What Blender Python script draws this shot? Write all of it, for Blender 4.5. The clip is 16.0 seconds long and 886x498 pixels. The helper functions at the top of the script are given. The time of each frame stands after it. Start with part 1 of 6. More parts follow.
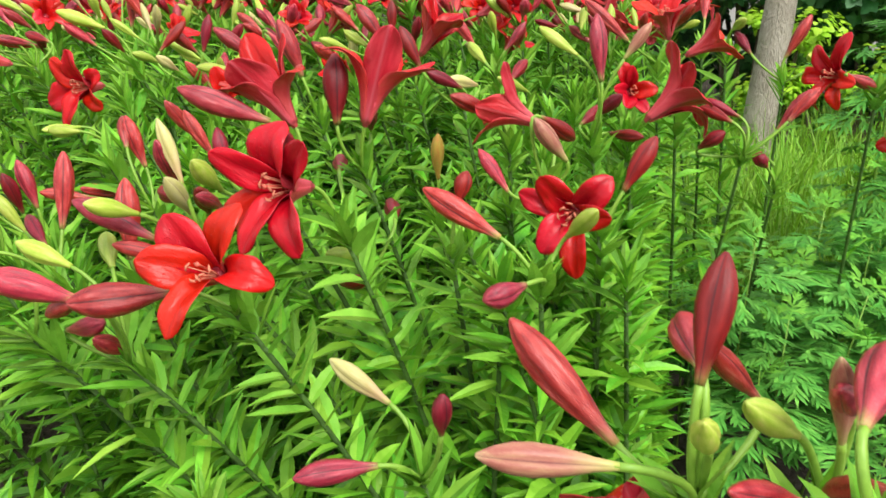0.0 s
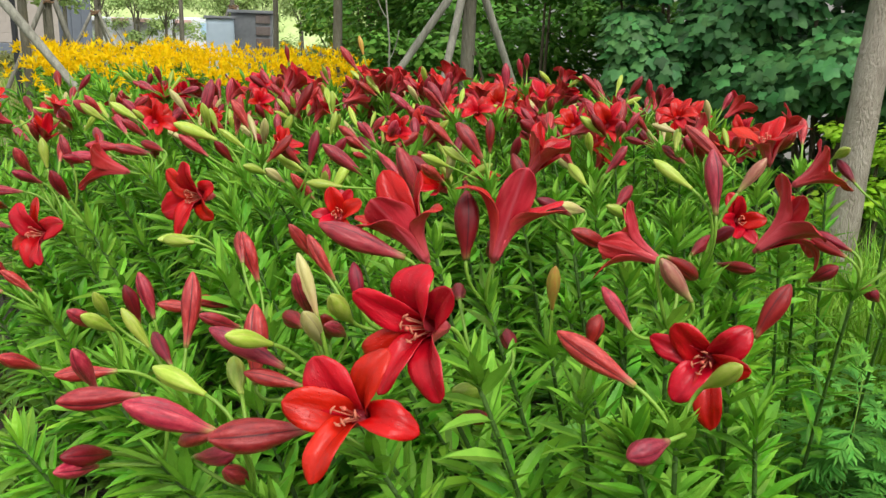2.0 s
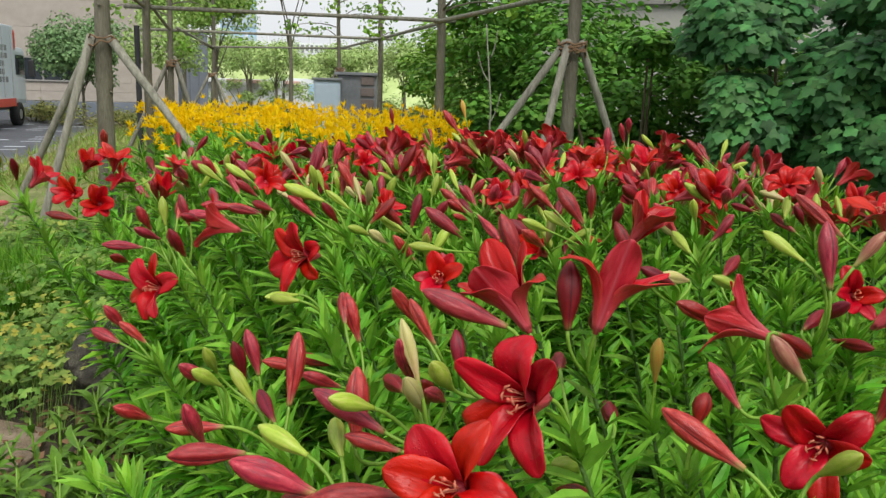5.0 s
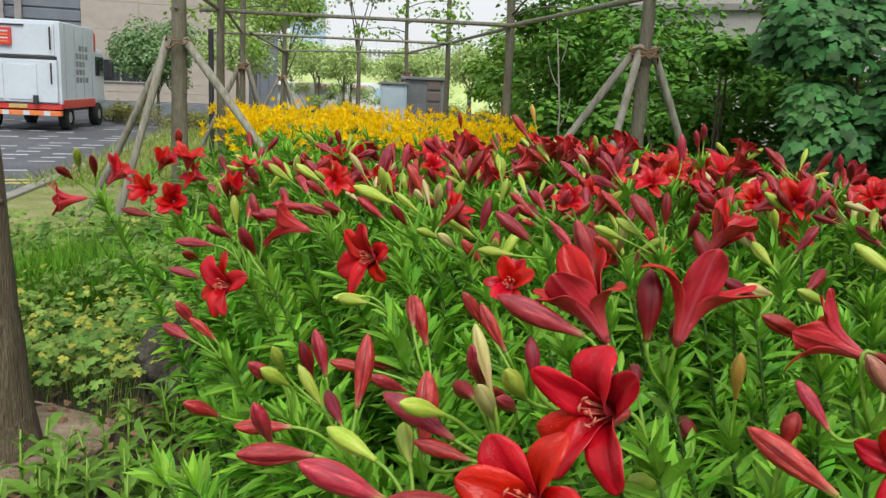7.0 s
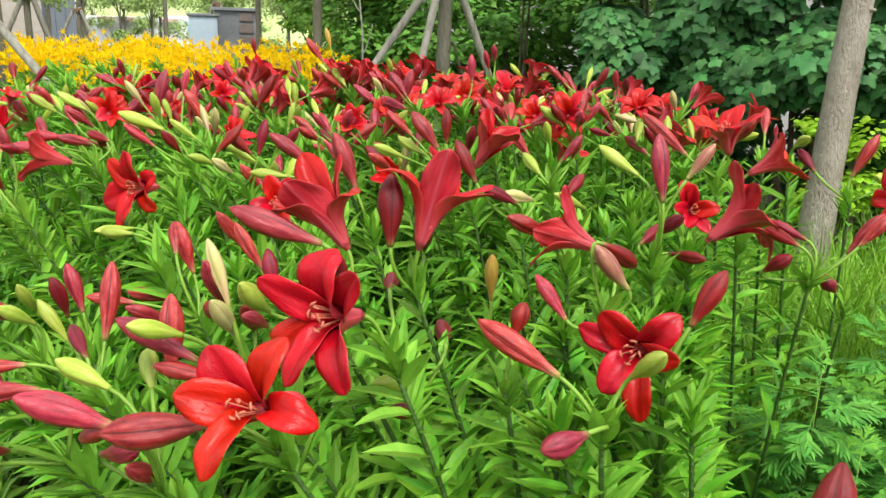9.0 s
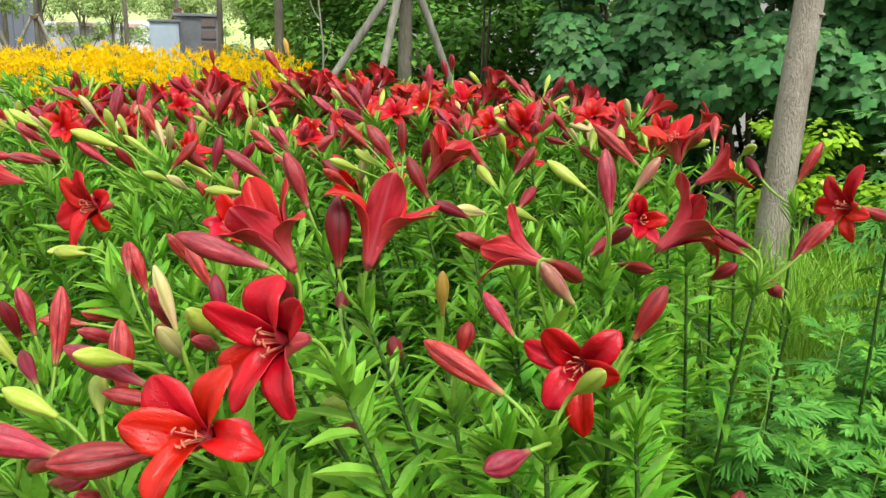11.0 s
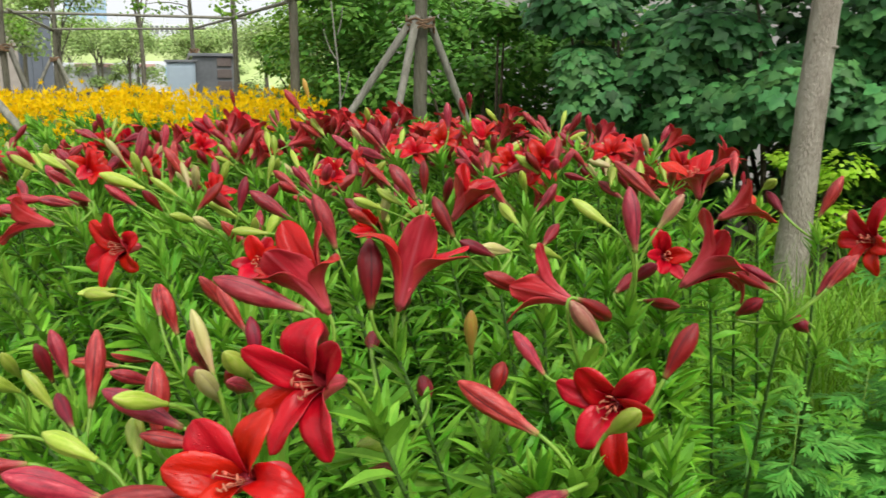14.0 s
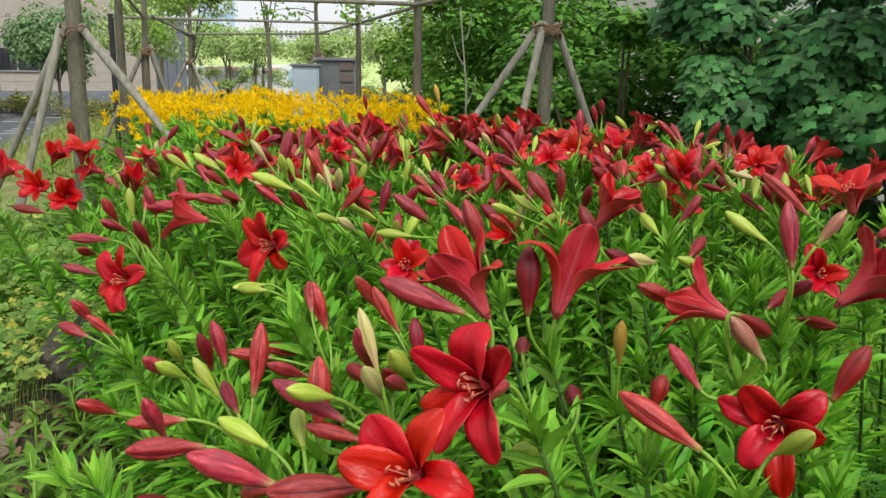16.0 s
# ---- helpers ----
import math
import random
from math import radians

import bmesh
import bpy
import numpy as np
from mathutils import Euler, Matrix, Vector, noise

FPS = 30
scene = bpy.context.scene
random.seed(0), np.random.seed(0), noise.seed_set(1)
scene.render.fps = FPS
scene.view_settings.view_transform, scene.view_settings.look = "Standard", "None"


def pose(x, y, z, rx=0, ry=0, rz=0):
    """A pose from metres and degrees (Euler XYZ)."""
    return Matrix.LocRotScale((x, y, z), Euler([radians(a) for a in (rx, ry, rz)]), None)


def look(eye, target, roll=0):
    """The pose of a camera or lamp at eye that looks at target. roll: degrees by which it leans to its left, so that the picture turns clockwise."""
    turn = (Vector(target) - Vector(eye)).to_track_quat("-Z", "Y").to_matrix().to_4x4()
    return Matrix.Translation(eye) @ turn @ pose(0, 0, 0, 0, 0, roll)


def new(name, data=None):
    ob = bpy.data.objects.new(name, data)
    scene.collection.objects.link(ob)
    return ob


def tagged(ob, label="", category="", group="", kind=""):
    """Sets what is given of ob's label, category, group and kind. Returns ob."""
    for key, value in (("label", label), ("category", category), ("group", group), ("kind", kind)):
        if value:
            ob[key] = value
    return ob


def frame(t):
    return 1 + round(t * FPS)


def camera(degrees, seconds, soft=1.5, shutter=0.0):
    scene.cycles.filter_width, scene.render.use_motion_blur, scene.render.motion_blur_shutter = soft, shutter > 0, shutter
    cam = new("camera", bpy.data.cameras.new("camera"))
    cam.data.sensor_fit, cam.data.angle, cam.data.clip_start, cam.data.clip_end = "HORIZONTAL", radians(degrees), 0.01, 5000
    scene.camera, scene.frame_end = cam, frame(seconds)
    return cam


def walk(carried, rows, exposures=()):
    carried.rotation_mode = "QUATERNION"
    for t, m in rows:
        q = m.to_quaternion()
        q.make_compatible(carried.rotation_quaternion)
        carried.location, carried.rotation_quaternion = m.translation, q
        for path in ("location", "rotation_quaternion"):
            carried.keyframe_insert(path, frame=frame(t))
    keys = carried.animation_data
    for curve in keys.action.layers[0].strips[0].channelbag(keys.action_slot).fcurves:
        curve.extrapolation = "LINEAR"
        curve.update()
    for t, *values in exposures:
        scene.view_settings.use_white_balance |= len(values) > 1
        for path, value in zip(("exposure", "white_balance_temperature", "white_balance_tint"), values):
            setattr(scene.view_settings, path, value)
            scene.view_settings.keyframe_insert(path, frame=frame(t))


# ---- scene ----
cam = camera(56.2, 16.0, 1.4, 0.3)
PATH = [
    (0, (0.019, -0.052, 1.229), (0.013, 1.817, 0.515), 0.9),
    (0.5, (0.0, -0.04, 1.248), (-0.071, 1.855, 0.611), 1.3),
    (1, (-0.026, -0.038, 1.263), (-0.135, 1.881, 0.709), 1.7),
    (1.5, (-0.069, -0.04, 1.266), (-0.201, 1.881, 0.724), 1.9),
    (2, (-0.077, -0.039, 1.285), (-0.215, 1.888, 0.771), 1.9),
    (2.5, (-0.073, -0.036, 1.296), (-0.213, 1.902, 0.822), 1.7),
    (3, (-0.076, -0.035, 1.299), (-0.289, 1.906, 0.867), 1.4),
    (3.5, (-0.077, -0.035, 1.301), (-0.382, 1.902, 0.907), 1.6),
    (3.7, (-0.076, -0.036, 1.304), (-0.407, 1.898, 0.913), 1.7),
    (5.8, (-0.107, -0.045, 1.297), (-0.524, 1.873, 0.913), 2.0),
    (6, (-0.114, -0.044, 1.299), (-0.569, 1.866, 0.915), 2.0),
    (6.5, (-0.128, -0.037, 1.303), (-0.638, 1.86, 0.929), 2.5),
    (7, (-0.109, -0.024, 1.292), (-0.625, 1.871, 0.912), 2.5),
    (7.5, (-0.085, -0.014, 1.284), (-0.536, 1.893, 0.887), 2.5),
    (8, (-0.062, -0.007, 1.266), (-0.425, 1.908, 0.817), 2.3),
    (8.5, (-0.025, 0.007, 1.258), (-0.247, 1.933, 0.766), 2.2),
    (9, (0.002, 0.008, 1.26), (-0.113, 1.938, 0.745), 1.9),
    (9.2, (0.008, 0.005, 1.263), (-0.087, 1.934, 0.743), 1.7),
    (11.5, (0.03, -0.001, 1.29), (-0.008, 1.936, 0.793), 1.3),
    (12, (0.029, 0.002, 1.293), (-0.002, 1.944, 0.814), 1.2),
    (12.5, (0.047, -0.006, 1.299), (0.04, 1.94, 0.834), 1.3),
    (13, (0.064, -0.006, 1.303), (0.11, 1.944, 0.858), 1.3),
    (13.5, (0.044, -0.009, 1.3), (0.082, 1.942, 0.864), 1.0),
    (14, (0.008, -0.012, 1.298), (-0.068, 1.94, 0.867), 0.5),
    (14.5, (-0.017, -0.024, 1.303), (-0.228, 1.918, 0.873), 0.5),
    (15, (-0.032, -0.037, 1.306), (-0.316, 1.897, 0.88), 0.6),
    (15.5, (-0.045, -0.036, 1.305), (-0.36, 1.893, 0.882), 0.8),
    (16, (-0.055, -0.032, 1.303), (-0.389, 1.894, 0.88), 0.9),
]
STOPS = [(0, 0.97), (1, 0.79), (1.5, 0.77), (2, 0.52), (2.5, 0.29), (3, 0.13), (3.6, 0.05), (6, 0.32), (7, 0.27), (7.6, 0.37), (8.5, 0.76), (9.1, 0.89), (11.5, 0.7), (12.2, 0.52), (13, 0.42), (14, 0.44), (15, 0.26), (16, 0.34)]
walk(cam, [(t, look(eye, target, roll)) for t, eye, target, roll in PATH], STOPS)

# ---- light: a bright overcast day ----
world = bpy.data.worlds.new("overcast_sky")
scene.world = world
world.use_nodes = True
wn, wl = world.node_tree.nodes, world.node_tree.links
sky = wn.new("ShaderNodeTexSky")
sky.sky_type = "NISHITA"
sky.sun_disc = False
sky.sun_elevation, sky.sun_rotation = radians(52), radians(151)
sky.air_density, sky.dust_density, sky.ozone_density = 1.0, 4.0, 1.0
grey = wn.new("ShaderNodeHueSaturation")
grey.inputs["Saturation"].default_value = 0.05
wl.new(sky.outputs[0], grey.inputs["Color"])
cloud = wn.new("ShaderNodeMix")  # an even cloud layer over the sky
cloud.data_type = "RGBA"
cloud.inputs[0].default_value = 0.8
cloud.inputs[7].default_value = (9.0, 9.3, 9.6, 1)
wl.new(grey.outputs[0], cloud.inputs[6])
wl.new(cloud.outputs[2], wn["Background"].inputs["Color"])
wn["Background"].inputs["Strength"].default_value = 0.092
sun = new("sun", bpy.data.lights.new("sun", "SUN"))
sun.data.energy, sun.data.angle, sun.data.color = 2.2, radians(32), (1.0, 0.97, 0.92)
sun.matrix_world = look((0, 0, 30), (-11, 20, 0))

# ---- materials ----


def mat(name, stops, scale=6.0, detail=4.0, rough=0.5, bump=0.0, bump_scale=40.0, spec=0.4, glow=0.0,
        vary=0.0, islands=0.0, stretch=(1, 1, 1), metal=0.0, along=None, fine=0.35, drops=0.0, seam=0.0, rib=None):
    """A surface whose colour runs through stops by two sizes of noise; along: stops by the object's own z from 0 to 1."""
    m = bpy.data.materials.new(name)
    m.use_nodes = True
    n, l = m.node_tree.nodes, m.node_tree.links
    p = n["Principled BSDF"]
    co = n.new("ShaderNodeTexCoord")
    mp = n.new("ShaderNodeMapping")
    mp.inputs["Scale"].default_value = stretch
    l.new(co.outputs["Object"], mp.inputs[0])
    big, small = n.new("ShaderNodeTexNoise"), n.new("ShaderNodeTexNoise")
    for t, s in ((big, scale), (small, scale * 7)):
        t.inputs["Scale"].default_value, t.inputs["Detail"].default_value = s, detail
        l.new(mp.outputs[0], t.inputs["Vector"])
    mixn = n.new("ShaderNodeMix")
    mixn.inputs[0].default_value = fine
    l.new(big.outputs[0], mixn.inputs[2])
    l.new(small.outputs[0], mixn.inputs[3])
    ramp = n.new("ShaderNodeValToRGB")
    el = ramp.color_ramp.elements
    for i, c in enumerate(stops):
        at = 0.32 + 0.36 * i / max(1, len(stops) - 1)
        e = el[i] if i < 2 else el.new(at)
        e.position, e.color = at, (*c, 1)
    l.new(mixn.outputs[0], ramp.inputs[0])
    colour = ramp.outputs[0]
    if along:
        sep = n.new("ShaderNodeSeparateXYZ")
        l.new(co.outputs["Object"], sep.inputs[0])
        wob = n.new("ShaderNodeMath")
        wob.operation = "MULTIPLY_ADD"
        wob.inputs[1].default_value = 0.25
        l.new(big.outputs[0], wob.inputs[0])
        l.new(sep.outputs["Z"], wob.inputs[2])
        fit_in = n.new("ShaderNodeMath")
        fit_in.operation = "DIVIDE"
        fit_in.inputs[1].default_value = 1.3
        l.new(wob.outputs[0], fit_in.inputs[0])
        r2 = n.new("ShaderNodeValToRGB")
        for i, (at, c) in enumerate(along):
            e = r2.color_ramp.elements[i] if i < 2 else r2.color_ramp.elements.new(at)
            e.position, e.color = (at + 0.125) / 1.3, c
        l.new(fit_in.outputs[0], r2.inputs[0])
        mx = n.new("ShaderNodeMix")
        mx.data_type = "RGBA"
        l.new(r2.outputs[1], mx.inputs[0])
        l.new(colour, mx.inputs[6])
        l.new(r2.outputs[0], mx.inputs[7])
        colour = mx.outputs[2]
    if rib:
        # paler middle rib and paler foot of a petal
        sr0 = n.new("ShaderNodeSeparateXYZ")
        l.new(co.outputs["Object"], sr0.inputs[0])
        ab = n.new("ShaderNodeMath")
        ab.operation = "ABSOLUTE"
        l.new(sr0.outputs["Y"], ab.inputs[0])
        for source, lo, hi, amount in ((ab.outputs[0], 0.0024, 0.0, 0.65), (sr0.outputs["Z"], 0.050, 0.0, 0.55)):
            rr = n.new("ShaderNodeMapRange")
            rr.inputs[1].default_value, rr.inputs[2].default_value, rr.inputs[4].default_value = lo, hi, amount
            l.new(source, rr.inputs[0])
            m3 = n.new("ShaderNodeMix")
            m3.data_type = "RGBA"
            m3.inputs[7].default_value = (*rib, 1)
            l.new(rr.outputs[0], m3.inputs[0])
            l.new(colour, m3.inputs[6])
            colour = m3.outputs[2]
    if seam:
        # dark seams where the three outer petals meet
        sp = n.new("ShaderNodeSeparateXYZ")
        l.new(co.outputs["Object"], sp.inputs[0])
        steps = []
        for op, val in (("ARCTAN2", None), ("MULTIPLY", 3.0), ("COSINE", None)):
            q = n.new("ShaderNodeMath")
            q.operation = op
            if val:
                q.inputs[1].default_value = val
            if steps:
                l.new(steps[-1].outputs[0], q.inputs[0])
            steps.append(q)
        l.new(sp.outputs["Y"], steps[0].inputs[0])
        l.new(sp.outputs["X"], steps[0].inputs[1])
        sr = n.new("ShaderNodeMapRange")
        sr.inputs[1].default_value, sr.inputs[2].default_value, sr.inputs[4].default_value = 0.945, 0.998, seam
        l.new(steps[-1].outputs[0], sr.inputs[0])
        mx2 = n.new("ShaderNodeMix")
        mx2.data_type = "RGBA"
        mx2.inputs[7].default_value = (0.05, 0.006, 0.010, 1)
        l.new(sr.outputs[0], mx2.inputs[0])
        l.new(colour, mx2.inputs[6])
        colour = mx2.outputs[2]
    if vary or islands:
        hs = n.new("ShaderNodeHueSaturation")
        val = n.new("ShaderNodeMapRange")
        amount = vary or islands
        val.inputs[3].default_value, val.inputs[4].default_value = 1 - amount, 1 + amount
        hue = n.new("ShaderNodeMapRange")
        hue.inputs[3].default_value, hue.inputs[4].default_value = 0.5 - amount * 0.035, 0.5 + amount * 0.035
        if islands:
            src = n.new("ShaderNodeNewGeometry").outputs["Random Per Island"]
        else:
            src = n.new("ShaderNodeObjectInfo").outputs["Random"]
        l.new(src, val.inputs[0])
        flip = n.new("ShaderNodeMath")
        flip.operation = "FRACT"
        mul = n.new("ShaderNodeMath")
        mul.operation = "MULTIPLY"
        mul.inputs[1].default_value = 7.31
        l.new(src, mul.inputs[0])
        l.new(mul.outputs[0], flip.inputs[0])
        l.new(flip.outputs[0], hue.inputs[0])
        l.new(val.outputs[0], hs.inputs["Value"])
        l.new(hue.outputs[0], hs.inputs["Hue"])
        l.new(colour, hs.inputs["Color"])
        colour = hs.outputs[0]
    l.new(colour, p.inputs["Base Color"])
    p.inputs["Roughness"].default_value = rough
    p.inputs["Metallic"].default_value = metal
    p.inputs["Specular IOR Level"].default_value = spec
    if bump:
        b = n.new("ShaderNodeBump")
        bn = n.new("ShaderNodeTexNoise")
        bn.inputs["Scale"].default_value, bn.inputs["Detail"].default_value = bump_scale, 5
        l.new(mp.outputs[0], bn.inputs["Vector"])
        l.new(bn.outputs[0], b.inputs["Height"])
        b.inputs["Strength"].default_value, b.inputs["Distance"].default_value = bump, 0.02
        l.new(b.outputs[0], p.inputs["Normal"])
    if drops:
        # fine rain drops as relief
        vo = n.new("ShaderNodeTexVoronoi")
        vo.inputs["Scale"].default_value = drops
        l.new(co.outputs["Object"], vo.inputs["Vector"])
        rd = n.new("ShaderNodeMapRange")
        rd.inputs[1].default_value, rd.inputs[2].default_value = 0.22, 0.0
        rd.inputs[3].default_value, rd.inputs[4].default_value = 0.0, 1.0
        l.new(vo.outputs["Distance"], rd.inputs[0])
        b2 = n.new("ShaderNodeBump")
        b2.inputs["Strength"].default_value, b2.inputs["Distance"].default_value = 0.6, 0.0015
        l.new(rd.outputs[0], b2.inputs["Height"])
        if bump:
            l.new(b.outputs[0], b2.inputs["Normal"])
        l.new(b2.outputs[0], p.inputs["Normal"])
    if glow:
        # light shining through thin leaf or petal tissue
        tr = n.new("ShaderNodeBsdfTranslucent")
        l.new(colour, tr.inputs[0])
        ms = n.new("ShaderNodeMixShader")
        ms.inputs[0].default_value = glow
        l.new(p.outputs[0], ms.inputs[1])
        l.new(tr.outputs[0], ms.inputs[2])
        l.new(ms.outputs[0], n["Material Output"].inputs[0])
    return m


M_leaf = mat("lily_leaf", [(0.046, 0.164, 0.011), (0.126, 0.352, 0.020), (0.228, 0.482, 0.040)], 5, rough=0.40, glow=0.20, islands=0.42, spec=0.26, bump=0.2, bump_scale=120)
M_young = mat("young_lily_leaf", [(0.088, 0.235, 0.020), (0.162, 0.370, 0.032), (0.255, 0.475, 0.056)], 5, rough=0.42, glow=0.24, islands=0.35, spec=0.17, bump=0.2, bump_scale=120)
M_shoot = mat("shoot_leaf", [(0.066, 0.165, 0.018), (0.122, 0.270, 0.028), (0.21, 0.38, 0.050)], 6, rough=0.36, glow=0.15, islands=0.4, vary=0.0, spec=0.32, bump=0.2, bump_scale=120)
M_stem = mat("lily_stem", [(0.028, 0.060, 0.012), (0.070, 0.155, 0.024)], 30, rough=0.55, bump=0.4, bump_scale=160, spec=0.25)
M_pedicel = mat("lily_pedicel", [(0.13, 0.26, 0.026), (0.23, 0.40, 0.045)], 30, rough=0.45)
M_petal = mat("lily_petal", [(0.34, 0.002, 0.003), (0.52, 0.003, 0.005), (0.64, 0.009, 0.009)], 11, rough=0.33, bump=0.16, bump_scale=75, glow=0.18, vary=0.14, spec=0.36, drops=210, stretch=(1, 2.6, 0.5))
M_petal_back = mat("lily_petal_back", [(0.43, 0.011, 0.018), (0.56, 0.027, 0.038), (0.67, 0.070, 0.080)], 12, rough=0.36, bump=0.2, bump_scale=60, glow=0.16, vary=0.12, spec=0.46, drops=240, rib=(0.58, 0.10, 0.12), stretch=(1, 3, 0.4))
M_bud_pink = mat("bud_rose", seam=0.85, stops=[(0.13, 0.004, 0.009), (0.27, 0.011, 0.020), (0.40, 0.030, 0.038), (0.52, 0.095, 0.095)], scale=5, fine=0.30, rough=0.32, bump=0.25, vary=0.24, spec=0.48, stretch=(4, 4, 0.7),
                 along=[(0.0, (0.35, 0.42, 0.10, 0.75)), (0.16, (0.4, 0.12, 0.1, 0.25)), (0.30, (0.3, 0.02, 0.05, 0.0)), (0.985, (0.3, 0.02, 0.05, 0.0)), (1.06, (0.5, 0.22, 0.10, 0.4))])
M_bud_dark = mat("bud_dark_red", seam=0.8, stops=[(0.115, 0.003, 0.007), (0.19, 0.006, 0.011), (0.27, 0.011, 0.017)], scale=4, fine=0.25, rough=0.40, bump=0.2, vary=0.22, spec=0.36, stretch=(4, 4, 0.7),
                 along=[(0.0, (0.30, 0.36, 0.08, 0.6)), (0.2, (0.3, 0.03, 0.03, 0.0)), (0.985, (0.3, 0.03, 0.03, 0.0)), (1.06, (0.5, 0.2, 0.1, 0.3))])
M_bud_green = mat("bud_green", seam=0.15, stops=[(0.23, 0.34, 0.025), (0.33, 0.43, 0.05), (0.44, 0.46, 0.11)], scale=5, rough=0.4, bump=0.1, vary=0.2, stretch=(4, 4, 0.7))
M_bud_cream = mat("bud_cream", seam=0.35, stops=[(0.38, 0.36, 0.09), (0.47, 0.42, 0.16), (0.51, 0.44, 0.22)], scale=4, rough=0.4, bump=0.1, vary=0.15, stretch=(4, 4, 0.6),
                  along=[(0.0, (0.40, 0.42, 0.10, 0.8)), (0.2, (0.45, 0.14, 0.14, 0.40)), (0.45, (0.42, 0.12, 0.12, 0.12)), (0.95, (0.5, 0.4, 0.2, 0.0)), (1.0, (0.5, 0.4, 0.2, 0.0))])
M_bud_blush = mat("bud_blush", seam=0.5, stops=[(0.25, 0.065, 0.05), (0.34, 0.13, 0.085), (0.41, 0.23, 0.12)], scale=5, rough=0.4, bump=0.1, vary=0.1, stretch=(4, 4, 0.6),
                  along=[(0.0, (0.36, 0.42, 0.09, 0.9)), (0.22, (0.45, 0.38, 0.14, 0.5)), (0.45, (0.4, 0.2, 0.15, 0.0)), (0.9, (0.4, 0.2, 0.15, 0.0)), (1.0, (0.5, 0.45, 0.2, 0.5))])
M_bud_orange = mat("bud_amber", [(0.40, 0.34, 0.05), (0.50, 0.30, 0.06), (0.50, 0.20, 0.05)], 5, rough=0.4, vary=0.15, stretch=(4, 4, 0.7))
M_anther = mat("anther", [(0.45, 0.10, 0.05), (0.62, 0.26, 0.16)], 60, rough=0.6)
M_yellow = mat("yellow_petal", [(0.93, 0.58, 0.003), (0.96, 0.69, 0.005), (0.97, 0.78, 0.015)], 20, rough=0.6, spec=0.1, glow=0.38, islands=0.2)
M_hedge = mat("hedge_leaf", [(0.026, 0.104, 0.028), (0.054, 0.180, 0.046), (0.110, 0.290, 0.076)], 3, rough=0.5, glow=0.08, islands=0.45, spec=0.28)
M_smallleaf = mat("hedge_small_leaf", [(0.058, 0.170, 0.024), (0.108, 0.275, 0.036), (0.19, 0.39, 0.058)], 3, rough=0.55, glow=0.20, islands=0.3, spec=0.2)
M_shrub = mat("shrub_leaf", [(0.12, 0.26, 0.025), (0.20, 0.39, 0.04), (0.32, 0.51, 0.065)], 3, rough=0.5, glow=0.3, islands=0.35)
M_lime = mat("lime_leaf", [(0.24, 0.48, 0.02), (0.36, 0.62, 0.03), (0.46, 0.68, 0.06)], 3, rough=0.5, glow=0.35, islands=0.25)
M_mug = mat("mugwort_leaf", [(0.050, 0.195, 0.028), (0.098, 0.320, 0.044), (0.170, 0.445, 0.070)], 4, spec=0.2, rough=0.5, glow=0.12, islands=0.25)
M_mug_tip = mat("mugwort_tip", [(0.085, 0.27, 0.028), (0.15, 0.40, 0.042), (0.24, 0.52, 0.07)], 4, spec=0.15, rough=0.55, glow=0.18, islands=0.2)
M_cover = mat("columbine_leaf", [(0.05, 0.135, 0.026), (0.13, 0.265, 0.05), (0.25, 0.38, 0.08), (0.44, 0.46, 0.10)], 5, spec=0.15, rough=0.55, glow=0.25, islands=0.3)
M_cover_old = mat("columbine_old_leaf", [(0.30, 0.34, 0.05), (0.42, 0.42, 0.06), (0.56, 0.48, 0.07)], 8, rough=0.6, glow=0.25, islands=0.25)
# yellow-green lightened to carry some of the distance haze
M_airy = mat("airy_leaf", [(0.18, 0.32, 0.07), (0.29, 0.45, 0.11), (0.42, 0.55, 0.18)], 3, rough=0.6, glow=0.3, islands=0.35, spec=0.15)
M_clump = mat("clump_grass_blade", [(0.085, 0.24, 0.018), (0.145, 0.35, 0.026), (0.23, 0.45, 0.045)], 4, rough=0.55, glow=0.25, islands=0.35, spec=0.15)
M_round = mat("round_tree_leaf", [(0.10, 0.19, 0.07), (0.18, 0.31, 0.12), (0.29, 0.42, 0.20)], 3, rough=0.55, glow=0.25, islands=0.4)
M_olive = mat("olive_bush_leaf", [(0.16, 0.19, 0.05), (0.26, 0.28, 0.08), (0.38, 0.34, 0.12)], 3, rough=0.6, glow=0.25, islands=0.35)
M_grass = mat("grass_blade", [(0.12, 0.29, 0.015), (0.20, 0.42, 0.025), (0.32, 0.52, 0.06)], 4, rough=0.5, glow=0.3, islands=0.35)
# distance haze is put into these leaf and bank colours by paling them
M_far = mat("far_hazed_leaf", [(0.24, 0.38, 0.11), (0.38, 0.52, 0.17), (0.50, 0.62, 0.27)], 1.5, rough=0.7, glow=0.25, islands=0.3)
M_farbank = mat("far_hazed_bank", [(0.34, 0.44, 0.15), (0.43, 0.54, 0.20), (0.53, 0.61, 0.29)], 0.5, rough=0.8)
M_bark = mat("bark", [(0.092, 0.084, 0.056), (0.155, 0.143, 0.102), (0.235, 0.218, 0.165)], 5, rough=0.85, bump=0.8, bump_scale=45, stretch=(3, 3, 0.6))
M_bark_pale = mat("bark_pale", [(0.24, 0.205, 0.155), (0.37, 0.325, 0.255), (0.50, 0.45, 0.365)], 6, rough=0.85, bump=1.0, bump_scale=70, stretch=(2.5, 2.5, 0.7))
M_bark_dark = mat("bark_dark", [(0.07, 0.055, 0.035), (0.13, 0.10, 0.065), (0.19, 0.15, 0.10)], 7, rough=0.9, bump=1.0, bump_scale=35, stretch=(4, 4, 0.6))
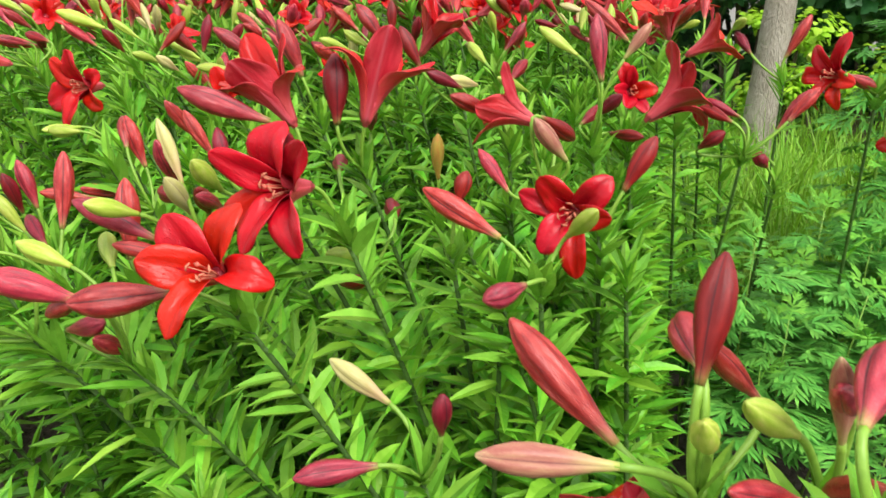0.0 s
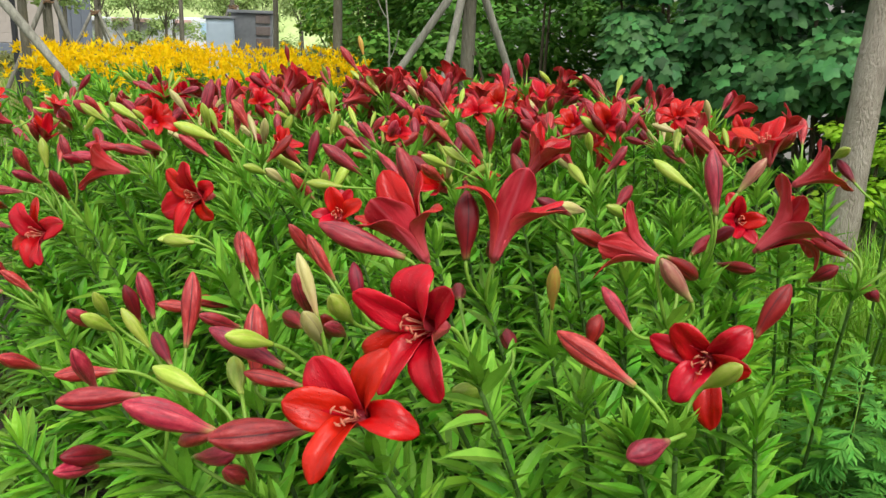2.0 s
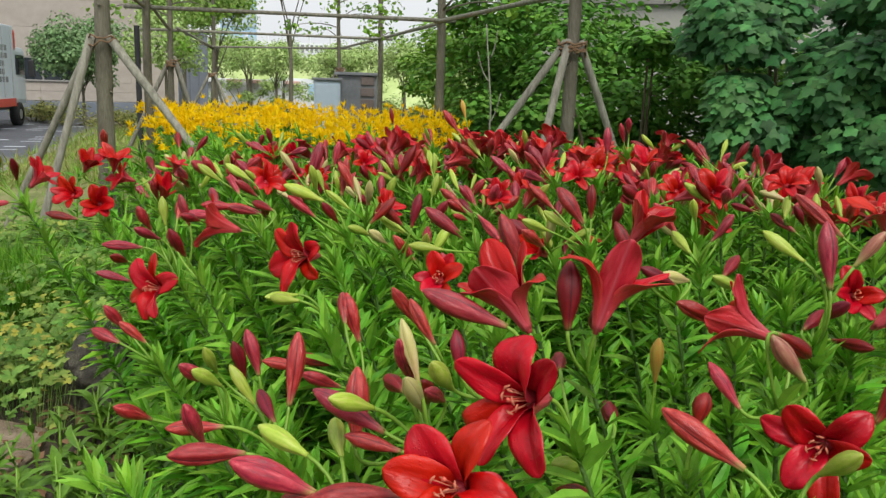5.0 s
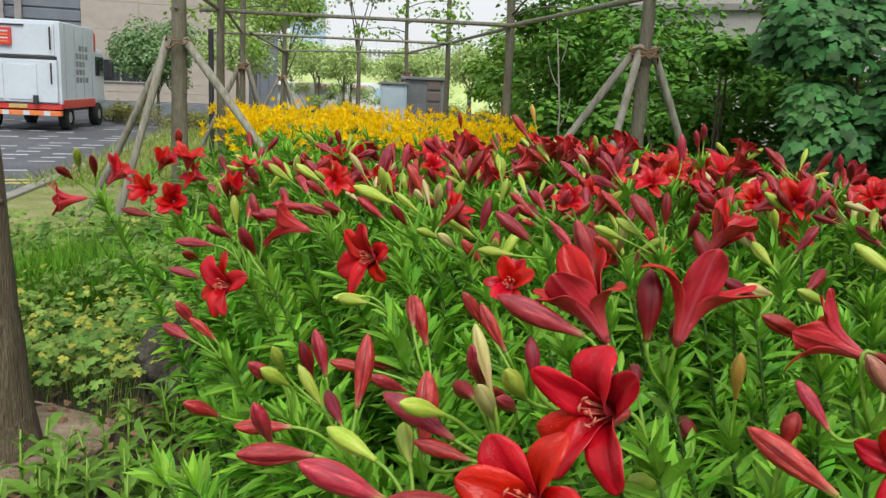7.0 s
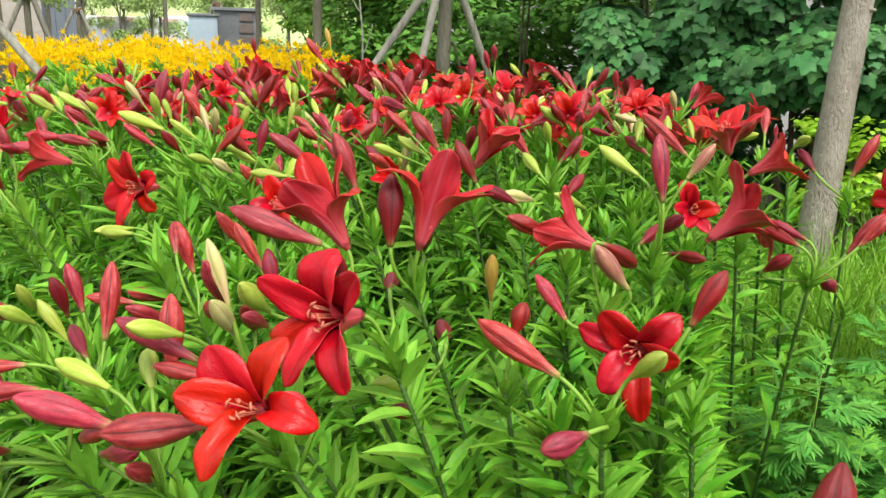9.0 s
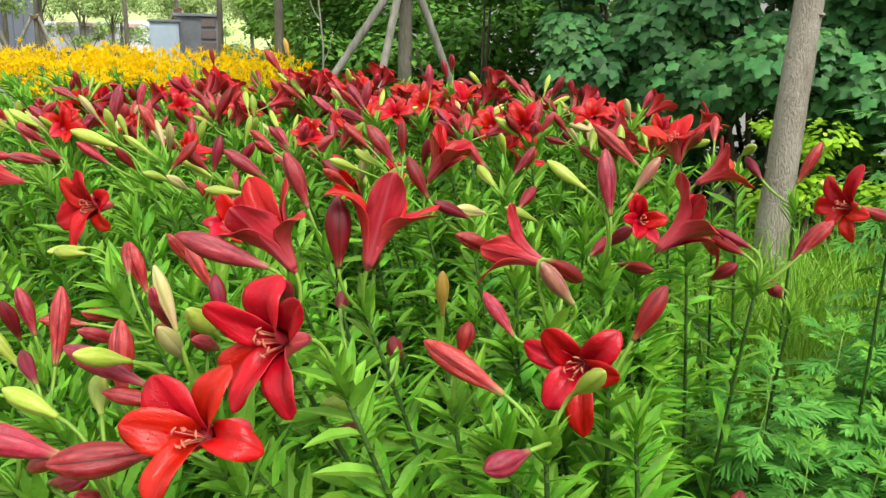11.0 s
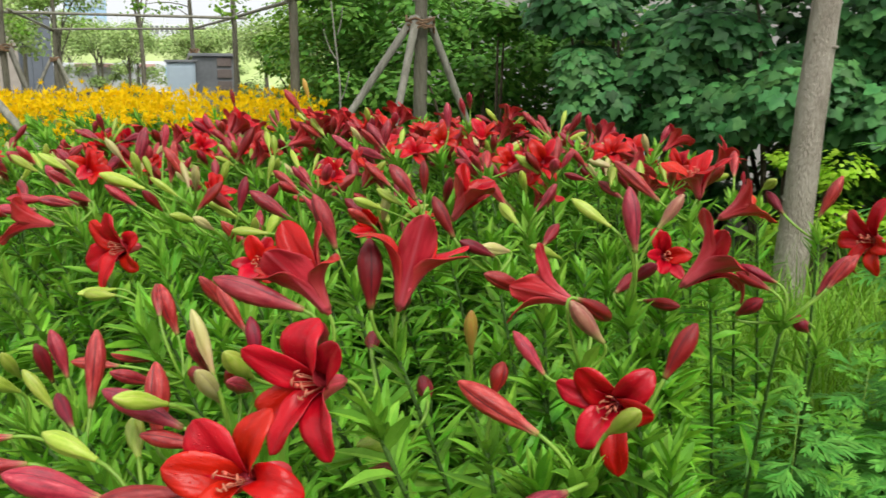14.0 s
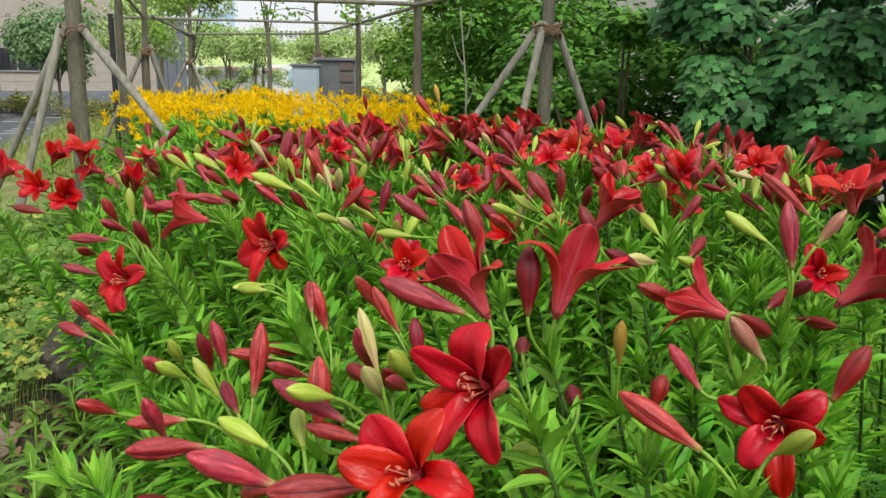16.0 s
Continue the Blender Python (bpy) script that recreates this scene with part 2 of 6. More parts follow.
M_pole = mat("weathered_pole", [(0.15, 0.142, 0.11), (0.25, 0.24, 0.19), (0.36, 0.345, 0.285)], 8, rough=0.8, bump=0.5, stretch=(4, 4, 0.5), vary=0.2)
M_rope = mat("coir_rope", [(0.16, 0.09, 0.05), (0.30, 0.19, 0.11)], 60, rough=0.95, bump=0.6, bump_scale=150)
# damp soil colour, taken darker to deepen the shade between the plants
M_earth = mat("dark_earth", [(0.035, 0.026, 0.018), (0.06, 0.046, 0.032), (0.10, 0.078, 0.055)], 5, rough=0.95, bump=0.9, bump_scale=50)
M_soil = mat("soil", [(0.17, 0.125, 0.08), (0.27, 0.205, 0.14), (0.38, 0.30, 0.22)], 6, rough=0.95, bump=0.9, bump_scale=60)
M_rock = mat("dark_rock", [(0.026, 0.024, 0.019), (0.07, 0.064, 0.050), (0.17, 0.155, 0.12)], 22, rough=0.85, bump=1.0, bump_scale=30)
M_asphalt = mat("asphalt", [(0.055, 0.06, 0.07), (0.085, 0.092, 0.105), (0.12, 0.125, 0.14)], 1.2, rough=0.55, bump=0.3, bump_scale=80)
M_dash = mat("pale_paver", [(0.36, 0.38, 0.42), (0.52, 0.54, 0.58)], 4, rough=0.6, vary=0.15)
M_kerb = mat("kerb_stone", [(0.20, 0.195, 0.17), (0.31, 0.30, 0.27)], 5, rough=0.8, bump=0.4)
M_yellowline = mat("yellow_road_paint", [(0.42, 0.34, 0.12), (0.55, 0.46, 0.18)], 6, rough=0.7)
M_lawn = mat("lawn", [(0.14, 0.18, 0.05), (0.24, 0.26, 0.09), (0.35, 0.32, 0.16)], 3, rough=0.95, bump=0.8, bump_scale=60)
M_wall = mat("beige_wall", [(0.34, 0.30, 0.26), (0.40, 0.355, 0.31), (0.45, 0.40, 0.355)], 0.6, rough=0.85, bump=0.15, bump_scale=20)
M_greywall = mat("grey_wall", [(0.38, 0.37, 0.34), (0.45, 0.44, 0.41), (0.52, 0.51, 0.48)], 0.8, rough=0.9, bump=0.2, bump_scale=25)
M_shutter = mat("grey_shutter", [(0.13, 0.15, 0.18), (0.18, 0.205, 0.24)], 1.0, rough=0.5)
M_darkglass = mat("dark_glass", [(0.02, 0.025, 0.03), (0.04, 0.05, 0.06)], 1.5, rough=0.08, spec=0.6)
M_trim = mat("window_trim", [(0.22, 0.21, 0.20), (0.30, 0.29, 0.27)], 3, rough=0.6)
M_white = mat("truck_white", [(0.50, 0.56, 0.62), (0.61, 0.67, 0.73)], 1.2, rough=0.4, bump=0.02)
M_red = mat("truck_red", [(0.50, 0.035, 0.03), (0.62, 0.06, 0.05)], 3, rough=0.4)
M_orange = mat("reflector_orange", [(0.70, 0.18, 0.05), (0.80, 0.26, 0.08)], 3, rough=0.4)
M_rubber = mat("rubber", [(0.015, 0.015, 0.016), (0.035, 0.035, 0.035)], 20, rough=0.85, bump=0.3)
M_black = mat("black_plastic", [(0.02, 0.02, 0.022), (0.04, 0.04, 0.042)], 8, rough=0.6)
M_steel = mat("steel", [(0.42, 0.43, 0.45), (0.55, 0.56, 0.58)], 10, rough=0.4, metal=0.7)
M_cab = mat("cabinet_blue_grey", [(0.42, 0.52, 0.60), (0.52, 0.62, 0.69)], 1.5, rough=0.5)
M_cabdark = mat("cabinet_slate", [(0.16, 0.17, 0.18), (0.25, 0.26, 0.27)], 2.5, rough=0.6)
M_brown = mat("brown_slats", [(0.13, 0.10, 0.09), (0.22, 0.18, 0.16)], 4, rough=0.7)
# pale far colours with the haze mixed in; the air itself is clear
M_haze = mat("far_hazed_concrete", [(0.72, 0.75, 0.77), (0.84, 0.86, 0.88)], 0.3, rough=0.9)
M_bluefar = mat("far_blue", [(0.35, 0.55, 0.72), (0.45, 0.64, 0.80)], 1.0, rough=0.6)
M_redfar = mat("far_hazed_red", [(0.66, 0.42, 0.36), (0.74, 0.50, 0.44)], 1.0, rough=0.6)
M_deadleaf = mat("dead_leaf", [(0.16, 0.08, 0.04), (0.30, 0.18, 0.10)], 10, rough=0.9, islands=0.3)
BUDS = {"pink": M_bud_pink, "dark": M_bud_dark, "green": M_bud_green, "cream": M_bud_cream, "amber": M_bud_orange, "blush": M_bud_blush}

# ---- small geometry kit ----


def mesh(name, verts, faces, material, smooth=True):
    me = bpy.data.meshes.new(name)
    me.from_pydata([tuple(v) for v in verts], [], faces)
    me.materials.append(material)
    if smooth:
        me.shade_smooth()
    me.update()
    return me


def creased(me, k):
    """Sharp middle ribs on a mesh of narrow leaves with k points each."""
    ends = np.empty(len(me.edges) * 2, np.int32)
    me.edges.foreach_get("vertices", ends)
    at = ends % k
    rib = ((at % 3 == 1) | (at == k - 1)).reshape(-1, 2).all(1)
    me.attributes.new("sharp_edge", "BOOLEAN", "EDGE").data.foreach_set("value", rib)
    return me


def from_bm(name, bm, material, smooth=False):
    me = bpy.data.meshes.new(name)
    bmesh.ops.recalc_face_normals(bm, faces=bm.faces[:])
    bm.to_mesh(me)
    bm.free()
    me.materials.append(material)
    if smooth:
        me.shade_smooth()
    return me


def put(name, data, parent=None, m=None, label=""):
    ob = new(name, data)
    ob.parent = parent
    if m is not None:
        ob.matrix_basis = m
    if label:
        ob["label"] = label
    return ob


def tube(points, radii, sides=6, cap=True):
    """Vertices and faces of a tube along points."""
    pts = np.array(points, float)
    t = np.gradient(pts, axis=0)
    t /= np.linalg.norm(t, axis=1)[:, None] + 1e-9
    ref = np.array([0.31, 0.95, 0.05]) if abs(t[0][2]) > 0.6 else np.array([0.0, 0.0, 1.0])
    a = np.cross(t, ref)
    a /= np.linalg.norm(a, axis=1)[:, None] + 1e-9
    b = np.cross(t, a)
    ang = np.linspace(0, 2 * np.pi, sides, endpoint=False)
    r = np.array(radii, float)[:, None, None]
    v = pts[:, None, :] + r * (np.cos(ang)[None, :, None] * a[:, None, :] + np.sin(ang)[None, :, None] * b[:, None, :])
    n = len(pts)
    f = [(i * sides + j, i * sides + (j + 1) % sides, (i + 1) * sides + (j + 1) % sides, (i + 1) * sides + j)
         for i in range(n - 1) for j in range(sides)]
    if cap:
        f += [tuple(range(sides - 1, -1, -1)), tuple((n - 1) * sides + j for j in range(sides))]
    return v.reshape(-1, 3), f


def join(parts):
    vs, fs, k = [], [], 0
    for v, f in parts:
        vs.append(np.asarray(v))
        fs += [tuple(i + k for i in q) for q in f]
        k += len(v)
    return np.concatenate(vs), fs


def bezier(a, b, c, n):
    s = np.linspace(0, 1, n)[:, None]
    return (1 - s) ** 2 * np.array(a) + 2 * s * (1 - s) * np.array(b) + s * s * np.array(c)


def box_bm(bm, x0, x1, y0, y1, z0, z1, bevel=0.0):
    m = Matrix.Translation(((x0 + x1) / 2, (y0 + y1) / 2, (z0 + z1) / 2)) @ Matrix.Diagonal((x1 - x0, y1 - y0, z1 - z0, 1))
    made = bmesh.ops.create_cube(bm, size=1, matrix=m)
    if bevel:
        es = list({e for v in made["verts"] for e in v.link_edges})
        bmesh.ops.bevel(bm, geom=es, offset=bevel, segments=2, affect="EDGES", profile=0.6)


def box(name, size, material, parent=None, m=None, label="", bevel=0.01):
    bm = bmesh.new()
    x0, x1, y0, y1, z0, z1 = size
    box_bm(bm, x0, x1, y0, y1, z0, z1, bevel)
    return put(name, from_bm(name, bm, material), parent, m, label)


# blade outlines: rows of (along, half width), closed by a tip
LANCE = ([0.0, 0.18, 0.5, 0.8, 1.0], [0.25, 0.85, 1.0, 0.5, 0.0])
BLADE = ([0.0, 0.3, 0.7, 1.0], [0.8, 1.0, 0.7, 0.0])


def blades(P, D, L, W, droop, fold=0.25, shape=LANCE, rng=None, face=None):
    """Many narrow leaves at once: foot P, direction D, length L, half width W; droop bends them down."""
    P, D = np.asarray(P, float), np.asarray(D, float)
    D = D / (np.linalg.norm(D, axis=1)[:, None] + 1e-9)
    L, W, droop = (np.broadcast_to(np.asarray(q, float), (len(P),)) for q in (L, W, droop))
    up = np.array([0, 0, 1.0]) if face is None else np.asarray(face, float)
    side = np.cross(D, up)
    bad = np.linalg.norm(side, axis=1) < 0.15
    side[bad] = np.cross(D[bad], np.array([0.7, 0.7, 0]))
    side /= np.linalg.norm(side, axis=1)[:, None] + 1e-9
    if rng is not None:
        tw = rng.uniform(-0.6, 0.6, len(P))[:, None]
        side = side * np.cos(tw) + np.cross(side, D) * np.sin(tw)
    nrm = np.cross(side, D)
    al, wd = shape
    rows = []
    for s, w in zip(al, wd):
        c = P + D * (L * s)[:, None] - np.array([0, 0, 1.0]) * (droop * L * s * s)[:, None]
        if w == 0:
            rows.append([c])
        else:
            o, lift = side * (W * w)[:, None], nrm * (W * w * fold)[:, None]
            rows.append([c - o + lift, c, c + o + lift])
    flat = [q for r in rows for q in r]
    k = len(flat)
    V = np.stack(flat, 1).reshape(-1, 3)
    base_faces = []
    for i in range(len(al) - 1):
        a, last = 3 * i, i == len(al) - 2
        if last:
            base_faces += [(a, a + 1, a + 3), (a + 1, a + 2, a + 3)]
        else:
            base_faces += [(a, a + 1, a + 4, a + 3), (a + 1, a + 2, a + 5, a + 4)]
    F = [tuple(j + i * k for j in f) for i in range(len(P)) for f in base_faces]
    return V, F


# a broad lobed leaf: angle and radius round the leaf's middle
HALF_LEAF = [(-158, 0.55), (-140, 0.78), (-120, 0.66), (-100, 0.76), (-80, 1.0), (-64, 0.74), (-48, 0.62), (-32, 0.78), (-16, 0.95)]
LOBES = [(-180, 0.30)] + HALF_LEAF + [(0, 1.15)] + [(-a, r) for a, r in reversed(HALF_LEAF)]
ROUND = [(-180, 0.35), (-130, 0.75), (-85, 0.85), (-40, 0.78), (0, 1.1), (40, 0.78), (85, 0.85), (130, 0.75)]


def broad(P, N, T, R, outline=ROUND, cup=0.15, rings=False):
    """Many broad leaves: middle P, normal N, tip direction T, radius R; rings: rounded over an inner ring."""
    P, N, T = (np.asarray(q, float) for q in (P, N, T))
    N = N / (np.linalg.norm(N, axis=1)[:, None] + 1e-9)
    T = T - N * (T * N).sum(1)[:, None]
    T /= np.linalg.norm(T, axis=1)[:, None] + 1e-9
    S = np.cross(N, T)
    R = np.broadcast_to(np.asarray(R, float), (len(P),))
    pts = [P]
    for part_of in ((0.55, 1.0) if rings else (1.0,)):
        for a, r in outline:
            a = radians(a)
            sag = (cup * abs(math.sin(a)) + 0.14 * max(0, math.cos(a))) * part_of ** 2
            if rings and part_of < 1:
                sag -= 0.05 * abs(math.sin(2.5 * a))
            pts.append(P + (R * r)[:, None] * (T * math.cos(a) * part_of + S * math.sin(a) * part_of - N * sag))
    k, n = len(pts), len(outline)
    V = np.stack(pts, 1).reshape(-1, 3)
    one = [(0, 1 + j, 1 + (j + 1) % n) for j in range(n)]
    if rings:
        one += [(1 + j, 1 + n + j, 1 + n + (j + 1) % n, 1 + (j + 1) % n) for j in range(n)]
    F = [tuple(q + i * k for q in f) for i in range(len(P)) for f in one]
    return V, F


def unit(rng, n, lo=-1.0, hi=1.0):
    z = rng.uniform(lo, hi, n)
    a = rng.uniform(0, 2 * np.pi, n)
    r = np.sqrt(1 - z * z)
    return np.stack([r * np.cos(a), r * np.sin(a), z], 1)


# ---- the ground, the road and what stands round the bed ----


def ground_height(x, y):
    return 0.02 * math.sin(1.3 * x) * math.cos(1.1 * y)


bm = bmesh.new()
xs = [-900, -300, -100, -40, -20, -12] + [-8 + 0.5 * i for i in range(25)] + [8, 15, 40, 100, 300, 900]
ys = [-60, -20, -8] + [-4 + 0.5 * i for i in range(29)] + [13, 18, 30, 60, 150, 400, 1200]
grid = [[bm.verts.new((x, y, ground_height(x, y) if abs(x) < 5 and abs(y) < 9 else 0.0)) for x in xs] for y in ys]
for j in range(len(ys) - 1):
    for i in range(len(xs) - 1):
        bm.faces.new((grid[j][i], grid[j][i + 1], grid[j + 1][i + 1], grid[j + 1][i]))
tagged(put("ground", from_bm("ground", bm, M_earth)), "damp garden earth, darkened in colour to deepen the shade under the planting", "ground", kind="structure")


def strip(name, pts, z, material, label, thick=0.03):
    """A flat slab with the outline pts."""
    b = bmesh.new()
    f = b.faces.new([b.verts.new((x, y, z - thick)) for x, y in pts])
    ex = bmesh.ops.extrude_face_region(b, geom=[f])
    bmesh.ops.translate(b, vec=(0, 0, thick), verts=[v for v in ex["geom"] if isinstance(v, bmesh.types.BMVert)])
    return tagged(put(name, from_bm(name, b, material)), label, name.split("_")[0], kind="structure")


strip("soil_patch", [(-2.75, 1.75), (-2.2, 1.7), (-1.95, 1.95), (-1.9, 2.25), (-2.0, 2.45), (-2.4, 2.5), (-2.8, 2.3)], 0.035, M_soil, "bare sandy brown soil beside the tree", 0.05)

# kerb line runs from near left to far right
K0, K1 = Vector((-5.7, 5.2, 0)), Vector((-13.3, 21.0, 0))
KD = (K1 - K0).normalized()
KN = Vector((-KD.y, KD.x, 0))  # towards the road
road_pts = [K0 - KD * 30 + KN * 0.12, K0 + KD * 60 + KN * 0.12, K0 + KD * 60 + KN * 40, K0 - KD * 30 + KN * 40]
strip("road", [(p.x, p.y) for p in road_pts], 0.03, M_asphalt, "damp dark grey asphalt road with pale paving marks", 0.02)
lawn_pts = [K0 - KD * 12 - KN * 1.3, K0 + KD * 8 - KN * 2.0, K0 + KD * 22 - KN * 4.5, K0 + KD * 22 - KN * 0.05, K0 - KD * 12 - KN * 0.05]
strip("lawn", [(p.x, p.y) for p in lawn_pts], 0.045, M_lawn, "thin patchy lawn strip beside the kerb", 0.03)
bm = bmesh.new()
box_bm(bm, -30, 40, -0.07, 0.07, -0.05, 0.075, 0.012)
kerb = tagged(put("kerb", from_bm("kerb", bm, M_kerb), m=Matrix.Translation(K0) @ Matrix.Rotation(math.atan2(KD.y, KD.x), 4, "Z")), "long grey stone kerb along the road", "kerb", kind="structure")
bm = bmesh.new()
for off in (0.0, 0.32):
    box_bm(bm, -6, 1.4, off, off + 0.11, 0.03, 0.036)
tagged(put("road_line", from_bm("road_line", bm, M_yellowline), m=pose(-7.1, 7.75, 0, 0, 0, 40)), "double faded yellow line painted on the road", "road marking", kind="structure")
road_marks = tagged(put("road_marks", None), "pale rectangular paving marks set into the asphalt", "road marking", kind="structure")
mark_bm = bmesh.new()
box_bm(mark_bm, -0.17, 0.17, -0.05, 0.05, 0.028, 0.034)
mark_me = from_bm("paver", mark_bm, M_dash)
rng = np.random.default_rng(5)
for i in range(22):
    for j in range(13):
        u, w = 3.0 + i * 0.62 + (j % 2) * 0.3, 0.75 + j * 0.62
        if rng.random() < 0.45:
            continue
        p = K0 + KD * u + KN * w
        put("paver", mark_me, road_marks, pose(p.x, p.y, 0, 0, 0, 38 + rng.normal(0, 3)))

# building across the road
building = tagged(put("building", None, m=pose(-18.88, 23.38, 0, 0, 0, 36)), "beige stone-clad building with dark low window and grey shutter", "building")


def wall_blocks(parent, x0, x1, z0, z1, y, bw, bh, material):
    """Cladding panels with narrow joints between them."""
    b = bmesh.new()
    box_bm(b, -bw / 2 + 0.004, bw / 2 - 0.004, 0.03, 0.06, 0.004, bh - 0.004, 0.004)
    me = from_bm("panel", b, material)
    nz, nx = int((z1 - z0) / bh), int((x1 - x0) / bw)
    for k in range(nz):
        for i in range(nx):
            put("panel", me, parent, pose(x0 + bw * (i + 0.5), y - 0.06, z0 + k * bh))


wall = box("wall", (0, 5.3, 0, 0.4, 0.0, 9.5), M_wall, building)
wall_blocks(building, 0, 5.25, 0.42, 1.02, 0.0, 1.05, 0.30, M_wall)
wall_blocks(building, 0, 5.25, 1.80, 9.0, 0.0, 1.75, 0.90, M_wall)
wall_blocks(building, 2.4, 5.2, 1.02, 1.80, 0.0, 1.40, 0.78, M_wall)
box("plinth", (0, 5.3, -0.12, 0, 0.0, 0.40), M_shutter, building, label="dark stone plinth", bevel=0.02)
win = box("window", (0.0, 2.4, -0.03, 0.05, 1.02, 1.79), M_darkglass, building, label="dark strip window")
for x in (0.04, 0.6, 1.15, 1.75, 2.36):
    box("frame", (x - 0.03, x + 0.03, -0.08, -0.03, 1.03, 1.78), M_trim, win)
for z in (1.02, 1.74):
    box("frame", (0, 2.4, -0.085, -0.032, z, z + 0.05), M_trim, win)
gate = tagged(put("dark_gate", None, m=pose(-15.2, 26.5, 0, 0, 0, 36)), "dark grey metal gate beside the building", "gate")
box("gate_frame", (0, 1.6, 0.3, 0.4, 0, 2.9), M_shutter, gate)
for k in range(5):
    box("board", (0.04 + 0.31 * k, 0.32 + 0.31 * k, 0.26, 0.3, 0.1, 2.8), M_shutter, gate)
annex = tagged(put("loading_bay", None, m=pose(-18.88, 23.38, 0, 0, 0, 36)), "grey ribbed metal shutter of a loading bay", "shutter")
box("shutter", (-12, -0.002, 0.1, 0.4, 0, 9.5), M_shutter, annex)
for k in range(24):
    box("slat", (-11.9, -0.003, 0.03, 0.1, 0.25 + k * 0.38, 0.58 + k * 0.38), M_shutter, annex, bevel=0.02)
for x in (-2.4, -1.9, -6.0):
    box("post", (x, x + 0.2, -0.15, 0.03, 0, 9.4), M_trim, annex)

# the parked truck
truck = tagged(put("truck", None, m=pose(-12.75, 15.06, 0.03, 0, 0, 23) @ Matrix.Diagonal((0.92, 0.92, 0.92, 1))), "white box truck with red and orange trim parked on the road", "truck")
TW, TL = 1.95, 2.75
box("box_body", (-TW, 0, 0, TL, 0.62, 2.5), M_white, truck, bevel=0.03)
box("rear_door", (-TW + 0.12, -0.12, -0.05, 0.0, 1.72, 2.42), M_white, truck, bevel=0.01, label="white upper tail door")
ld = box("tail_lift", (-TW + 0.06, -0.06, -0.11, 0.0, 0.66, 1.62), M_white, truck, bevel=0.015, label="white folded tail lift")
for x0, x1 in ((-TW + 0.25, -1.22), (-1.12, -0.5)):
    box("panel", (x0, x1, -0.135, -0.11, 0.72, 1.5), M_white, ld, bevel=0.006)
for x in (-0.58, -1.5):
    box("bracket", (x, x + 0.1, -0.2, -0.11, 0.62, 0.82), M_black, ld)
# black strip that draws the shade in the gap below the upper door
box("gap_shadow_bar", (-TW + 0.08, -0.08, -0.07, -0.005, 1.635, 1.70), M_black, truck, label="black bar standing for the shadowed gap above the tail lift")
for z0, z1 in ((1.85, 2.35), (1.08, 1.55)):
    box("door_rod", (-0.2, -0.165, -0.14, -0.1, z0, z1), M_black, truck)
sign = box("warning_plate", (-TW + 0.42, -1.02, -0.12, -0.05, 1.92, 2.3), M_red, truck, label="red and orange square warning plate", bevel=0.004)
for k in range(4):
    box("text_bar", (-TW + 0.48, -1.08, -0.126, -0.12, 1.98 + 0.075 * k, 2.01 + 0.075 * k), M_white if k % 2 else M_orange, sign, bevel=0)
box("top_bar", (-1.3, -0.75, -0.09, -0.04, 2.36, 2.39), M_black, truck)
box("chassis", (-TW + 0.25, -0.25, 0.1, TL + 1.1, 0.42, 0.60), M_black, truck)
bump = box("rear_bumper", (-TW + 0.02, 0.0, -0.12, 0.02, 0.36, 0.47), M_orange, truck, label="orange and white striped bumper")
for k in range(4):
    box("stripe", (-TW + 0.22 + k * 0.45, -TW + 0.36 + k * 0.45, -0.126, -0.12, 0.365, 0.465), M_white, bump, bevel=0)
box("tail_board", (-TW, 0.0, -0.06, 0.06, 0.50, 0.62), M_red, truck, label="red lamp board")
box("plate", (-1.15, -0.75, -0.075, -0.06, 0.52, 0.61), M_yellowline, truck, label="blank yellow registration plate", bevel=0.004)
box("side_skirt", (-0.05, 0.02, 0.1, TL - 0.1, 0.52, 0.72), M_red, truck, label="red lower side rail")
for k in range(4):
    box("side_seam", (0.0, 0.02, 0.3 + 0.72 * k, 0.33 + 0.72 * k, 0.75, 2.45), M_steel, truck)
for k in range(5):
    for j in range(4):
        if (k, j) not in ((1, 3), (2, 3), (4, 0)):
            box("side_text_bar", (0.0, 0.012, 1.15 + 0.26 * j, 1.32 + 0.26 * j, 1.12 + 0.19 * k, 1.25 + 0.19 * k), M_cabdark, truck, bevel=0)
cabt = box("cab", (-TW + 0.1, -0.08, TL + 0.15, TL + 1.3, 0.55, 2.0), M_white, truck, bevel=0.12, label="white driver's cab")
box("side_window", (-0.09, -0.06, TL + 0.35, TL + 1.1, 1.3, 1.8), M_darkglass, cabt, bevel=0.01)
box("wind_deflector", (-TW + 0.1, -0.02, TL + 0.01, TL + 0.3, 1.9, 2.42), M_red, truck, bevel=0.08, label="red roof edge")
mirror = box("mirror", (0.05, 0.2, TL + 1.0, TL + 1.1, 1.25, 1.7), M_black, truck, bevel=0.03)


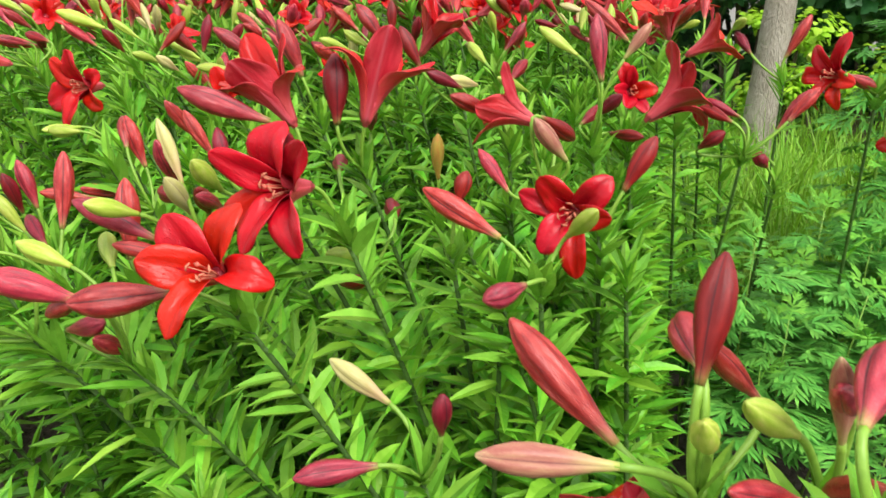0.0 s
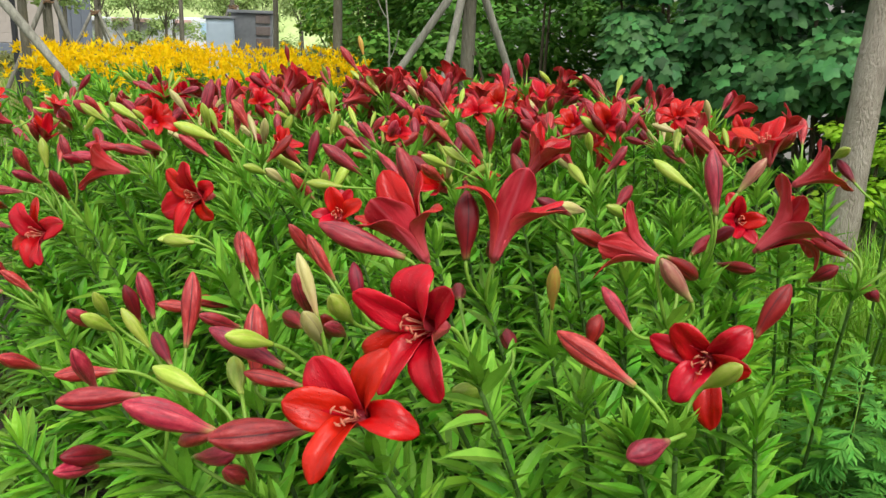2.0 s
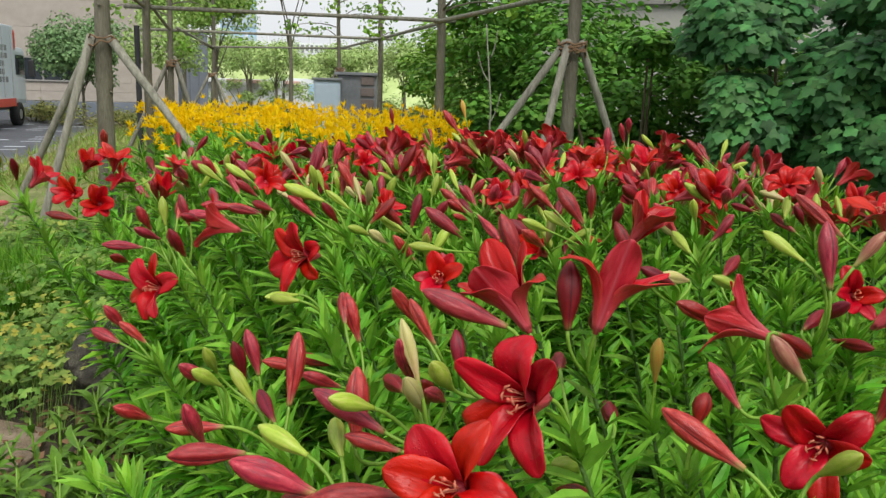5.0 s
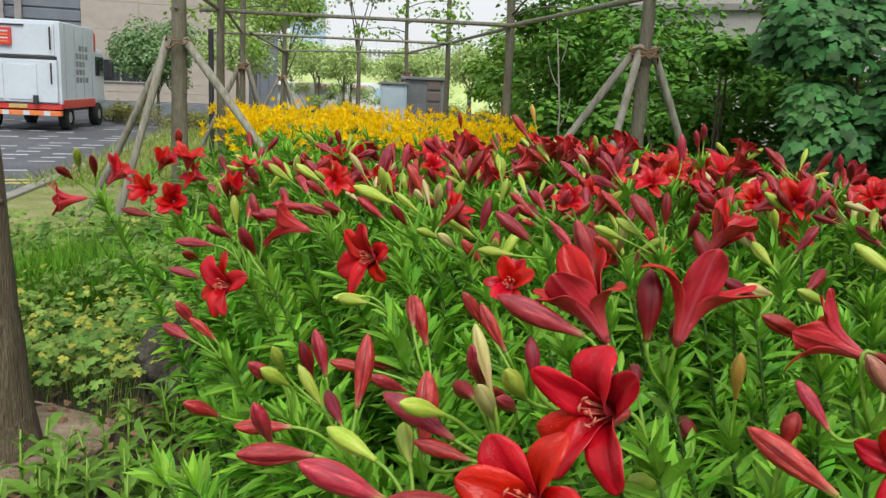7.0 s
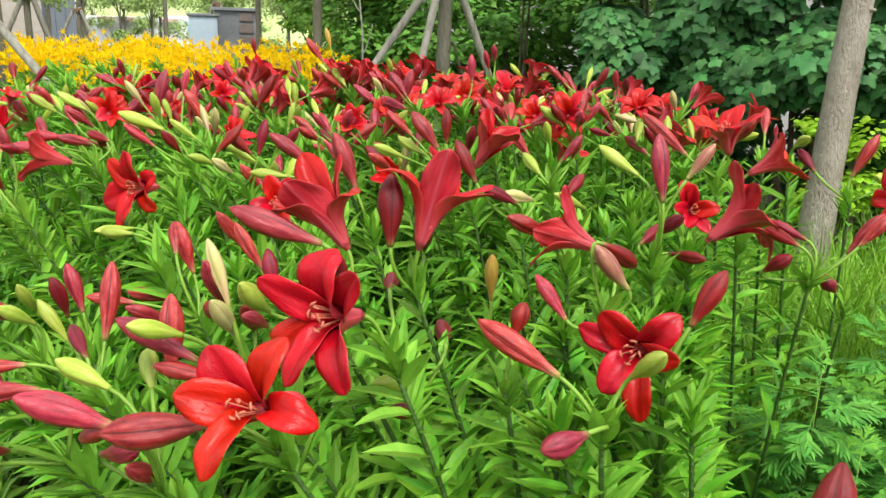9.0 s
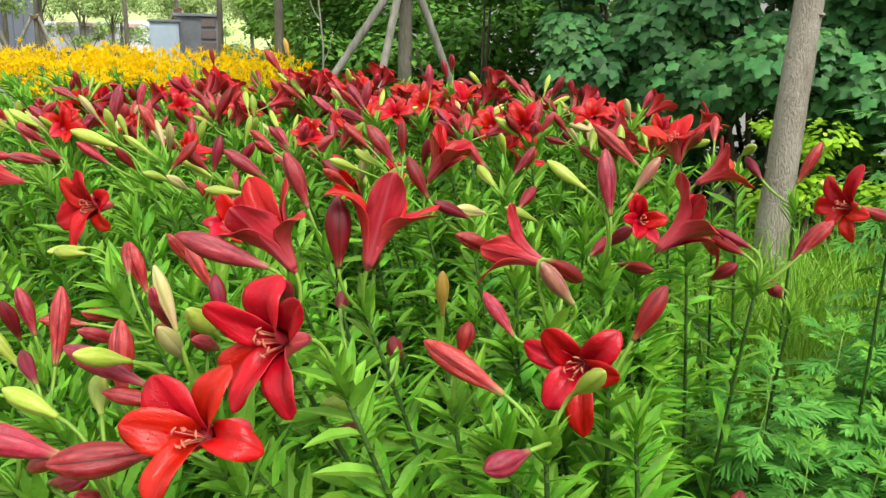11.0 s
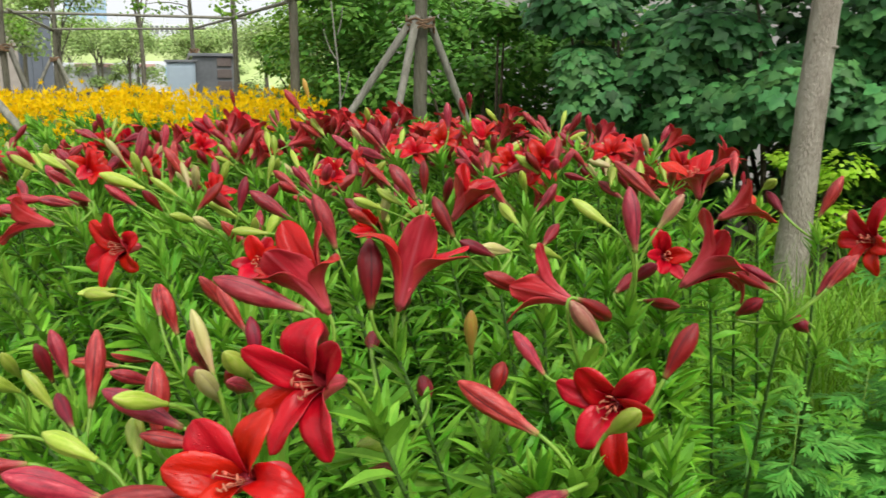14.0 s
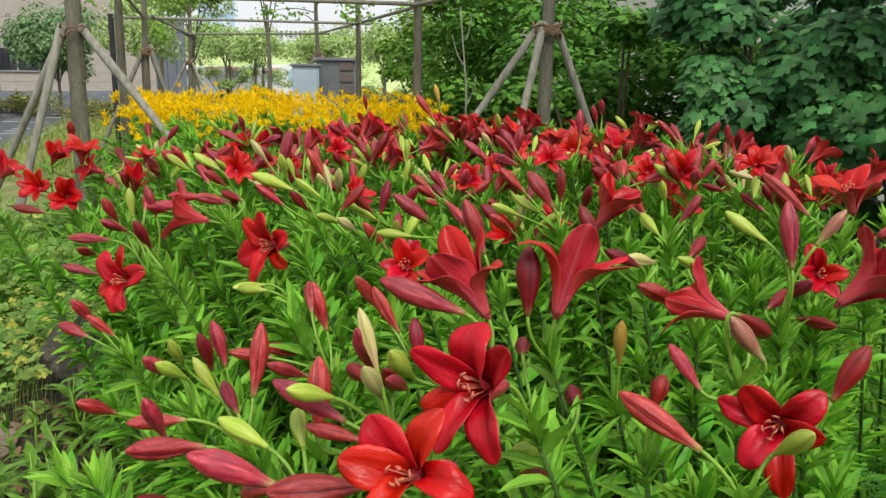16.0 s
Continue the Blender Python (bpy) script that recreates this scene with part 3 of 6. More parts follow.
def wheel(parent, x, y):
    s = np.array([[-0.11, 0.17], [-0.11, 0.27], [-0.09, 0.30], [0.09, 0.30], [0.11, 0.27], [0.11, 0.17]])
    ang = np.linspace(0, 2 * np.pi, 24, endpoint=False)
    v = [(p, r * math.cos(a), r * math.sin(a)) for a in ang for p, r in s]
    f = [((i * 6 + j), (i * 6 + j + 1), ((i + 1) % 24) * 6 + j + 1, ((i + 1) % 24) * 6 + j) for i in range(24) for j in range(5)]
    w = put("wheel", mesh("tyre", v, f, M_rubber), parent, pose(x, y, 0.30))
    b = bmesh.new()
    bmesh.ops.create_cone(b, cap_ends=True, segments=20, radius1=0.18, radius2=0.13, depth=0.2, matrix=Matrix.Rotation(radians(90), 4, "Y"))
    put("rim", from_bm("rim", b, M_steel), w, label="grey steel rim")


for x in (-0.15, -TW + 0.15):
    wheel(truck, x, 0.75)
    wheel(truck, x, TL + 0.5)


def leaf_cloud(rng, n, centre, radii, r, outline=ROUND, up=0.5, jitter=0.35, rings=False, shell=0.55, face=(0, 0, 0), loose=0.45):
    """Leaves spread through an ellipsoid, denser towards its outside, tilted outwards and up."""
    d = unit(rng, n)
    rad = rng.uniform(shell, 1.0, n)[:, None]
    P = np.array(centre) + d * np.array(radii) * rad + rng.normal(0, jitter * np.mean(radii) * 0.3, (n, 3))
    N = d + np.array([0, 0, up]) + np.array(face) + rng.normal(0, loose, (n, 3))
    T = d * np.array([1, 1, 0.2]) + rng.normal(0, 0.5, (n, 3)) - np.array([0, 0, 0.4])
    return broad(P, N, T, r * rng.uniform(0.6, 1.25, n), outline, rings=rings)


def tree(name, x, y, height, trunk_r, crown_z, crown_r, label, material, bark=None, n=1800, leaf=0.09, lean=0.0, seed=1, clumps=12, spread=0.75, category="tree", low=-0.35):
    rng = np.random.default_rng(seed)
    t = tagged(put(name, None, m=pose(x, y, 0)), label, category)
    k = 9
    z = np.linspace(-0.05, height, k)
    pts = np.stack([lean * z + 0.015 * np.sin(z * 2 + seed), 0.015 * np.cos(z * 1.7 + seed), z], 1)
    v, f = tube(pts, trunk_r * (1 - 0.55 * np.linspace(0, 1, k) ** 1.3) * (1 + 0.25 * np.exp(-z.clip(0) * 9)), 14)
    put("trunk", mesh("trunk", v, f, bark or M_bark), t)
    parts, limbs = [], []
    for c in range(clumps):
        d = unit(rng, 1, low, 1.0)[0]
        ctr = np.array([lean * crown_z, 0, crown_z]) + d * np.array([1, 1, 0.8]) * crown_r * spread * rng.uniform(0.5, 1)
        rr = crown_r * rng.uniform(0.25, 0.45)
        parts.append(leaf_cloud(rng, n // clumps, ctr, (rr, rr, rr * 0.7), leaf))
        st = np.array([lean * height * 0.75, 0, min(height * 0.97, ctr[2] - 0.1) * rng.uniform(0.65, 0.98)])
        if c % 3 == 0:
            limbs.append(tube(bezier(st, (st + ctr) / 2 + [0, 0, 0.12 * crown_r], ctr, 6), np.linspace(trunk_r * 0.3, 0.005, 6), 5))
    for lv, lf in limbs:
        put("limb", mesh("limb", lv, lf, bark or M_bark), t)
    v, f = join(parts)
    put("crown", mesh("crown", v, f, material, False), t)
    return t


def slim_tree(name, x, y, height, r, label, lean=0.0, bark=None, seed=1, kink=0.02, low_crown=0):
    """A young staked tree of which the stem alone comes into view, with its crown above."""
    rng = np.random.default_rng(seed)
    t = tagged(put(name, None, m=pose(x, y, 0)), label, "tree")
    k = 26
    z = np.linspace(-0.05, height, k)
    pts = np.stack([lean * z + kink * np.sin(z * 2.1 + seed), kink * np.cos(z * 1.7 + seed), z], 1)
    rad = r * (1 - 0.35 * np.linspace(0, 1, k)) * (1 + 0.4 * np.exp(-z.clip(0) * 6)) * (1 + rng.normal(0, 0.025, k))
    v, f = tube(pts, rad, 18)
    put("trunk", mesh("trunk", v, f, bark or M_bark), t)
    for zz in rng.uniform(0.5, height * 0.8, 7):
        a = rng.uniform(0, 2 * np.pi)
        b = bmesh.new()
        bmesh.ops.create_icosphere(b, subdivisions=2, radius=r * 0.2, matrix=Matrix.Translation((lean * zz + math.cos(a) * r * 0.85, math.sin(a) * r * 0.85, zz)) @ Matrix.Diagonal((1, 1, 0.6, 1)))
        put("knot", from_bm("knot", b, bark or M_bark, True), t)
    parts = []
    for c in range(9):
        d = unit(rng, 1, -0.1, 0.9)[0]
        top = np.array([lean * height, 0, height])
        ctr = top + d * np.array([0.9, 0.9, 0.7])
        lv, lf = tube(bezier(top * [1, 1, 0.9], (top + ctr) / 2 + [0, 0, 0.2], ctr, 6), np.linspace(r * 0.3, 0.005, 6), 5)
        put("limb", mesh("limb", lv, lf, bark or M_bark), t)
        parts.append(leaf_cloud(rng, 70, ctr, (0.45, 0.45, 0.3), 0.06))
    for c in range(low_crown):
        # thin side branches with sparse leaves under the crown
        zz = rng.uniform(1.7, height * 0.85)
        d = unit(rng, 1, -0.1, 0.5)[0]
        st = np.array([lean * zz, 0, zz])
        ctr = st + d * rng.uniform(0.5, 0.95)
        lv, lf = tube(bezier(st, (st + ctr) / 2 + [0, 0, 0.15], ctr, 6), np.linspace(r * 0.25, 0.004, 6), 5)
        put("limb", mesh("limb", lv, lf, bark or M_bark), t)
        parts.append(leaf_cloud(rng, 45, ctr, (0.32, 0.32, 0.18), 0.035, shell=0.1))
    v, f = join(parts)
    put("crown", mesh("crown", v, f, M_shrub, False), t)
    return t


def pole_between(name, a, b, r, label, category="pole", group="", rope=None, parent=None, sag=0.0):
    a, b = np.array(a, float), np.array(b, float)
    mid = (a + b) / 2 - np.array([0, 0, sag])
    pts = bezier(a, 2 * mid - (a + b) / 2, b, 12)
    rr = r * (1 + 0.08 * np.sin(np.linspace(0, 9, 12)))
    v, f = tube(pts - a, rr, 10)
    ob = put(name, mesh(name, v, f, M_pole), parent, pose(*a))
    if parent is None:
        tagged(ob, label, category, group)
    return ob


def rope_ring(x, y, z, r, parent, turns=5, wild=0.012, seed=3, thick=0.010):
    rng = np.random.default_rng(seed)
    n = turns * 14
    a = np.linspace(0, turns * 2 * np.pi, n)
    zz = z + np.linspace(-0.035, 0.035, n) + rng.normal(0, wild, n)
    pts = np.stack([x + (r + 0.012) * np.cos(a), y + (r + 0.012) * np.sin(a), zz], 1)
    v, f = tube(pts, np.full(n, thick), 6)
    return put("rope", mesh("rope", v, f, M_rope), parent, label="brown coir rope lashing")


def tripod(x, y, z, r, feet, pr, seed=3, turns=5, thick=0.010):
    """Three stakes lashed to a trunk."""
    t = tagged(put("tree_stakes", None), "weathered wooden stakes lashed round a young tree", "tree stake", "tree stakes")
    for i, (fx, fy) in enumerate(feet):
        d = np.array([fx - x, fy - y])
        d = d / np.linalg.norm(d)
        top = np.array([x + d[0] * (r + pr), y + d[1] * (r + pr), z])
        foot = np.array([fx, fy, -0.03])
        over = top + (top - foot) / np.linalg.norm(top - foot) * 0.05
        pole_between("stake", foot, over, pr, "", parent=t)
    rope_ring(x, y, z, r + pr * 1.1, t, turns, seed=seed, thick=thick)
    return t


# ---- young staked trees and the pole frame that ties them ----
slim_tree("staked_tree", -0.33, 4.97, 2.9, 0.046, "young tree with smooth grey-brown bark", 0.0, seed=4, kink=0.006)
tripod(-0.33, 4.97, 1.53, 0.046, [(-1.42, 4.55), (-0.62, 4.25), (0.34, 5.3)], 0.022, 4, 4, 0.007)
slim_tree("staked_tree", -3.76, 5.6, 2.9, 0.070, "young tree with olive-brown bark held by stakes", 0.0, M_bark, seed=9, kink=0.006)
tripod(-3.76, 5.6, 1.53, 0.064, [(-4.85, 5.75), (-4.14, 5.2), (-2.2, 5.3)], 0.030, 9, 2, 0.007)
slim_tree("leaning_tree", 1.50, 3.92, 3.0, 0.078, "leaning tree with finely cracked grey-brown bark", 0.045, M_bark_pale, seed=2, kink=0.008)
slim_tree("near_tree", -2.185, 2.10, 2.8, 0.095, "tree with dark rough brown bark beside bare soil", -0.06, M_bark_dark, seed=12, kink=0.006)
ROW_L = [(-4.06, 6.7), (-5.38, 9.52), (-7.24, 14.3)]
ROW_R = [(-1.62, 7.53), (-3.28, 11.34), (-4.78, 14.23)]
for i, (x, y) in enumerate(ROW_L + ROW_R):
    slim_tree("staked_tree", x, y, 3.4, 0.042 + 0.006 * (i == 3), "slim young tree in a row tied by poles", 0.012 * (-1) ** i, seed=20 + i, kink=0.012, low_crown=(2, 5, 8, 4, 5, 9)[i])
tripod(-5.38, 9.52, 1.45, 0.038, [(-6.0, 9.1), (-4.7, 9.3), (-5.3, 10.3)], 0.026, 31)
tripod(-7.24, 14.3, 1.35, 0.038, [(-7.9, 13.9), (-6.5, 14.1), (-7.2, 15.1)], 0.026, 32)
tripod(-4.78, 14.23, 1.5, 0.038, [(-5.45, 13.9), (-4.1, 14.0), (-4.7, 15.0)], 0.026, 33)
RAILS = [((-4.25, 6.68, 1.88), (-1.5, 7.55, 1.87)), ((-5.8, 9.5, 1.86), (-3.1, 11.4, 1.90)), ((-7.3, 14.25, 1.85), (-4.6, 14.3, 1.88)),
         ((-4.0, 6.5, 2.00), (-5.45, 9.6, 1.86)), ((-5.3, 9.5, 1.88), (-7.3, 14.4, 1.86)), ((-1.75, 7.85, 1.86), (-3.3, 11.4, 1.90)),
         ((-3.25, 11.3, 1.9), (-4.85, 14.4, 1.88)), ((-1.7, 7.6, 1.86), (-0.25, 4.9, 1.86)), ((-3.7, 5.5, 1.98), (-4.1, 6.8, 1.88))]
for a, b in RAILS:
    pole_between("tie_rail", a, b, 0.018, "weathered round pole tying a row of young trees", "rail", "tie rails")
box_bm_post = bmesh.new()
box_bm(box_bm_post, -0.03, 0.03, -0.03, 0.03, 0, 2.0, 0.006)
tagged(put("sign_post", from_bm("sign_post", box_bm_post, M_black), m=pose(-6.81, 11.12, 0)), "thin black metal post beside the lawn", "post")

# ---- service cabinets behind the yellow flowers ----
cab = tagged(put("utility_cabinet", None, m=pose(-4.72, 13.35, 0, 0, 0, 20)), "pale blue-grey metal utility cabinet", "cabinet")
box("body", (-0.22, 0.22, 0, 0.5, 0, 1.32), M_cab, cab, bevel=0.015)
box("door", (-0.19, 0.19, -0.02, 0, 0.1, 1.25), M_cab, cab, bevel=0.006)
box("lid", (-0.25, 0.25, -0.04, 0.54, 1.32, 1.36), M_cabdark, cab)
cab2 = tagged(put("service_box", None, m=pose(-4.2, 13.9, 0, 0, 0, 12)), "dark slate service box with brown slatted front", "cabinet")
box("body", (-0.5, 0.16, 0, 0.7, 0, 1.42), M_cabdark, cab2, bevel=0.02)
for k in range(7):
    box("slat", (-0.1, 0.13, -0.03, 0.0, 0.12 + k * 0.19, 0.26 + k * 0.19), M_brown, cab2, bevel=0.008)
box("roof", (-0.55, 0.2, -0.06, 0.76, 1.42, 1.47), M_cabdark, cab2)

# ---- far backdrop: bank, viaduct, trees, with haze put into their colours ----
bank_rng = np.random.default_rng(3)
v, f = [], []
nx = 60
for i in range(nx + 1):
    x = -70 + 85 * i / nx
    h = 2.6 + 0.4 * math.sin(i * 0.7) + 0.3 * math.sin(i * 1.9)
    for y, z in ((44, 0.0), (46, h * 0.75), (49, h), (56, h + 0.4)):
        v.append((x, y + bank_rng.normal(0, 0.3), z + bank_rng.normal(0, 0.15)))
for i in range(nx):
    for k in range(3):
        a = i * 4 + k
        f.append((a, a + 4, a + 5, a + 1))
tagged(put("green_bank", mesh("green_bank", v, f, M_farbank)), "green planted bank far behind, paled in colour for haze", "bank", kind="structure")
via = tagged(put("viaduct", None, m=pose(-30, 75, 0, 0, 0, 6)), "concrete elevated road with haze put into its pale colour", "bridge")
box("deck", (-40, 60, 0, 6, 3.3, 4.7), M_haze, via, bevel=0.05)
for k in range(12):
    box("pier", (-36 + 8 * k, -34.6 + 8 * k, 2, 4, 0, 3.3), M_haze, via, bevel=0.05)
for k in range(40):
    box("rail_post", (-30 + 2 * k, -29.8 + 2 * k, 0, 0.2, 4.7, 5.4), M_haze, via, bevel=0)
gantry = tagged(put("gantry", None, m=pose(-20.7, 56.4, 0, 0, 0, 20)), "row of dark lamps hung from a steel gantry", "gantry")
box("beam", (-6, 6, 0, 0.15, 3.75, 3.85), M_haze, gantry)
for x in (-5.9, 5.6):
    box("post", (x, x + 0.2, 0, 0.2, 0, 3.75), M_haze, gantry)
for k in range(7):
    box("lamp", (-1.1 + 0.32 * k, -0.9 + 0.32 * k, -0.1, 0.2, 3.35 - 0.12 * (k % 2), 3.75), M_cabdark, gantry)
tower = tagged(put("tower", None, m=pose(-63, 136, 0, 0, 0, 25)), "distant pale blue glass tower", "building")
box("wall", (-3, 3, 0, 6, 0, 60), M_bluefar, tower)
for k in range(14):
    box("window", (-2.7, 2.7, -0.1, 0, 2 + 4 * k, 4.4 + 4 * k), M_cab, tower)
shopA = tagged(put("kiosk", None, m=pose(-14.4, 39, 0, 0, 0, 20)), "far low kiosk with blue panels", "kiosk")
box("body", (-2, 2, 0, 2, 0, 1.4), M_haze, shopA)
box("panel", (-1.0, 0.8, -0.05, 0, 0.65, 1.15), M_bluefar, shopA, label="blue panel")
awn = tagged(put("awning_row", None, m=pose(-17.2, 37.5, 0, 0, 0, 20)), "far row of red and white shop awnings", "awning")
for k in range(6):
    box("awning", (-2.6 + 0.9 * k, -1.9 + 0.9 * k, -0.4, 0, 1.12, 1.27), M_redfar if k % 3 != 1 else M_haze, awn, label="red awning" if k % 3 != 1 else "")
box("wall", (-2.8, 3, 0, 0.3, 0, 1.3), M_haze, awn)
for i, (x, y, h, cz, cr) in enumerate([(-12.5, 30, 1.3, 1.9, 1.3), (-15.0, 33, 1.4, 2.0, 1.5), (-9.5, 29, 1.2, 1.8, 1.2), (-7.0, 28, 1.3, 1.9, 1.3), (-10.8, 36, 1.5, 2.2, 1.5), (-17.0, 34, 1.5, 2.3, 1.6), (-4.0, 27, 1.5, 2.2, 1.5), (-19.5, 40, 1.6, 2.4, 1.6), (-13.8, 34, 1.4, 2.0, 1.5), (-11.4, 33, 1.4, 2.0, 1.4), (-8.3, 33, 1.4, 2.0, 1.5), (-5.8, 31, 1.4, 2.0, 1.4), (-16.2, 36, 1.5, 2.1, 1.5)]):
    tree("far_tree", x, y, h, 0.07, cz, cr, "airy green tree far behind the garden, paled in colour for haze", M_far, n=2300, leaf=0.05, seed=50 + i, clumps=22)
tree("round_tree", -13.7, 19.9, 1.2, 0.05, 1.85, 1.27, "small round leafy tree in front of the beige wall", M_round, n=9000, leaf=0.045, seed=71, clumps=40, spread=0.85, low=-0.9)
tree("leafy_tree", -9.0, 18.0, 2.0, 0.07, 2.75, 1.15, "light green leafy tree behind the pole frame", M_airy, n=7000, leaf=0.036, seed=72, clumps=20)
tree("leafy_tree", -10.6, 19.5, 2.0, 0.07, 2.9, 1.3, "light green leafy tree behind the pole frame", M_airy, n=7000, leaf=0.036, seed=73, clumps=20)
tree("leafy_tree", -9.7, 17.0, 1.7, 0.05, 1.95, 1.05, "airy light green tree in front of the dark gate", M_far, n=2600, leaf=0.045, seed=75, clumps=24, spread=0.85, low=-0.8)
tree("leafy_tree", -7.0, 17.5, 2.6, 0.06, 3.35, 1.0, "light green leafy tree behind the pole frame", M_airy, n=1600, leaf=0.04, seed=74, clumps=14)


def bush(name, x, y, rx, ry, h, label, material, n, leaf, seed, outline=ROUND, clumps=10, low=0.1, category="shrub"):
    rng = np.random.default_rng(seed)
    t = tagged(put(name, None, m=pose(x, y, 0)), label, category)
    parts = []
    for c in range(clumps):
        ctr = np.array([rng.uniform(-1, 1) * rx * 0.75, rng.uniform(-0.8, 0.6) * ry * 0.75, rng.uniform(low, 0.92) * h])
        if outline is LOBES:  # the mass bulges at half its height
            ctr[1] = ry * (-0.25 - 0.55 * math.sin(math.pi * min(1.0, ctr[2] / h)) + 0.35 * (ctr[2] / h) ** 2) + rng.normal(0, 0.12)
        rr = rng.uniform(0.2, 0.42) * max(rx, h * 0.5) * (0.78 if outline is LOBES else 1)
        parts.append(leaf_cloud(rng, n // clumps, ctr, (rr, rr * 0.8, rr * 0.5), leaf, outline, up=0.8 if outline is LOBES else 1.5, shell=0.45, face=(-0.15, -0.7, 0.4) if outline is LOBES else (0, 0, 0), loose=0.33 if outline is LOBES else 0.45))
        if c % 2 == 0:
            foot = np.array([ctr[0] * 0.3, ctr[1] * 0.3, -0.03])
            lv, lf = tube(bezier(foot, (foot + ctr) / 2 + [0, 0, 0.15 * h], ctr, 7), np.linspace(0.022, 0.006, 7), 6)
            put("branch", mesh("branch", lv, lf, M_bark_dark), t)
    v, f = join(parts)
    put("foliage", mesh("foliage", v, f, material, outline is LOBES), t)
    return t


# the big-leaved hedge
bush("small_leaved_shrub", 2.75, 5.3, 0.9, 0.5, 1.0, "low dark green shrub under the hedge", M_smallleaf, 2600, 0.035, 190, ROUND, 20, low=0.1)
for i, (x, y, rx, ry, h, n) in enumerate([(-0.55, 7.9, 1.0, 0.8, 2.5, 2000), (0.15, 6.6, 1.0, 0.9, 1.85, 2200), (1.1, 5.95, 0.95, 0.8, 2.15, 2400),
                                          (2.05, 5.5, 0.95, 0.8, 2.4, 2400), (3.0, 5.1, 1.0, 0.8, 2.5, 2200), (4.0, 4.7, 1.0, 0.9, 2.5, 1600), (0.9, 7.3, 1.2, 0.7, 1.9, 1200), (2.6, 6.6, 1.3, 0.7, 2.7, 1500), (-0.2, 8.6, 1.3, 0.7, 2.6, 1500), (1.7, 6.7, 1.2, 0.5, 2.3, 1300), (3.6, 6.0, 1.2, 0.6, 2.6, 1300), (0.3, 7.6, 1.1, 0.5, 1.8, 1100), (-1.3, 8.9, 0.7, 0.5, 2.75, 1700)]):
    if i in (0, 1, 6, 8, 11, 12):
        bush("small_leaved_shrub", x, y, rx, ry, h, "dense green shrub with small leaves behind the lilies", M_smallleaf, int(n * 3.4), 0.035, 100 + i, ROUND, 24, low=0.15, category="shrub")
        continue
    bush("broadleaf_hedge", x, y, rx, ry, h, "dense dark green shrub with large lobed leaves", M_hedge, int(n * 4.0), 0.047, 100 + i, LOBES, 24, low=0.38 if i < 6 else 0.06, category="hedge")
for i, (x, y, rx, h, n) in enumerate([(-2.0, 11.6, 1.0, 2.0, 1700), (-1.7, 9.9, 0.85, 2.2, 1600), (-1.3, 14.0, 1.4, 2.3, 1500), (-1.0, 12.5, 1.4, 2.6, 1400)]):
    bush("bright_shrub", x, y, rx, rx, h, "fresh light green leafy shrub", M_shrub, n * 4, 0.034, 130 + i, ROUND, 26)
for i, (x, y, rx, h) in enumerate([(1.72, 4.25, 0.3, 0.95), (2.05, 4.15, 0.4, 1.05), (2.6, 3.85, 0.35, 1.2)]):
    bush("lime_shrub", x, y, rx, 0.3, h, "small lime green shrub under the hedge", M_lime, 1100, 0.022, 140 + i, ROUND, 8, low=0.45)
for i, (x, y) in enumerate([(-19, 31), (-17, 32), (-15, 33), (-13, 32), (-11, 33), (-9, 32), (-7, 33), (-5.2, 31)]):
    bush("far_bush", x, y, 1.4, 0.8, 1.6, "green bush in the distance, paled in colour for haze", M_far, 1600, 0.05, 160 + i, ROUND, 9)
for i, (x, y, rx, h) in enumerate([(-13.4, 18.6, 1.1, 0.55), (-15.0, 19.6, 1.2, 0.5), (-12.0, 18.9, 1.0, 0.5), (-10.4, 17.2, 1.0, 0.45)]):
    bush("low_bush", x, y, rx, 0.8, h, "low dry yellow-green bush beside the road", M_olive, 1800, 0.03, 150 + i, ROUND, 9)
dry_stalk = tagged(put("dry_stalk", None, m=pose(-0.70, 4.39, 0)), "thin pale dry plant stalk in front of the hedge", "plant")
put("stem", mesh("stem", *tube([(0, 0, 0), (-0.015, 0, 0.6), (-0.01, 0, 1.2), (-0.05, 0, 1.62)], [0.006, 0.006, 0.005, 0.003], 6), M_pole), dry_stalk)
for z0, dx, dz in ((1.10, 0.06, 0.17), (1.32, -0.07, 0.16), (1.45, 0.03, 0.14)):
    put("twig", mesh("twig", *tube(bezier((-0.02, 0, z0), (dx * 0.7 - 0.02, 0, z0 + dz * 0.3), (dx - 0.02, 0, z0 + dz), 6), np.linspace(0.004, 0.002, 6), 5), M_pole), dry_stalk)
backwall = tagged(put("garden_wall", None, m=pose(3.2, 9.4, 0, 0, 0, -14)), "plain grey-beige building wall behind the hedge", "wall", kind="structure")
box("wall", (-4.4, 8, 0, 0.3, 0, 4.5), M_greywall, backwall)
box("cornice", (-4.4, 8, -0.06, 0, 2.28, 2.36), M_trim, backwall)


# ---- ground planting ----
def stuff(name, V, F, material, label, category):
    return tagged(put(name, mesh(name, V, F, material, False)), label, category, kind="stuff")


def in_poly(x, y, poly):
    inside = False
    for (x0, y0), (x1, y1) in zip(poly, poly[1:] + poly[:1]):
        if (y0 > y) != (y1 > y) and x < (x1 - x0) * (y - y0) / (y1 - y0) + x0:
            inside = not inside
    return inside


def scatter(rng, n, poly):
    bx, by = [p[0] for p in poly], [p[1] for p in poly]
    out = []
    while len(out) < n:
        x, y = rng.uniform(min(bx), max(bx)), rng.uniform(min(by), max(by))
        if in_poly(x, y, poly):
            out.append((x, y))
    return np.array(out)


rng = np.random.default_rng(11)


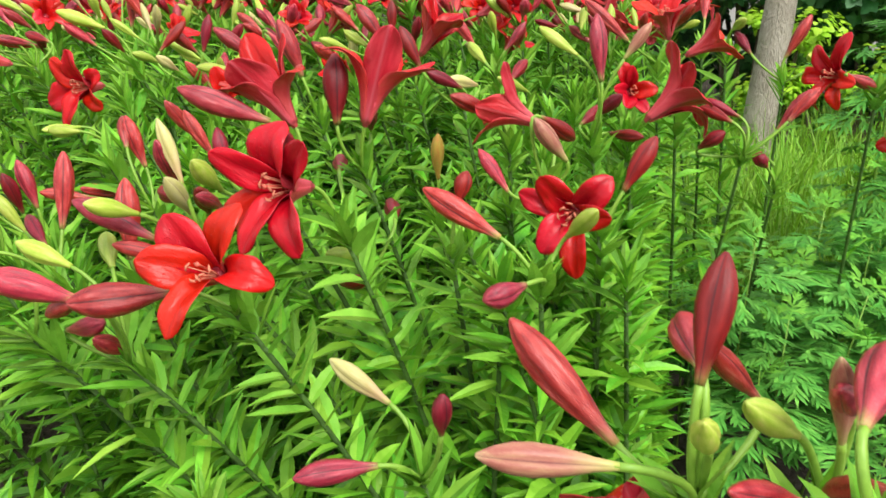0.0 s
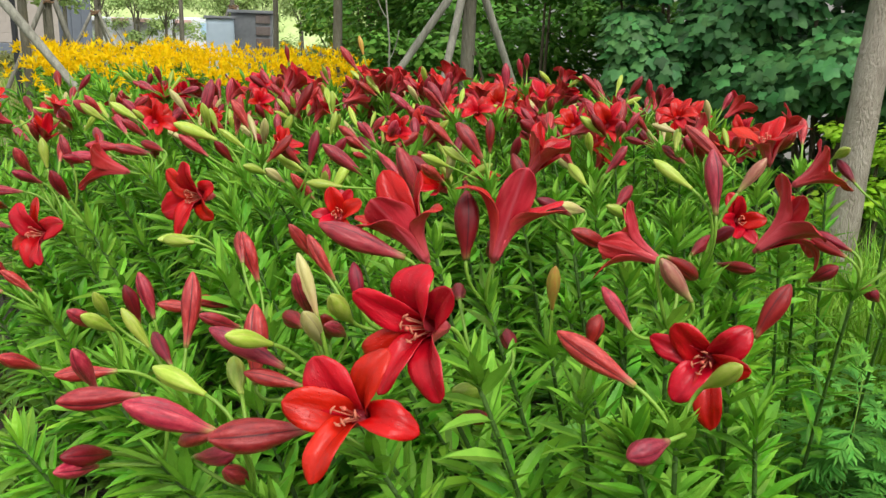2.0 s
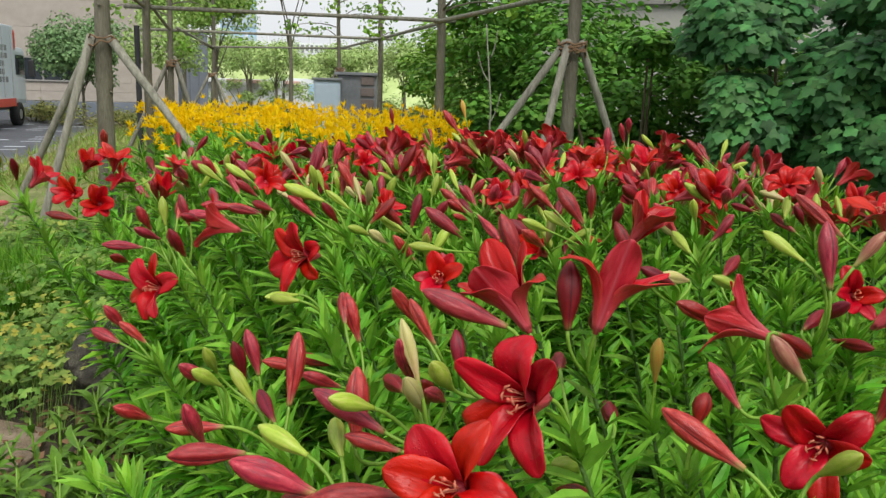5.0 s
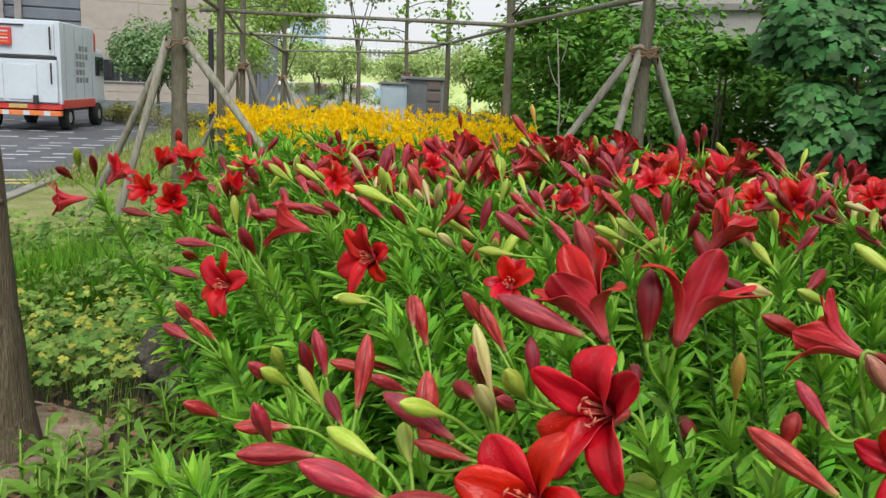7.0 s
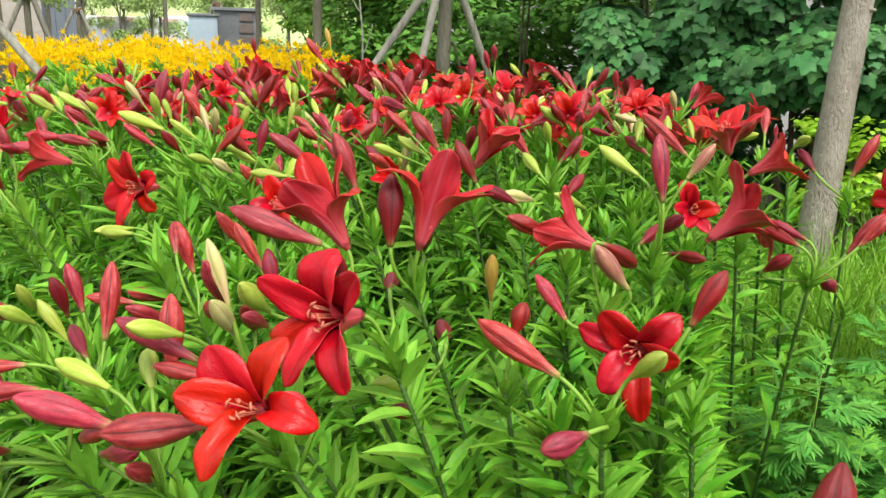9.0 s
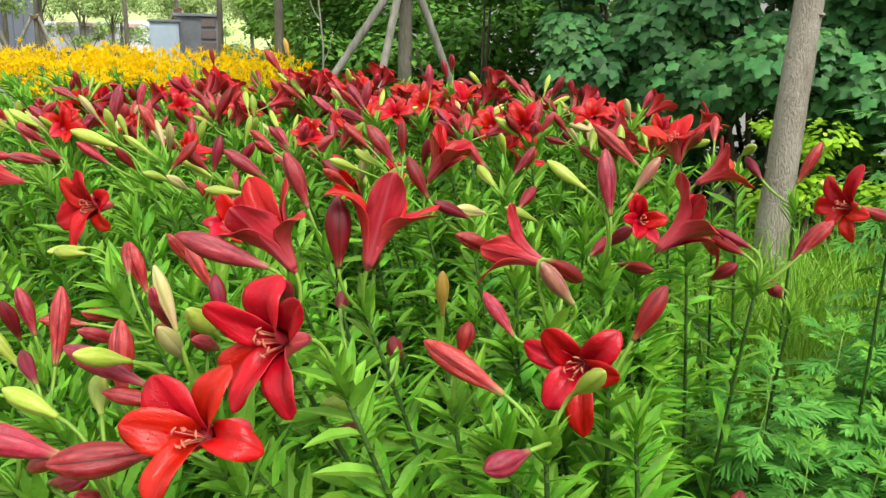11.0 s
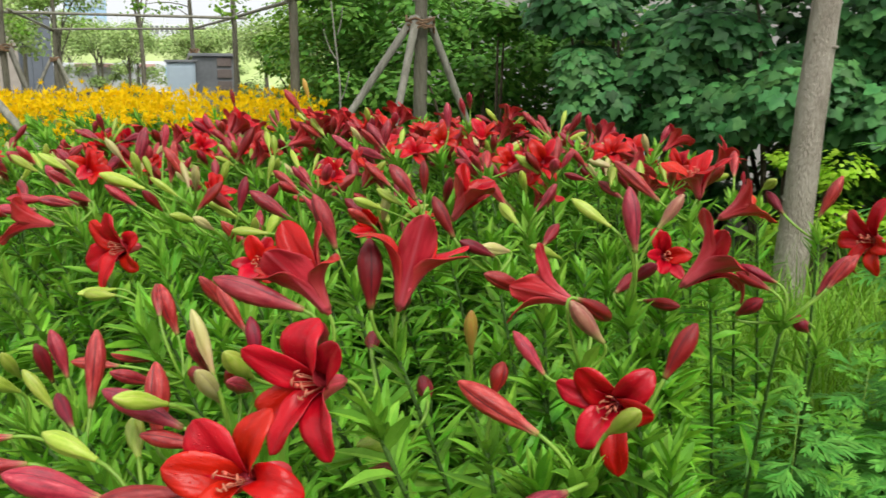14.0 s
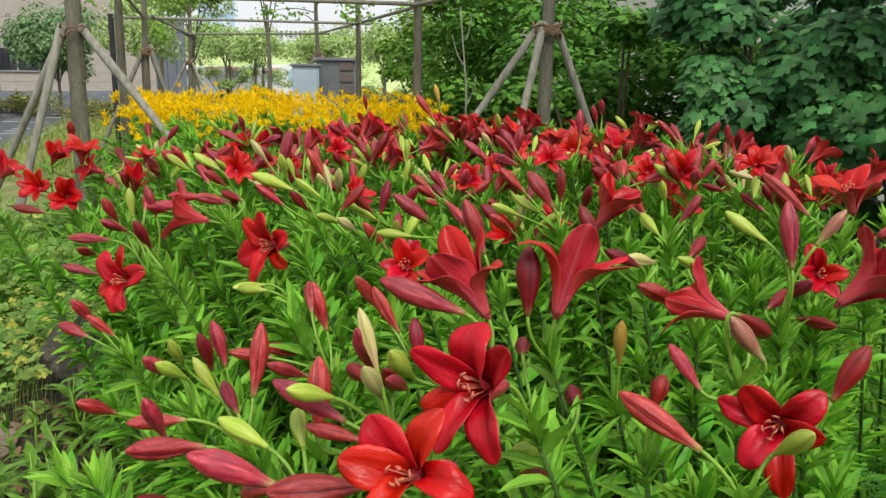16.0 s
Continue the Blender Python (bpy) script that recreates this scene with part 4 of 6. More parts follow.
def grass(poly, n, h, w, label, name="grass", material=None, spread=0.5):
    xy = scatter(rng, n, poly)
    P = np.column_stack([xy, np.zeros(n)])
    D = np.column_stack([rng.normal(0, spread, n), rng.normal(0, spread, n), np.ones(n)])
    V, F = blades(P, D, h * rng.uniform(0.5, 1.2, n), w, rng.uniform(0.1, 0.6, n), 0.2, BLADE, rng)
    return stuff(name, V, F, material or M_grass, label, "grass")


grass([(0.72, 2.15), (1.9, 2.5), (2.6, 4.2), (0.6, 4.6)], 9500, 0.62, 0.0035, "tall soft green grass round the leaning tree")
grass([(-8, 8), (-6.3, 5.5), (-4.4, 3.5), (-3.2, 4.2), (-3.9, 6.5), (-6.5, 12)], 5000, 0.10, 0.005, "short lawn grass beside the kerb", spread=0.7)
grass([(-7.2, 7.2), (-6.1, 4.9), (-5.0, 3.6), (-3.9, 3.4), (-3.7, 5.0), (-5.0, 7.4), (-7.6, 10.5)], 4500, 0.09, 0.006, "lush low grass on the lawn strip", "lawn_grass", spread=0.8)
grass([(-3.5, 3.5), (-2.85, 3.4), (-2.75, 3.9), (-3.1, 4.2), (-3.6, 4.1)], 7000, 0.46, 0.0045, "arching clump of fine green grass", "grass_clump", M_clump, 0.6)
RIM = [(-11.5, 17.0), (-8.85, 11.4), (-6.9, 7.3), (-5.4, 8.6), (-5.2, 10.5), (-7.4, 14.5), (-9.5, 18)]
grass(RIM, 5200, 0.26, 0.006, 'uneven green grass between road and garden', 'rim_grass', spread=0.7)
grass(RIM, 4200, 0.36, 0.007, 'dry yellow-green grass between road and garden', 'rough_grass', M_olive, 0.6)
grass([(-3.2, 4.0), (0.6, 4.2), (1.0, 5.4), (-1.5, 7.5), (-4.5, 9)], 4200, 0.7, 0.006, "green stems and grass behind the red lilies")

# columbine ground cover, three round leaflets to a leaf
cover_poly = [(-1.88, 2.3), (-2.1, 2.2), (-3.0, 2.5), (-5.2, 4.6), (-4.2, 5.6), (-2.9, 4.8), (-2.0, 3.4)]
n = 7400
xy = scatter(rng, n, cover_poly)
keep = [not (-2.7 < x < -2.1 and y < 2.52) and not (-2.1 <= x < -1.75 and y < 2.36) and not (-2.1 < x < -1.70 and 2.5 < y < 2.95) for x, y in xy]
xy = xy[keep]
n = len(xy)
z = rng.uniform(0.10, 0.36, n) * (0.75 + 0.35 * np.sin(xy[:, 0] * 4) * np.cos(xy[:, 1] * 3.3))
HALF_COLUMBINE = [(20, 1.0), (40, 0.85), (62, 0.40), (80, 1.0), (100, 0.86), (125, 1.0), (150, 0.6)]
COLUMBINE = [(-180, 0.2)] + [(-a, r) for a, r in reversed(HALF_COLUMBINE)] + [(0, 0.86)] + HALF_COLUMBINE


def columbine_leaves(xy, z, big=0.036):
    m = len(xy)
    return broad(np.column_stack([xy, z]), np.array([0, -0.3, 1]) + rng.normal(0, 0.38, (m, 3)), rng.normal(0, 1, (m, 3)) * [1, 1, 0.2], rng.uniform(0.4, 1.0, m) * big, COLUMBINE, 0.12)


parts = [columbine_leaves(xy, z)]
old_xy = np.concatenate([c + rng.normal(0, s, (k, 2)) for c, s, k in (((-1.95, 2.42), 0.04, 9), ((-2.45, 2.72), 0.07, 10), ((-2.6, 3.0), 0.08, 8), ((-1.88, 2.5), 0.04, 5), ((-2.3, 3.3), 0.2, 8), ((-2.2, 2.7), 0.15, 5), ((-2.9, 3.1), 0.35, 40), ((-2.15, 2.65), 0.2, 26), ((-2.5, 2.9), 0.25, 40))])
V, F = columbine_leaves(old_xy, rng.uniform(0.22, 0.36, len(old_xy)), 0.025)
stuff("columbine_old_leaves", V, F, M_cover_old, "yellowed columbine leaves among the green ones", "ground cover")
stems = blades(np.column_stack([xy, np.zeros(n)]), np.column_stack([rng.normal(0, 0.15, (n, 2)), np.ones(n)]), z, 0.002, 0.0)
V, F = join(parts + [stems])
stuff("columbine_cover", V, F, M_cover, "yellowing green columbine ground cover", "ground cover")
n = 260
xy = scatter(rng, n, [(-2.9, 1.7), (-1.5, 1.7), (-1.5, 2.7), (-2.9, 2.7)])
V, F = broad(np.column_stack([xy, rng.uniform(0.03, 0.05, n)]), np.array([0, 0, 1]) + rng.normal(0, 0.4, (n, 3)), rng.normal(0, 1, (n, 3)), rng.uniform(0.012, 0.03, n), ROUND, 0.5)
stuff("dead_leaves", V, F, M_deadleaf, "dry brown leaves on the bare soil", "dead leaves")

# the dark rock at the edge of the bed
bm = bmesh.new()
bmesh.ops.create_icosphere(bm, subdivisions=5, radius=0.165)
for vert in bm.verts:
    q = vert.co.copy()
    vert.co = q * (1 + 0.35 * noise.noise(q * 8) + 0.16 * noise.noise(q * 24) + 0.10 * noise.noise(q * 70))
    vert.co.z = vert.co.z * 1.25 + 0.12
    vert.co.x *= 0.8
tagged(put("rock", from_bm("rock", bm, M_rock, True), m=pose(-1.99, 2.80, 0, 0, 0, 30)), "dark pitted volcanic rock at the bed's edge", "rock")


def rosette(rng, h, leaves, L, W):
    """A leafy shoot with no flower."""
    s = rng.uniform(0.05, 1, leaves)
    a = np.arange(leaves) * 2.4 + rng.normal(0, 0.3, leaves)
    up = 0.25 + 0.9 * s
    P = np.column_stack([0.02 * s * np.cos(a), 0.02 * s * np.sin(a), h * s])
    D = np.column_stack([np.cos(a), np.sin(a), up + rng.normal(0, 0.15, leaves)])
    return blades(P, D, L * rng.uniform(0.7, 1.2, leaves), W, rng.uniform(0.15, 0.6, leaves), 0.25, LANCE, rng)


low_leaves = [mesh("leaf", *blades([(0, 0, 0)], [(1, 0, 0.55 + 0.1 * k)], 0.108 + 0.012 * k, 0.0122, 0.35 + 0.1 * k, 0.25, LANCE), M_shoot, True) for k in range(5)]
low_stem = mesh("stem", *tube([(0, 0, -0.02), (0.003, 0, 0.09), (0, 0.003, 0.19)], [0.004, 0.0035, 0.002], 6), M_pedicel)
for x, y in np.concatenate([scatter(rng, 128, [(-0.75, 0.75), (-1.35, 0.95), (-2.1, 1.45), (-2.05, 1.95), (-1.7, 2.2), (-1.75, 2.75), (-1.5, 2.75), (-1.1, 2.0)]),
                            scatter(rng, 52, [(-1.2, 1.3), (-2.08, 1.9), (-2.08, 2.32), (-1.75, 2.72), (-1.3, 2.6), (-1.0, 1.9)])]):
    if x < -2.0 and y > 1.85:
        continue
    t = tagged(put("leafy_shoot", None, m=pose(x, y, 0, rng.normal(0, 8), rng.normal(0, 8), rng.uniform(0, 360)) @ Matrix.Diagonal((*([rng.uniform(0.85, 1.4)] * 3), 1))),
               "low green shoot with broad lance leaves", "plant", "leafy shoots")
    put("stem", low_stem, t)
    for k in range(7):
        s = 0.78 + 0.35 * rng.random() - 0.02 * k
        put("leaf", low_leaves[int(rng.integers(5))], t, pose(0, 0, 0.03 + 0.02 * k, rng.normal(0, 12), rng.normal(-3.5 * k, 6), 137.5 * k + rng.normal(0, 12)) @ Matrix.Diagonal((s, s, s, 1)))


# mugwort: cut leaves of many narrow lobes
def mugwort(rng, h, leaves, size, low=0.35, lobe=0.040):
    """A stem of hand-like leaves, each of five cut lobes in one drooping plane; the top ones small and upright."""
    P, D, L, W, N, S = [], [], [], [], [], []

    def blade(p, d, length, wide, n, s):
        P.append(p), D.append(d / np.linalg.norm(d)), L.append(length), W.append(wide), N.append(n), S.append(s)

    for i in range(leaves):
        s = (i + 0.5) / leaves
        a = i * 2.4 + rng.normal(0, 0.3)
        foot = np.array([0.0, 0.0, h * (low + (1 - low) * s)])
        out = np.array([math.cos(a), math.sin(a), -0.10 + 1.9 * s ** 9 + rng.normal(0, 0.12)])
        out /= np.linalg.norm(out)
        side = np.array([-math.sin(a), math.cos(a), rng.normal(0, 0.12)])
        side /= np.linalg.norm(side)
        n = np.cross(out, side)
        ll = size * (1.05 - 0.60 * s ** 9) * rng.uniform(0.8, 1.15)
        blade(foot, out, ll * 0.7, 0.0022, n, s)
        for u, turn, reach in ((0.34, -68, 0.42), (0.37, 68, 0.42), (0.46, -38, 0.52), (0.49, 38, 0.52), (0.54, 0, 0.58)):
            turn = radians(turn + rng.normal(0, 6))
            d = out * math.cos(turn) + side * math.sin(turn) - np.array([0, 0, 0.12])
            e = np.cross(n, d)
            p, length, wide = foot + out * ll * u, ll * reach, lobe * ll
            blade(p, d, length, wide, n, s)
            for q, v in ((-1, 0.30), (1, 0.36), (-1, 0.54), (1, 0.60)):
                blade(p + d * length * v * 0.95, d + q * e * 0.62, length * (0.66 - 0.42 * v), wide * 0.72, n, s)
    v, f = blades(P, D, L, W, 0.10, 0.12, LANCE, face=np.array(N))
    me = mesh("foliage", v, f, M_mug, False)
    me.materials.append(M_mug_tip)
    me.polygons.foreach_set("material_index", np.repeat((np.array(S) > 0.88).astype(np.int32), len(f) // len(P)))
    stem = mesh("stem", *tube([(0, 0, -0.02), (0.005, 0, h * 0.5), (0, 0.004, h)], [0.005, 0.004, 0.002], 6), M_pedicel)
    return me, stem


MUGS = [mugwort(rng, 1.0, 24, 0.135 / 0.6 * q, 0.58) for q in (0.9, 1.0, 1.08, 1.15)]
TALL_MUG = mugwort(rng, 1.0, 40, 0.18, 0.3, 0.028)


def plant_mug(x, y, h, kind, wide, tilt=4):
    t = tagged(put("mugwort", None, m=pose(x, y, 0, rng.normal(0, tilt), rng.normal(0, tilt), rng.uniform(0, 360)) @ Matrix.Diagonal((wide, wide, h, 1))), "green mugwort with deeply cut feathery leaves", "plant", "mugworts")
    put("stem", kind[1], t)
    put("foliage", kind[0], t)


for i, (x, y, h) in enumerate([(0.67, 1.61, 0.63), (0.92, 1.87, 0.62), (0.97, 1.72, 0.58), (1.08, 1.86, 0.70), (1.09, 1.70, 0.60), (0.73, 1.48, 0.50), (0.61, 1.72, 0.47), (0.87, 1.58, 0.53), (1.16, 2.02, 0.66), (0.80, 1.72, 0.52), (0.84, 1.40, 0.46), (1.30, 1.85, 0.66), (1.45, 2.05, 0.72), (1.35, 1.60, 0.55), (0.66, 1.36, 0.42)]):
    plant_mug(x, y, h, MUGS[i % 4], 0.60)
for x, y in scatter(rng, 11, [(0.58, 1.35), (0.95, 1.2), (1.5, 1.5), (1.6, 2.1), (1.2, 2.1), (0.68, 1.7)]):
    plant_mug(x, y, rng.uniform(0.30, 0.44), MUGS[int(rng.integers(4))], rng.uniform(0.5, 0.62))
for x, y, h in ((1.13, 2.05, 1.33), (1.24, 2.12, 1.26), (1.42, 2.25, 1.30), (1.60, 2.35, 1.15)):
    plant_mug(x, y, h, TALL_MUG, 1.0, 1)

# ---- the yellow lilies behind ----
yl_rng = np.random.default_rng(21)


def yellow_bloom():
    """One six-pointed trumpet blossom in a single skin."""
    v, f = [(0, 0, 0)], []
    for i in range(12):
        a = i * math.pi / 6
        v.append((0.014 * math.cos(a), 0.014 * math.sin(a), 0.035))
    for i in range(12):
        a, tip = i * math.pi / 6, i % 2 == 0
        v.append(((0.032 if tip else 0.020) * math.cos(a), (0.032 if tip else 0.020) * math.sin(a), 0.068 if tip else 0.052))
    for i in range(6):
        a = i * math.pi / 3
        v.append((0.058 * math.cos(a), 0.058 * math.sin(a), 0.084))
    for i in range(12):
        j = (i + 1) % 12
        f += [(0, 1 + i, 1 + j), (1 + i, 13 + i, 13 + j, 1 + j)]
    for i in range(6):
        f += [(13 + 2 * i, 25 + i, 13 + (2 * i + 1) % 12), (13 + 2 * i, 13 + (2 * i - 1) % 12, 25 + i)]
    return v, f


yb = mesh("bloom", *yellow_bloom(), M_yellow, False)
yl_leaf = []
for k in range(4):
    v, f = rosette(yl_rng, 0.78, 60, 0.15, 0.010)
    sv, sf = tube([(0, 0, -0.02), (0, 0, 0.45), (0, 0, 0.88)], [0.006, 0.005, 0.003], 5)
    yl_leaf.append(mesh("foliage", *join([(v, f), (sv, sf)]), M_leaf, False))
for x, y in scatter(yl_rng, 190, [(-3.5, 5.5), (-2.6, 5.8), (-1.2, 6.3), (-1.4, 7.0), (-2.2, 8.6), (-4.7, 8.6), (-4.25, 7.2), (-3.6, 5.8)]):
    t = tagged(put("yellow_lily", yl_leaf[int(yl_rng.integers(4))], m=pose(x, y, 0, yl_rng.normal(0, 5), yl_rng.normal(0, 5), yl_rng.uniform(0, 360)) @ Matrix.Diagonal((1, 1, yl_rng.uniform(0.86, 1.09), 1))), "yellow lily in full bloom with green leafy stem", "lily", "yellow lilies")
    for k in range(int(yl_rng.integers(7, 10))):
        put("bloom", yb, t, pose(yl_rng.normal(0, 0.085), yl_rng.normal(0, 0.085), 0.925 + yl_rng.normal(0, 0.042), yl_rng.normal(0, 38), yl_rng.normal(0, 38), yl_rng.uniform(0, 360)) @ Matrix.Diagonal((*([yl_rng.uniform(0.58, 0.84)] * 3), 1)), "yellow open blossom")
for x, y in scatter(yl_rng, 46, [(-3.5, 4.6), (-2.4, 4.7), (-1.1, 5.2), (-1.2, 6.2), (-2.6, 5.8), (-3.6, 5.5)]):
    tagged(put("leafy_yellow_lily", yl_leaf[int(yl_rng.integers(4))], m=pose(x, y, 0, yl_rng.normal(0, 5), yl_rng.normal(0, 5), yl_rng.uniform(0, 360)) @ Matrix.Diagonal((1, 1, yl_rng.uniform(0.85, 1.05), 1))), "green leafy lily stem in front of the yellow lilies", "lily", "leafy yellow lily stems")

# ---- the red lilies ----
lr = np.random.default_rng(77)


def bud_mesh(name, material, fat, bend, seed):
    s = np.array([0, 0.06, 0.16, 0.30, 0.45, 0.60, 0.74, 0.86, 0.94, 0.985, 1.0])
    r = np.array([0.26, 0.32, 0.42, 0.68, 0.90, 1.0, 0.93, 0.68, 0.40, 0.20, 0.07]) * fat
    n = 24
    v = []
    for z, rr in zip(s, r):
        for j in range(n):
            a = 2 * math.pi * j / n
            g = 1 + 0.05 * math.cos(3 * a + math.pi) - (0.17 if j % 8 == 0 else 0) * min(1, z * 3) - (0.05 if j % 8 == 4 else 0)
            v.append((rr * g * math.cos(a) + bend * z * (1 - z), rr * g * math.sin(a), z))
    f = [(i * n + j, i * n + (j + 1) % n, (i + 1) * n + (j + 1) % n, (i + 1) * n + j) for i in range(len(s) - 1) for j in range(n)]
    f += [tuple(range(n - 1, -1, -1)), tuple((len(s) - 1) * n + j for j in range(n))]
    return mesh(name, v, f, material)


BUD_MESH = {c: [bud_mesh("bud", m, 0.132 + 0.012 * k, 0.07 * (k - 1), k) for k in range(3)] for c, m in BUDS.items()}

# three ways in which a flower stands open: spread of the petals, roll of their tips, half width
FORMS = {"wide": (60, 56, 0.0205), "half": (40, 42, 0.0215), "cup": (24, 18, 0.0215)}


def smooth_step(x, lo, hi):
    q = np.clip((x - lo) / (hi - lo), 0, 1)
    return q * q * (3 - 2 * q)


def petal_mesh(rng, flare, curl, width, length=0.100, ruffle=0.16, bend=0.0, twist=0.0):
    """A petal that rises from the throat, spreads by flare degrees and rolls back by curl degrees at its tip."""
    rows, cols = 19, 9
    us = 1 - (1 - np.linspace(0, 1, rows)) ** 1.2
    theta = np.radians(11 + (flare - 11) * smooth_step(us, 0.22, 0.70) + curl * smooth_step(us, 0.60, 1.0))
    step = np.diff(us, prepend=0) * length
    xs = 0.0045 + np.cumsum(np.sin(theta) * step)
    zs = np.cumsum(np.cos(theta) * step)
    w = width * np.interp(us, [0, 0.12, 0.28, 0.42, 0.55, 0.66, 0.76, 0.85, 0.92, 0.97, 1], [0.24, 0.34, 0.55, 0.80, 0.96, 1.0, 0.94, 0.80, 0.62, 0.40, 0.06])
    c = np.linspace(-1, 1, cols)[None, :]
    ph = rng.uniform(0, 6)
    hollow = 0.62 - 0.62 * smooth_step(us, 0.25, 0.8)
    lift = w[:, None] * (hollow[:, None] * c * c - 0.22 * np.clip(1 - 3.0 * np.abs(c), 0, 1) - 0.20 * c * c * smooth_step(us, 0.7, 1.0)[:, None]
                         + ruffle * np.abs(c) ** 1.5 * np.sin(us[:, None] * 15 + ph + 2.0 * (c > 0)) * us[:, None])
    lift = lift + w[:, None] * c * np.sin(np.radians(twist)) * us[:, None] ** 2
    side = w[:, None] * c * (1 - 0.18 * hollow[:, None]) + bend * us[:, None] ** 2 * length
    inner = np.stack([xs[:, None] - np.cos(theta)[:, None] * lift, side, zs[:, None] + np.sin(theta)[:, None] * lift], 2)
    n = np.cross(np.gradient(inner, axis=0), np.gradient(inner, axis=1))
    n /= np.linalg.norm(n, axis=2)[:, :, None] + 1e-9
    outer = inner + n * 0.0005 * np.sign(n[rows // 2, cols // 2, 0] + 1e-9)
    k = rows * cols
    f, rim = [], [(i, i + 1) for i in range(cols - 1)] + [((rows - 1) * cols + i + 1, (rows - 1) * cols + i) for i in range(cols - 1)]
    for i in range(rows - 1):
        rim += [((i + 1) * cols, i * cols), (i * cols + cols - 1, (i + 1) * cols + cols - 1)]
        for j in range(cols - 1):
            a = i * cols + j
            f.append((a, a + 1, a + cols + 1, a + cols))
    faces = f + [tuple(k + q for q in reversed(g)) for g in f] + [(b, a, a + k, b + k) for a, b in rim]
    me = mesh("petal", np.concatenate([inner.reshape(-1, 3), outer.reshape(-1, 3)]), faces, M_petal)
    me.materials.append(M_petal_back)
    me.polygons.foreach_set("material_index", [0] * len(f) + [1] * (len(faces) - len(f)))
    return me


PETALS = {k: ([petal_mesh(lr, fl + lr.normal(0, 5), cu * lr.uniform(0.6, 1.4), w, twist=lr.normal(0, 14), bend=lr.normal(0, 0.06)) for q in range(4)],
              [petal_mesh(lr, fl - 4 + lr.normal(0, 5), cu * lr.uniform(0.6, 1.4), w * 0.74, 0.097, twist=lr.normal(0, 14), bend=lr.normal(0, 0.06)) for q in range(4)])
          for k, (fl, cu, w) in FORMS.items()}
v1, f1 = tube([(0, 0, 0), (0.003, 0, 0.03), (0.010, 0, 0.062)], [0.0011, 0.001, 0.0008], 5)
v2, f2 = tube([(0.010, -0.005, 0.062), (0.0105, 0, 0.0645), (0.010, 0.005, 0.063)], [0.0010, 0.0018, 0.0010], 6)
M_filament = mat("filament", [(0.55, 0.06, 0.04), (0.70, 0.16, 0.10)], 30, rough=0.5)
STAMEN = mesh("stamen", *join([(v1, f1), (v2, f2)]), M_anther)
v1, f1 = tube([(0, 0, 0), (0, 0.002, 0.035), (0.002, 0.003, 0.066), (0.003, 0.003, 0.070)], [0.0014, 0.0013, 0.0014, 0.0030], 6)
PISTIL = mesh("pistil", v1, f1, M_filament)
v1, f1 = tube([(0, 0, -0.004), (0, 0, 0.004), (0, 0, 0.016), (0, 0, 0.026)], [0.003, 0.0055, 0.0065, 0.0085], 10)
THROAT = mesh("flower", v1, f1, M_petal_back)


def axis_pose(base, tip, roll=0.0):
    """A pose at base whose z runs towards tip."""
    d = Vector(tip) - Vector(base)
    return Matrix.Translation(base) @ d.to_track_quat("Z", "Y").to_matrix().to_4x4() @ pose(0, 0, 0, 0, 0, roll)


LILIES = {}


def lily(apex, root, leaves=75, label="red lily with buds on a tall leafy green stem", top_leaf=1.0, size=0.10, name="red_lily", group="red lilies"):
    """A lily: bending stem from root to apex, whorled narrow leaves; heads come later."""
    root = np.array([root[0], root[1], 0.0])
    apex = np.array(apex, float)
    t = tagged(put(name, None, m=pose(*root)), label, "lily", group)
    a = apex - root
    ctrl = np.array([a[0] * 0.42, a[1] * 0.42, a[2] * 0.55])
    n = 12
    pts = bezier((0, 0, -0.02), ctrl, a, n)
    v, f = tube(pts, np.linspace(0.0045, 0.0030, n), 7)
    put("stem", mesh("stem", v, f, M_stem), t)
    leaves = int(leaves * 1.3)
    s = np.sort(np.concatenate([lr.uniform(0.10, 0.98, leaves - 12) ** 0.8, lr.uniform(0.95, 1.0, 12)]))
    s2 = s[:, None]
    P = (1 - s2) ** 2 * np.array([0, 0, 0.0]) + 2 * s2 * (1 - s2) * ctrl + s2 * s2 * a
    T = 2 * (1 - s2) * ctrl + 2 * s2 * (a - ctrl)
    T /= np.linalg.norm(T, axis=1)[:, None]
    ang = np.arange(leaves) * 2.4 + lr.normal(0, 0.55, leaves)
    e1 = np.cross(T, [0.2, 0.9, 0.1])
    e1 /= np.linalg.norm(e1, axis=1)[:, None]
    e2 = np.cross(T, e1)
    R = e1 * np.cos(ang)[:, None] + e2 * np.sin(ang)[:, None]
    D = R + T * (0.24 + 0.55 * s2 + 1.2 * np.clip((s2 - 0.93) / 0.07, 0, 1) + lr.normal(0, 0.24, (leaves, 1)))
    L = size * 0.93 * (1.15 - 0.45 * s ** 3 * top_leaf) * lr.uniform(0.55, 1.25, leaves)
    v, f = blades(P, D, L, 0.0095 * L / 0.1 * lr.uniform(0.8, 1.3, leaves), lr.uniform(-0.05, 0.6, leaves) * (1.1 - 0.6 * s), 0.36, LANCE, lr)
    me = creased(mesh("leaves", v, f, M_leaf), len(v) // leaves)
    me.materials.append(M_young)
    me.polygons.foreach_set("material_index", np.repeat((s + lr.normal(0, 0.08, leaves) > (0.82 if size < 0.102 else 0.95)).astype(np.int32), len(f) // leaves))
    put("leaves", me, t)
    LILIES[t.name] = (root, a, pts[-2])
    return t


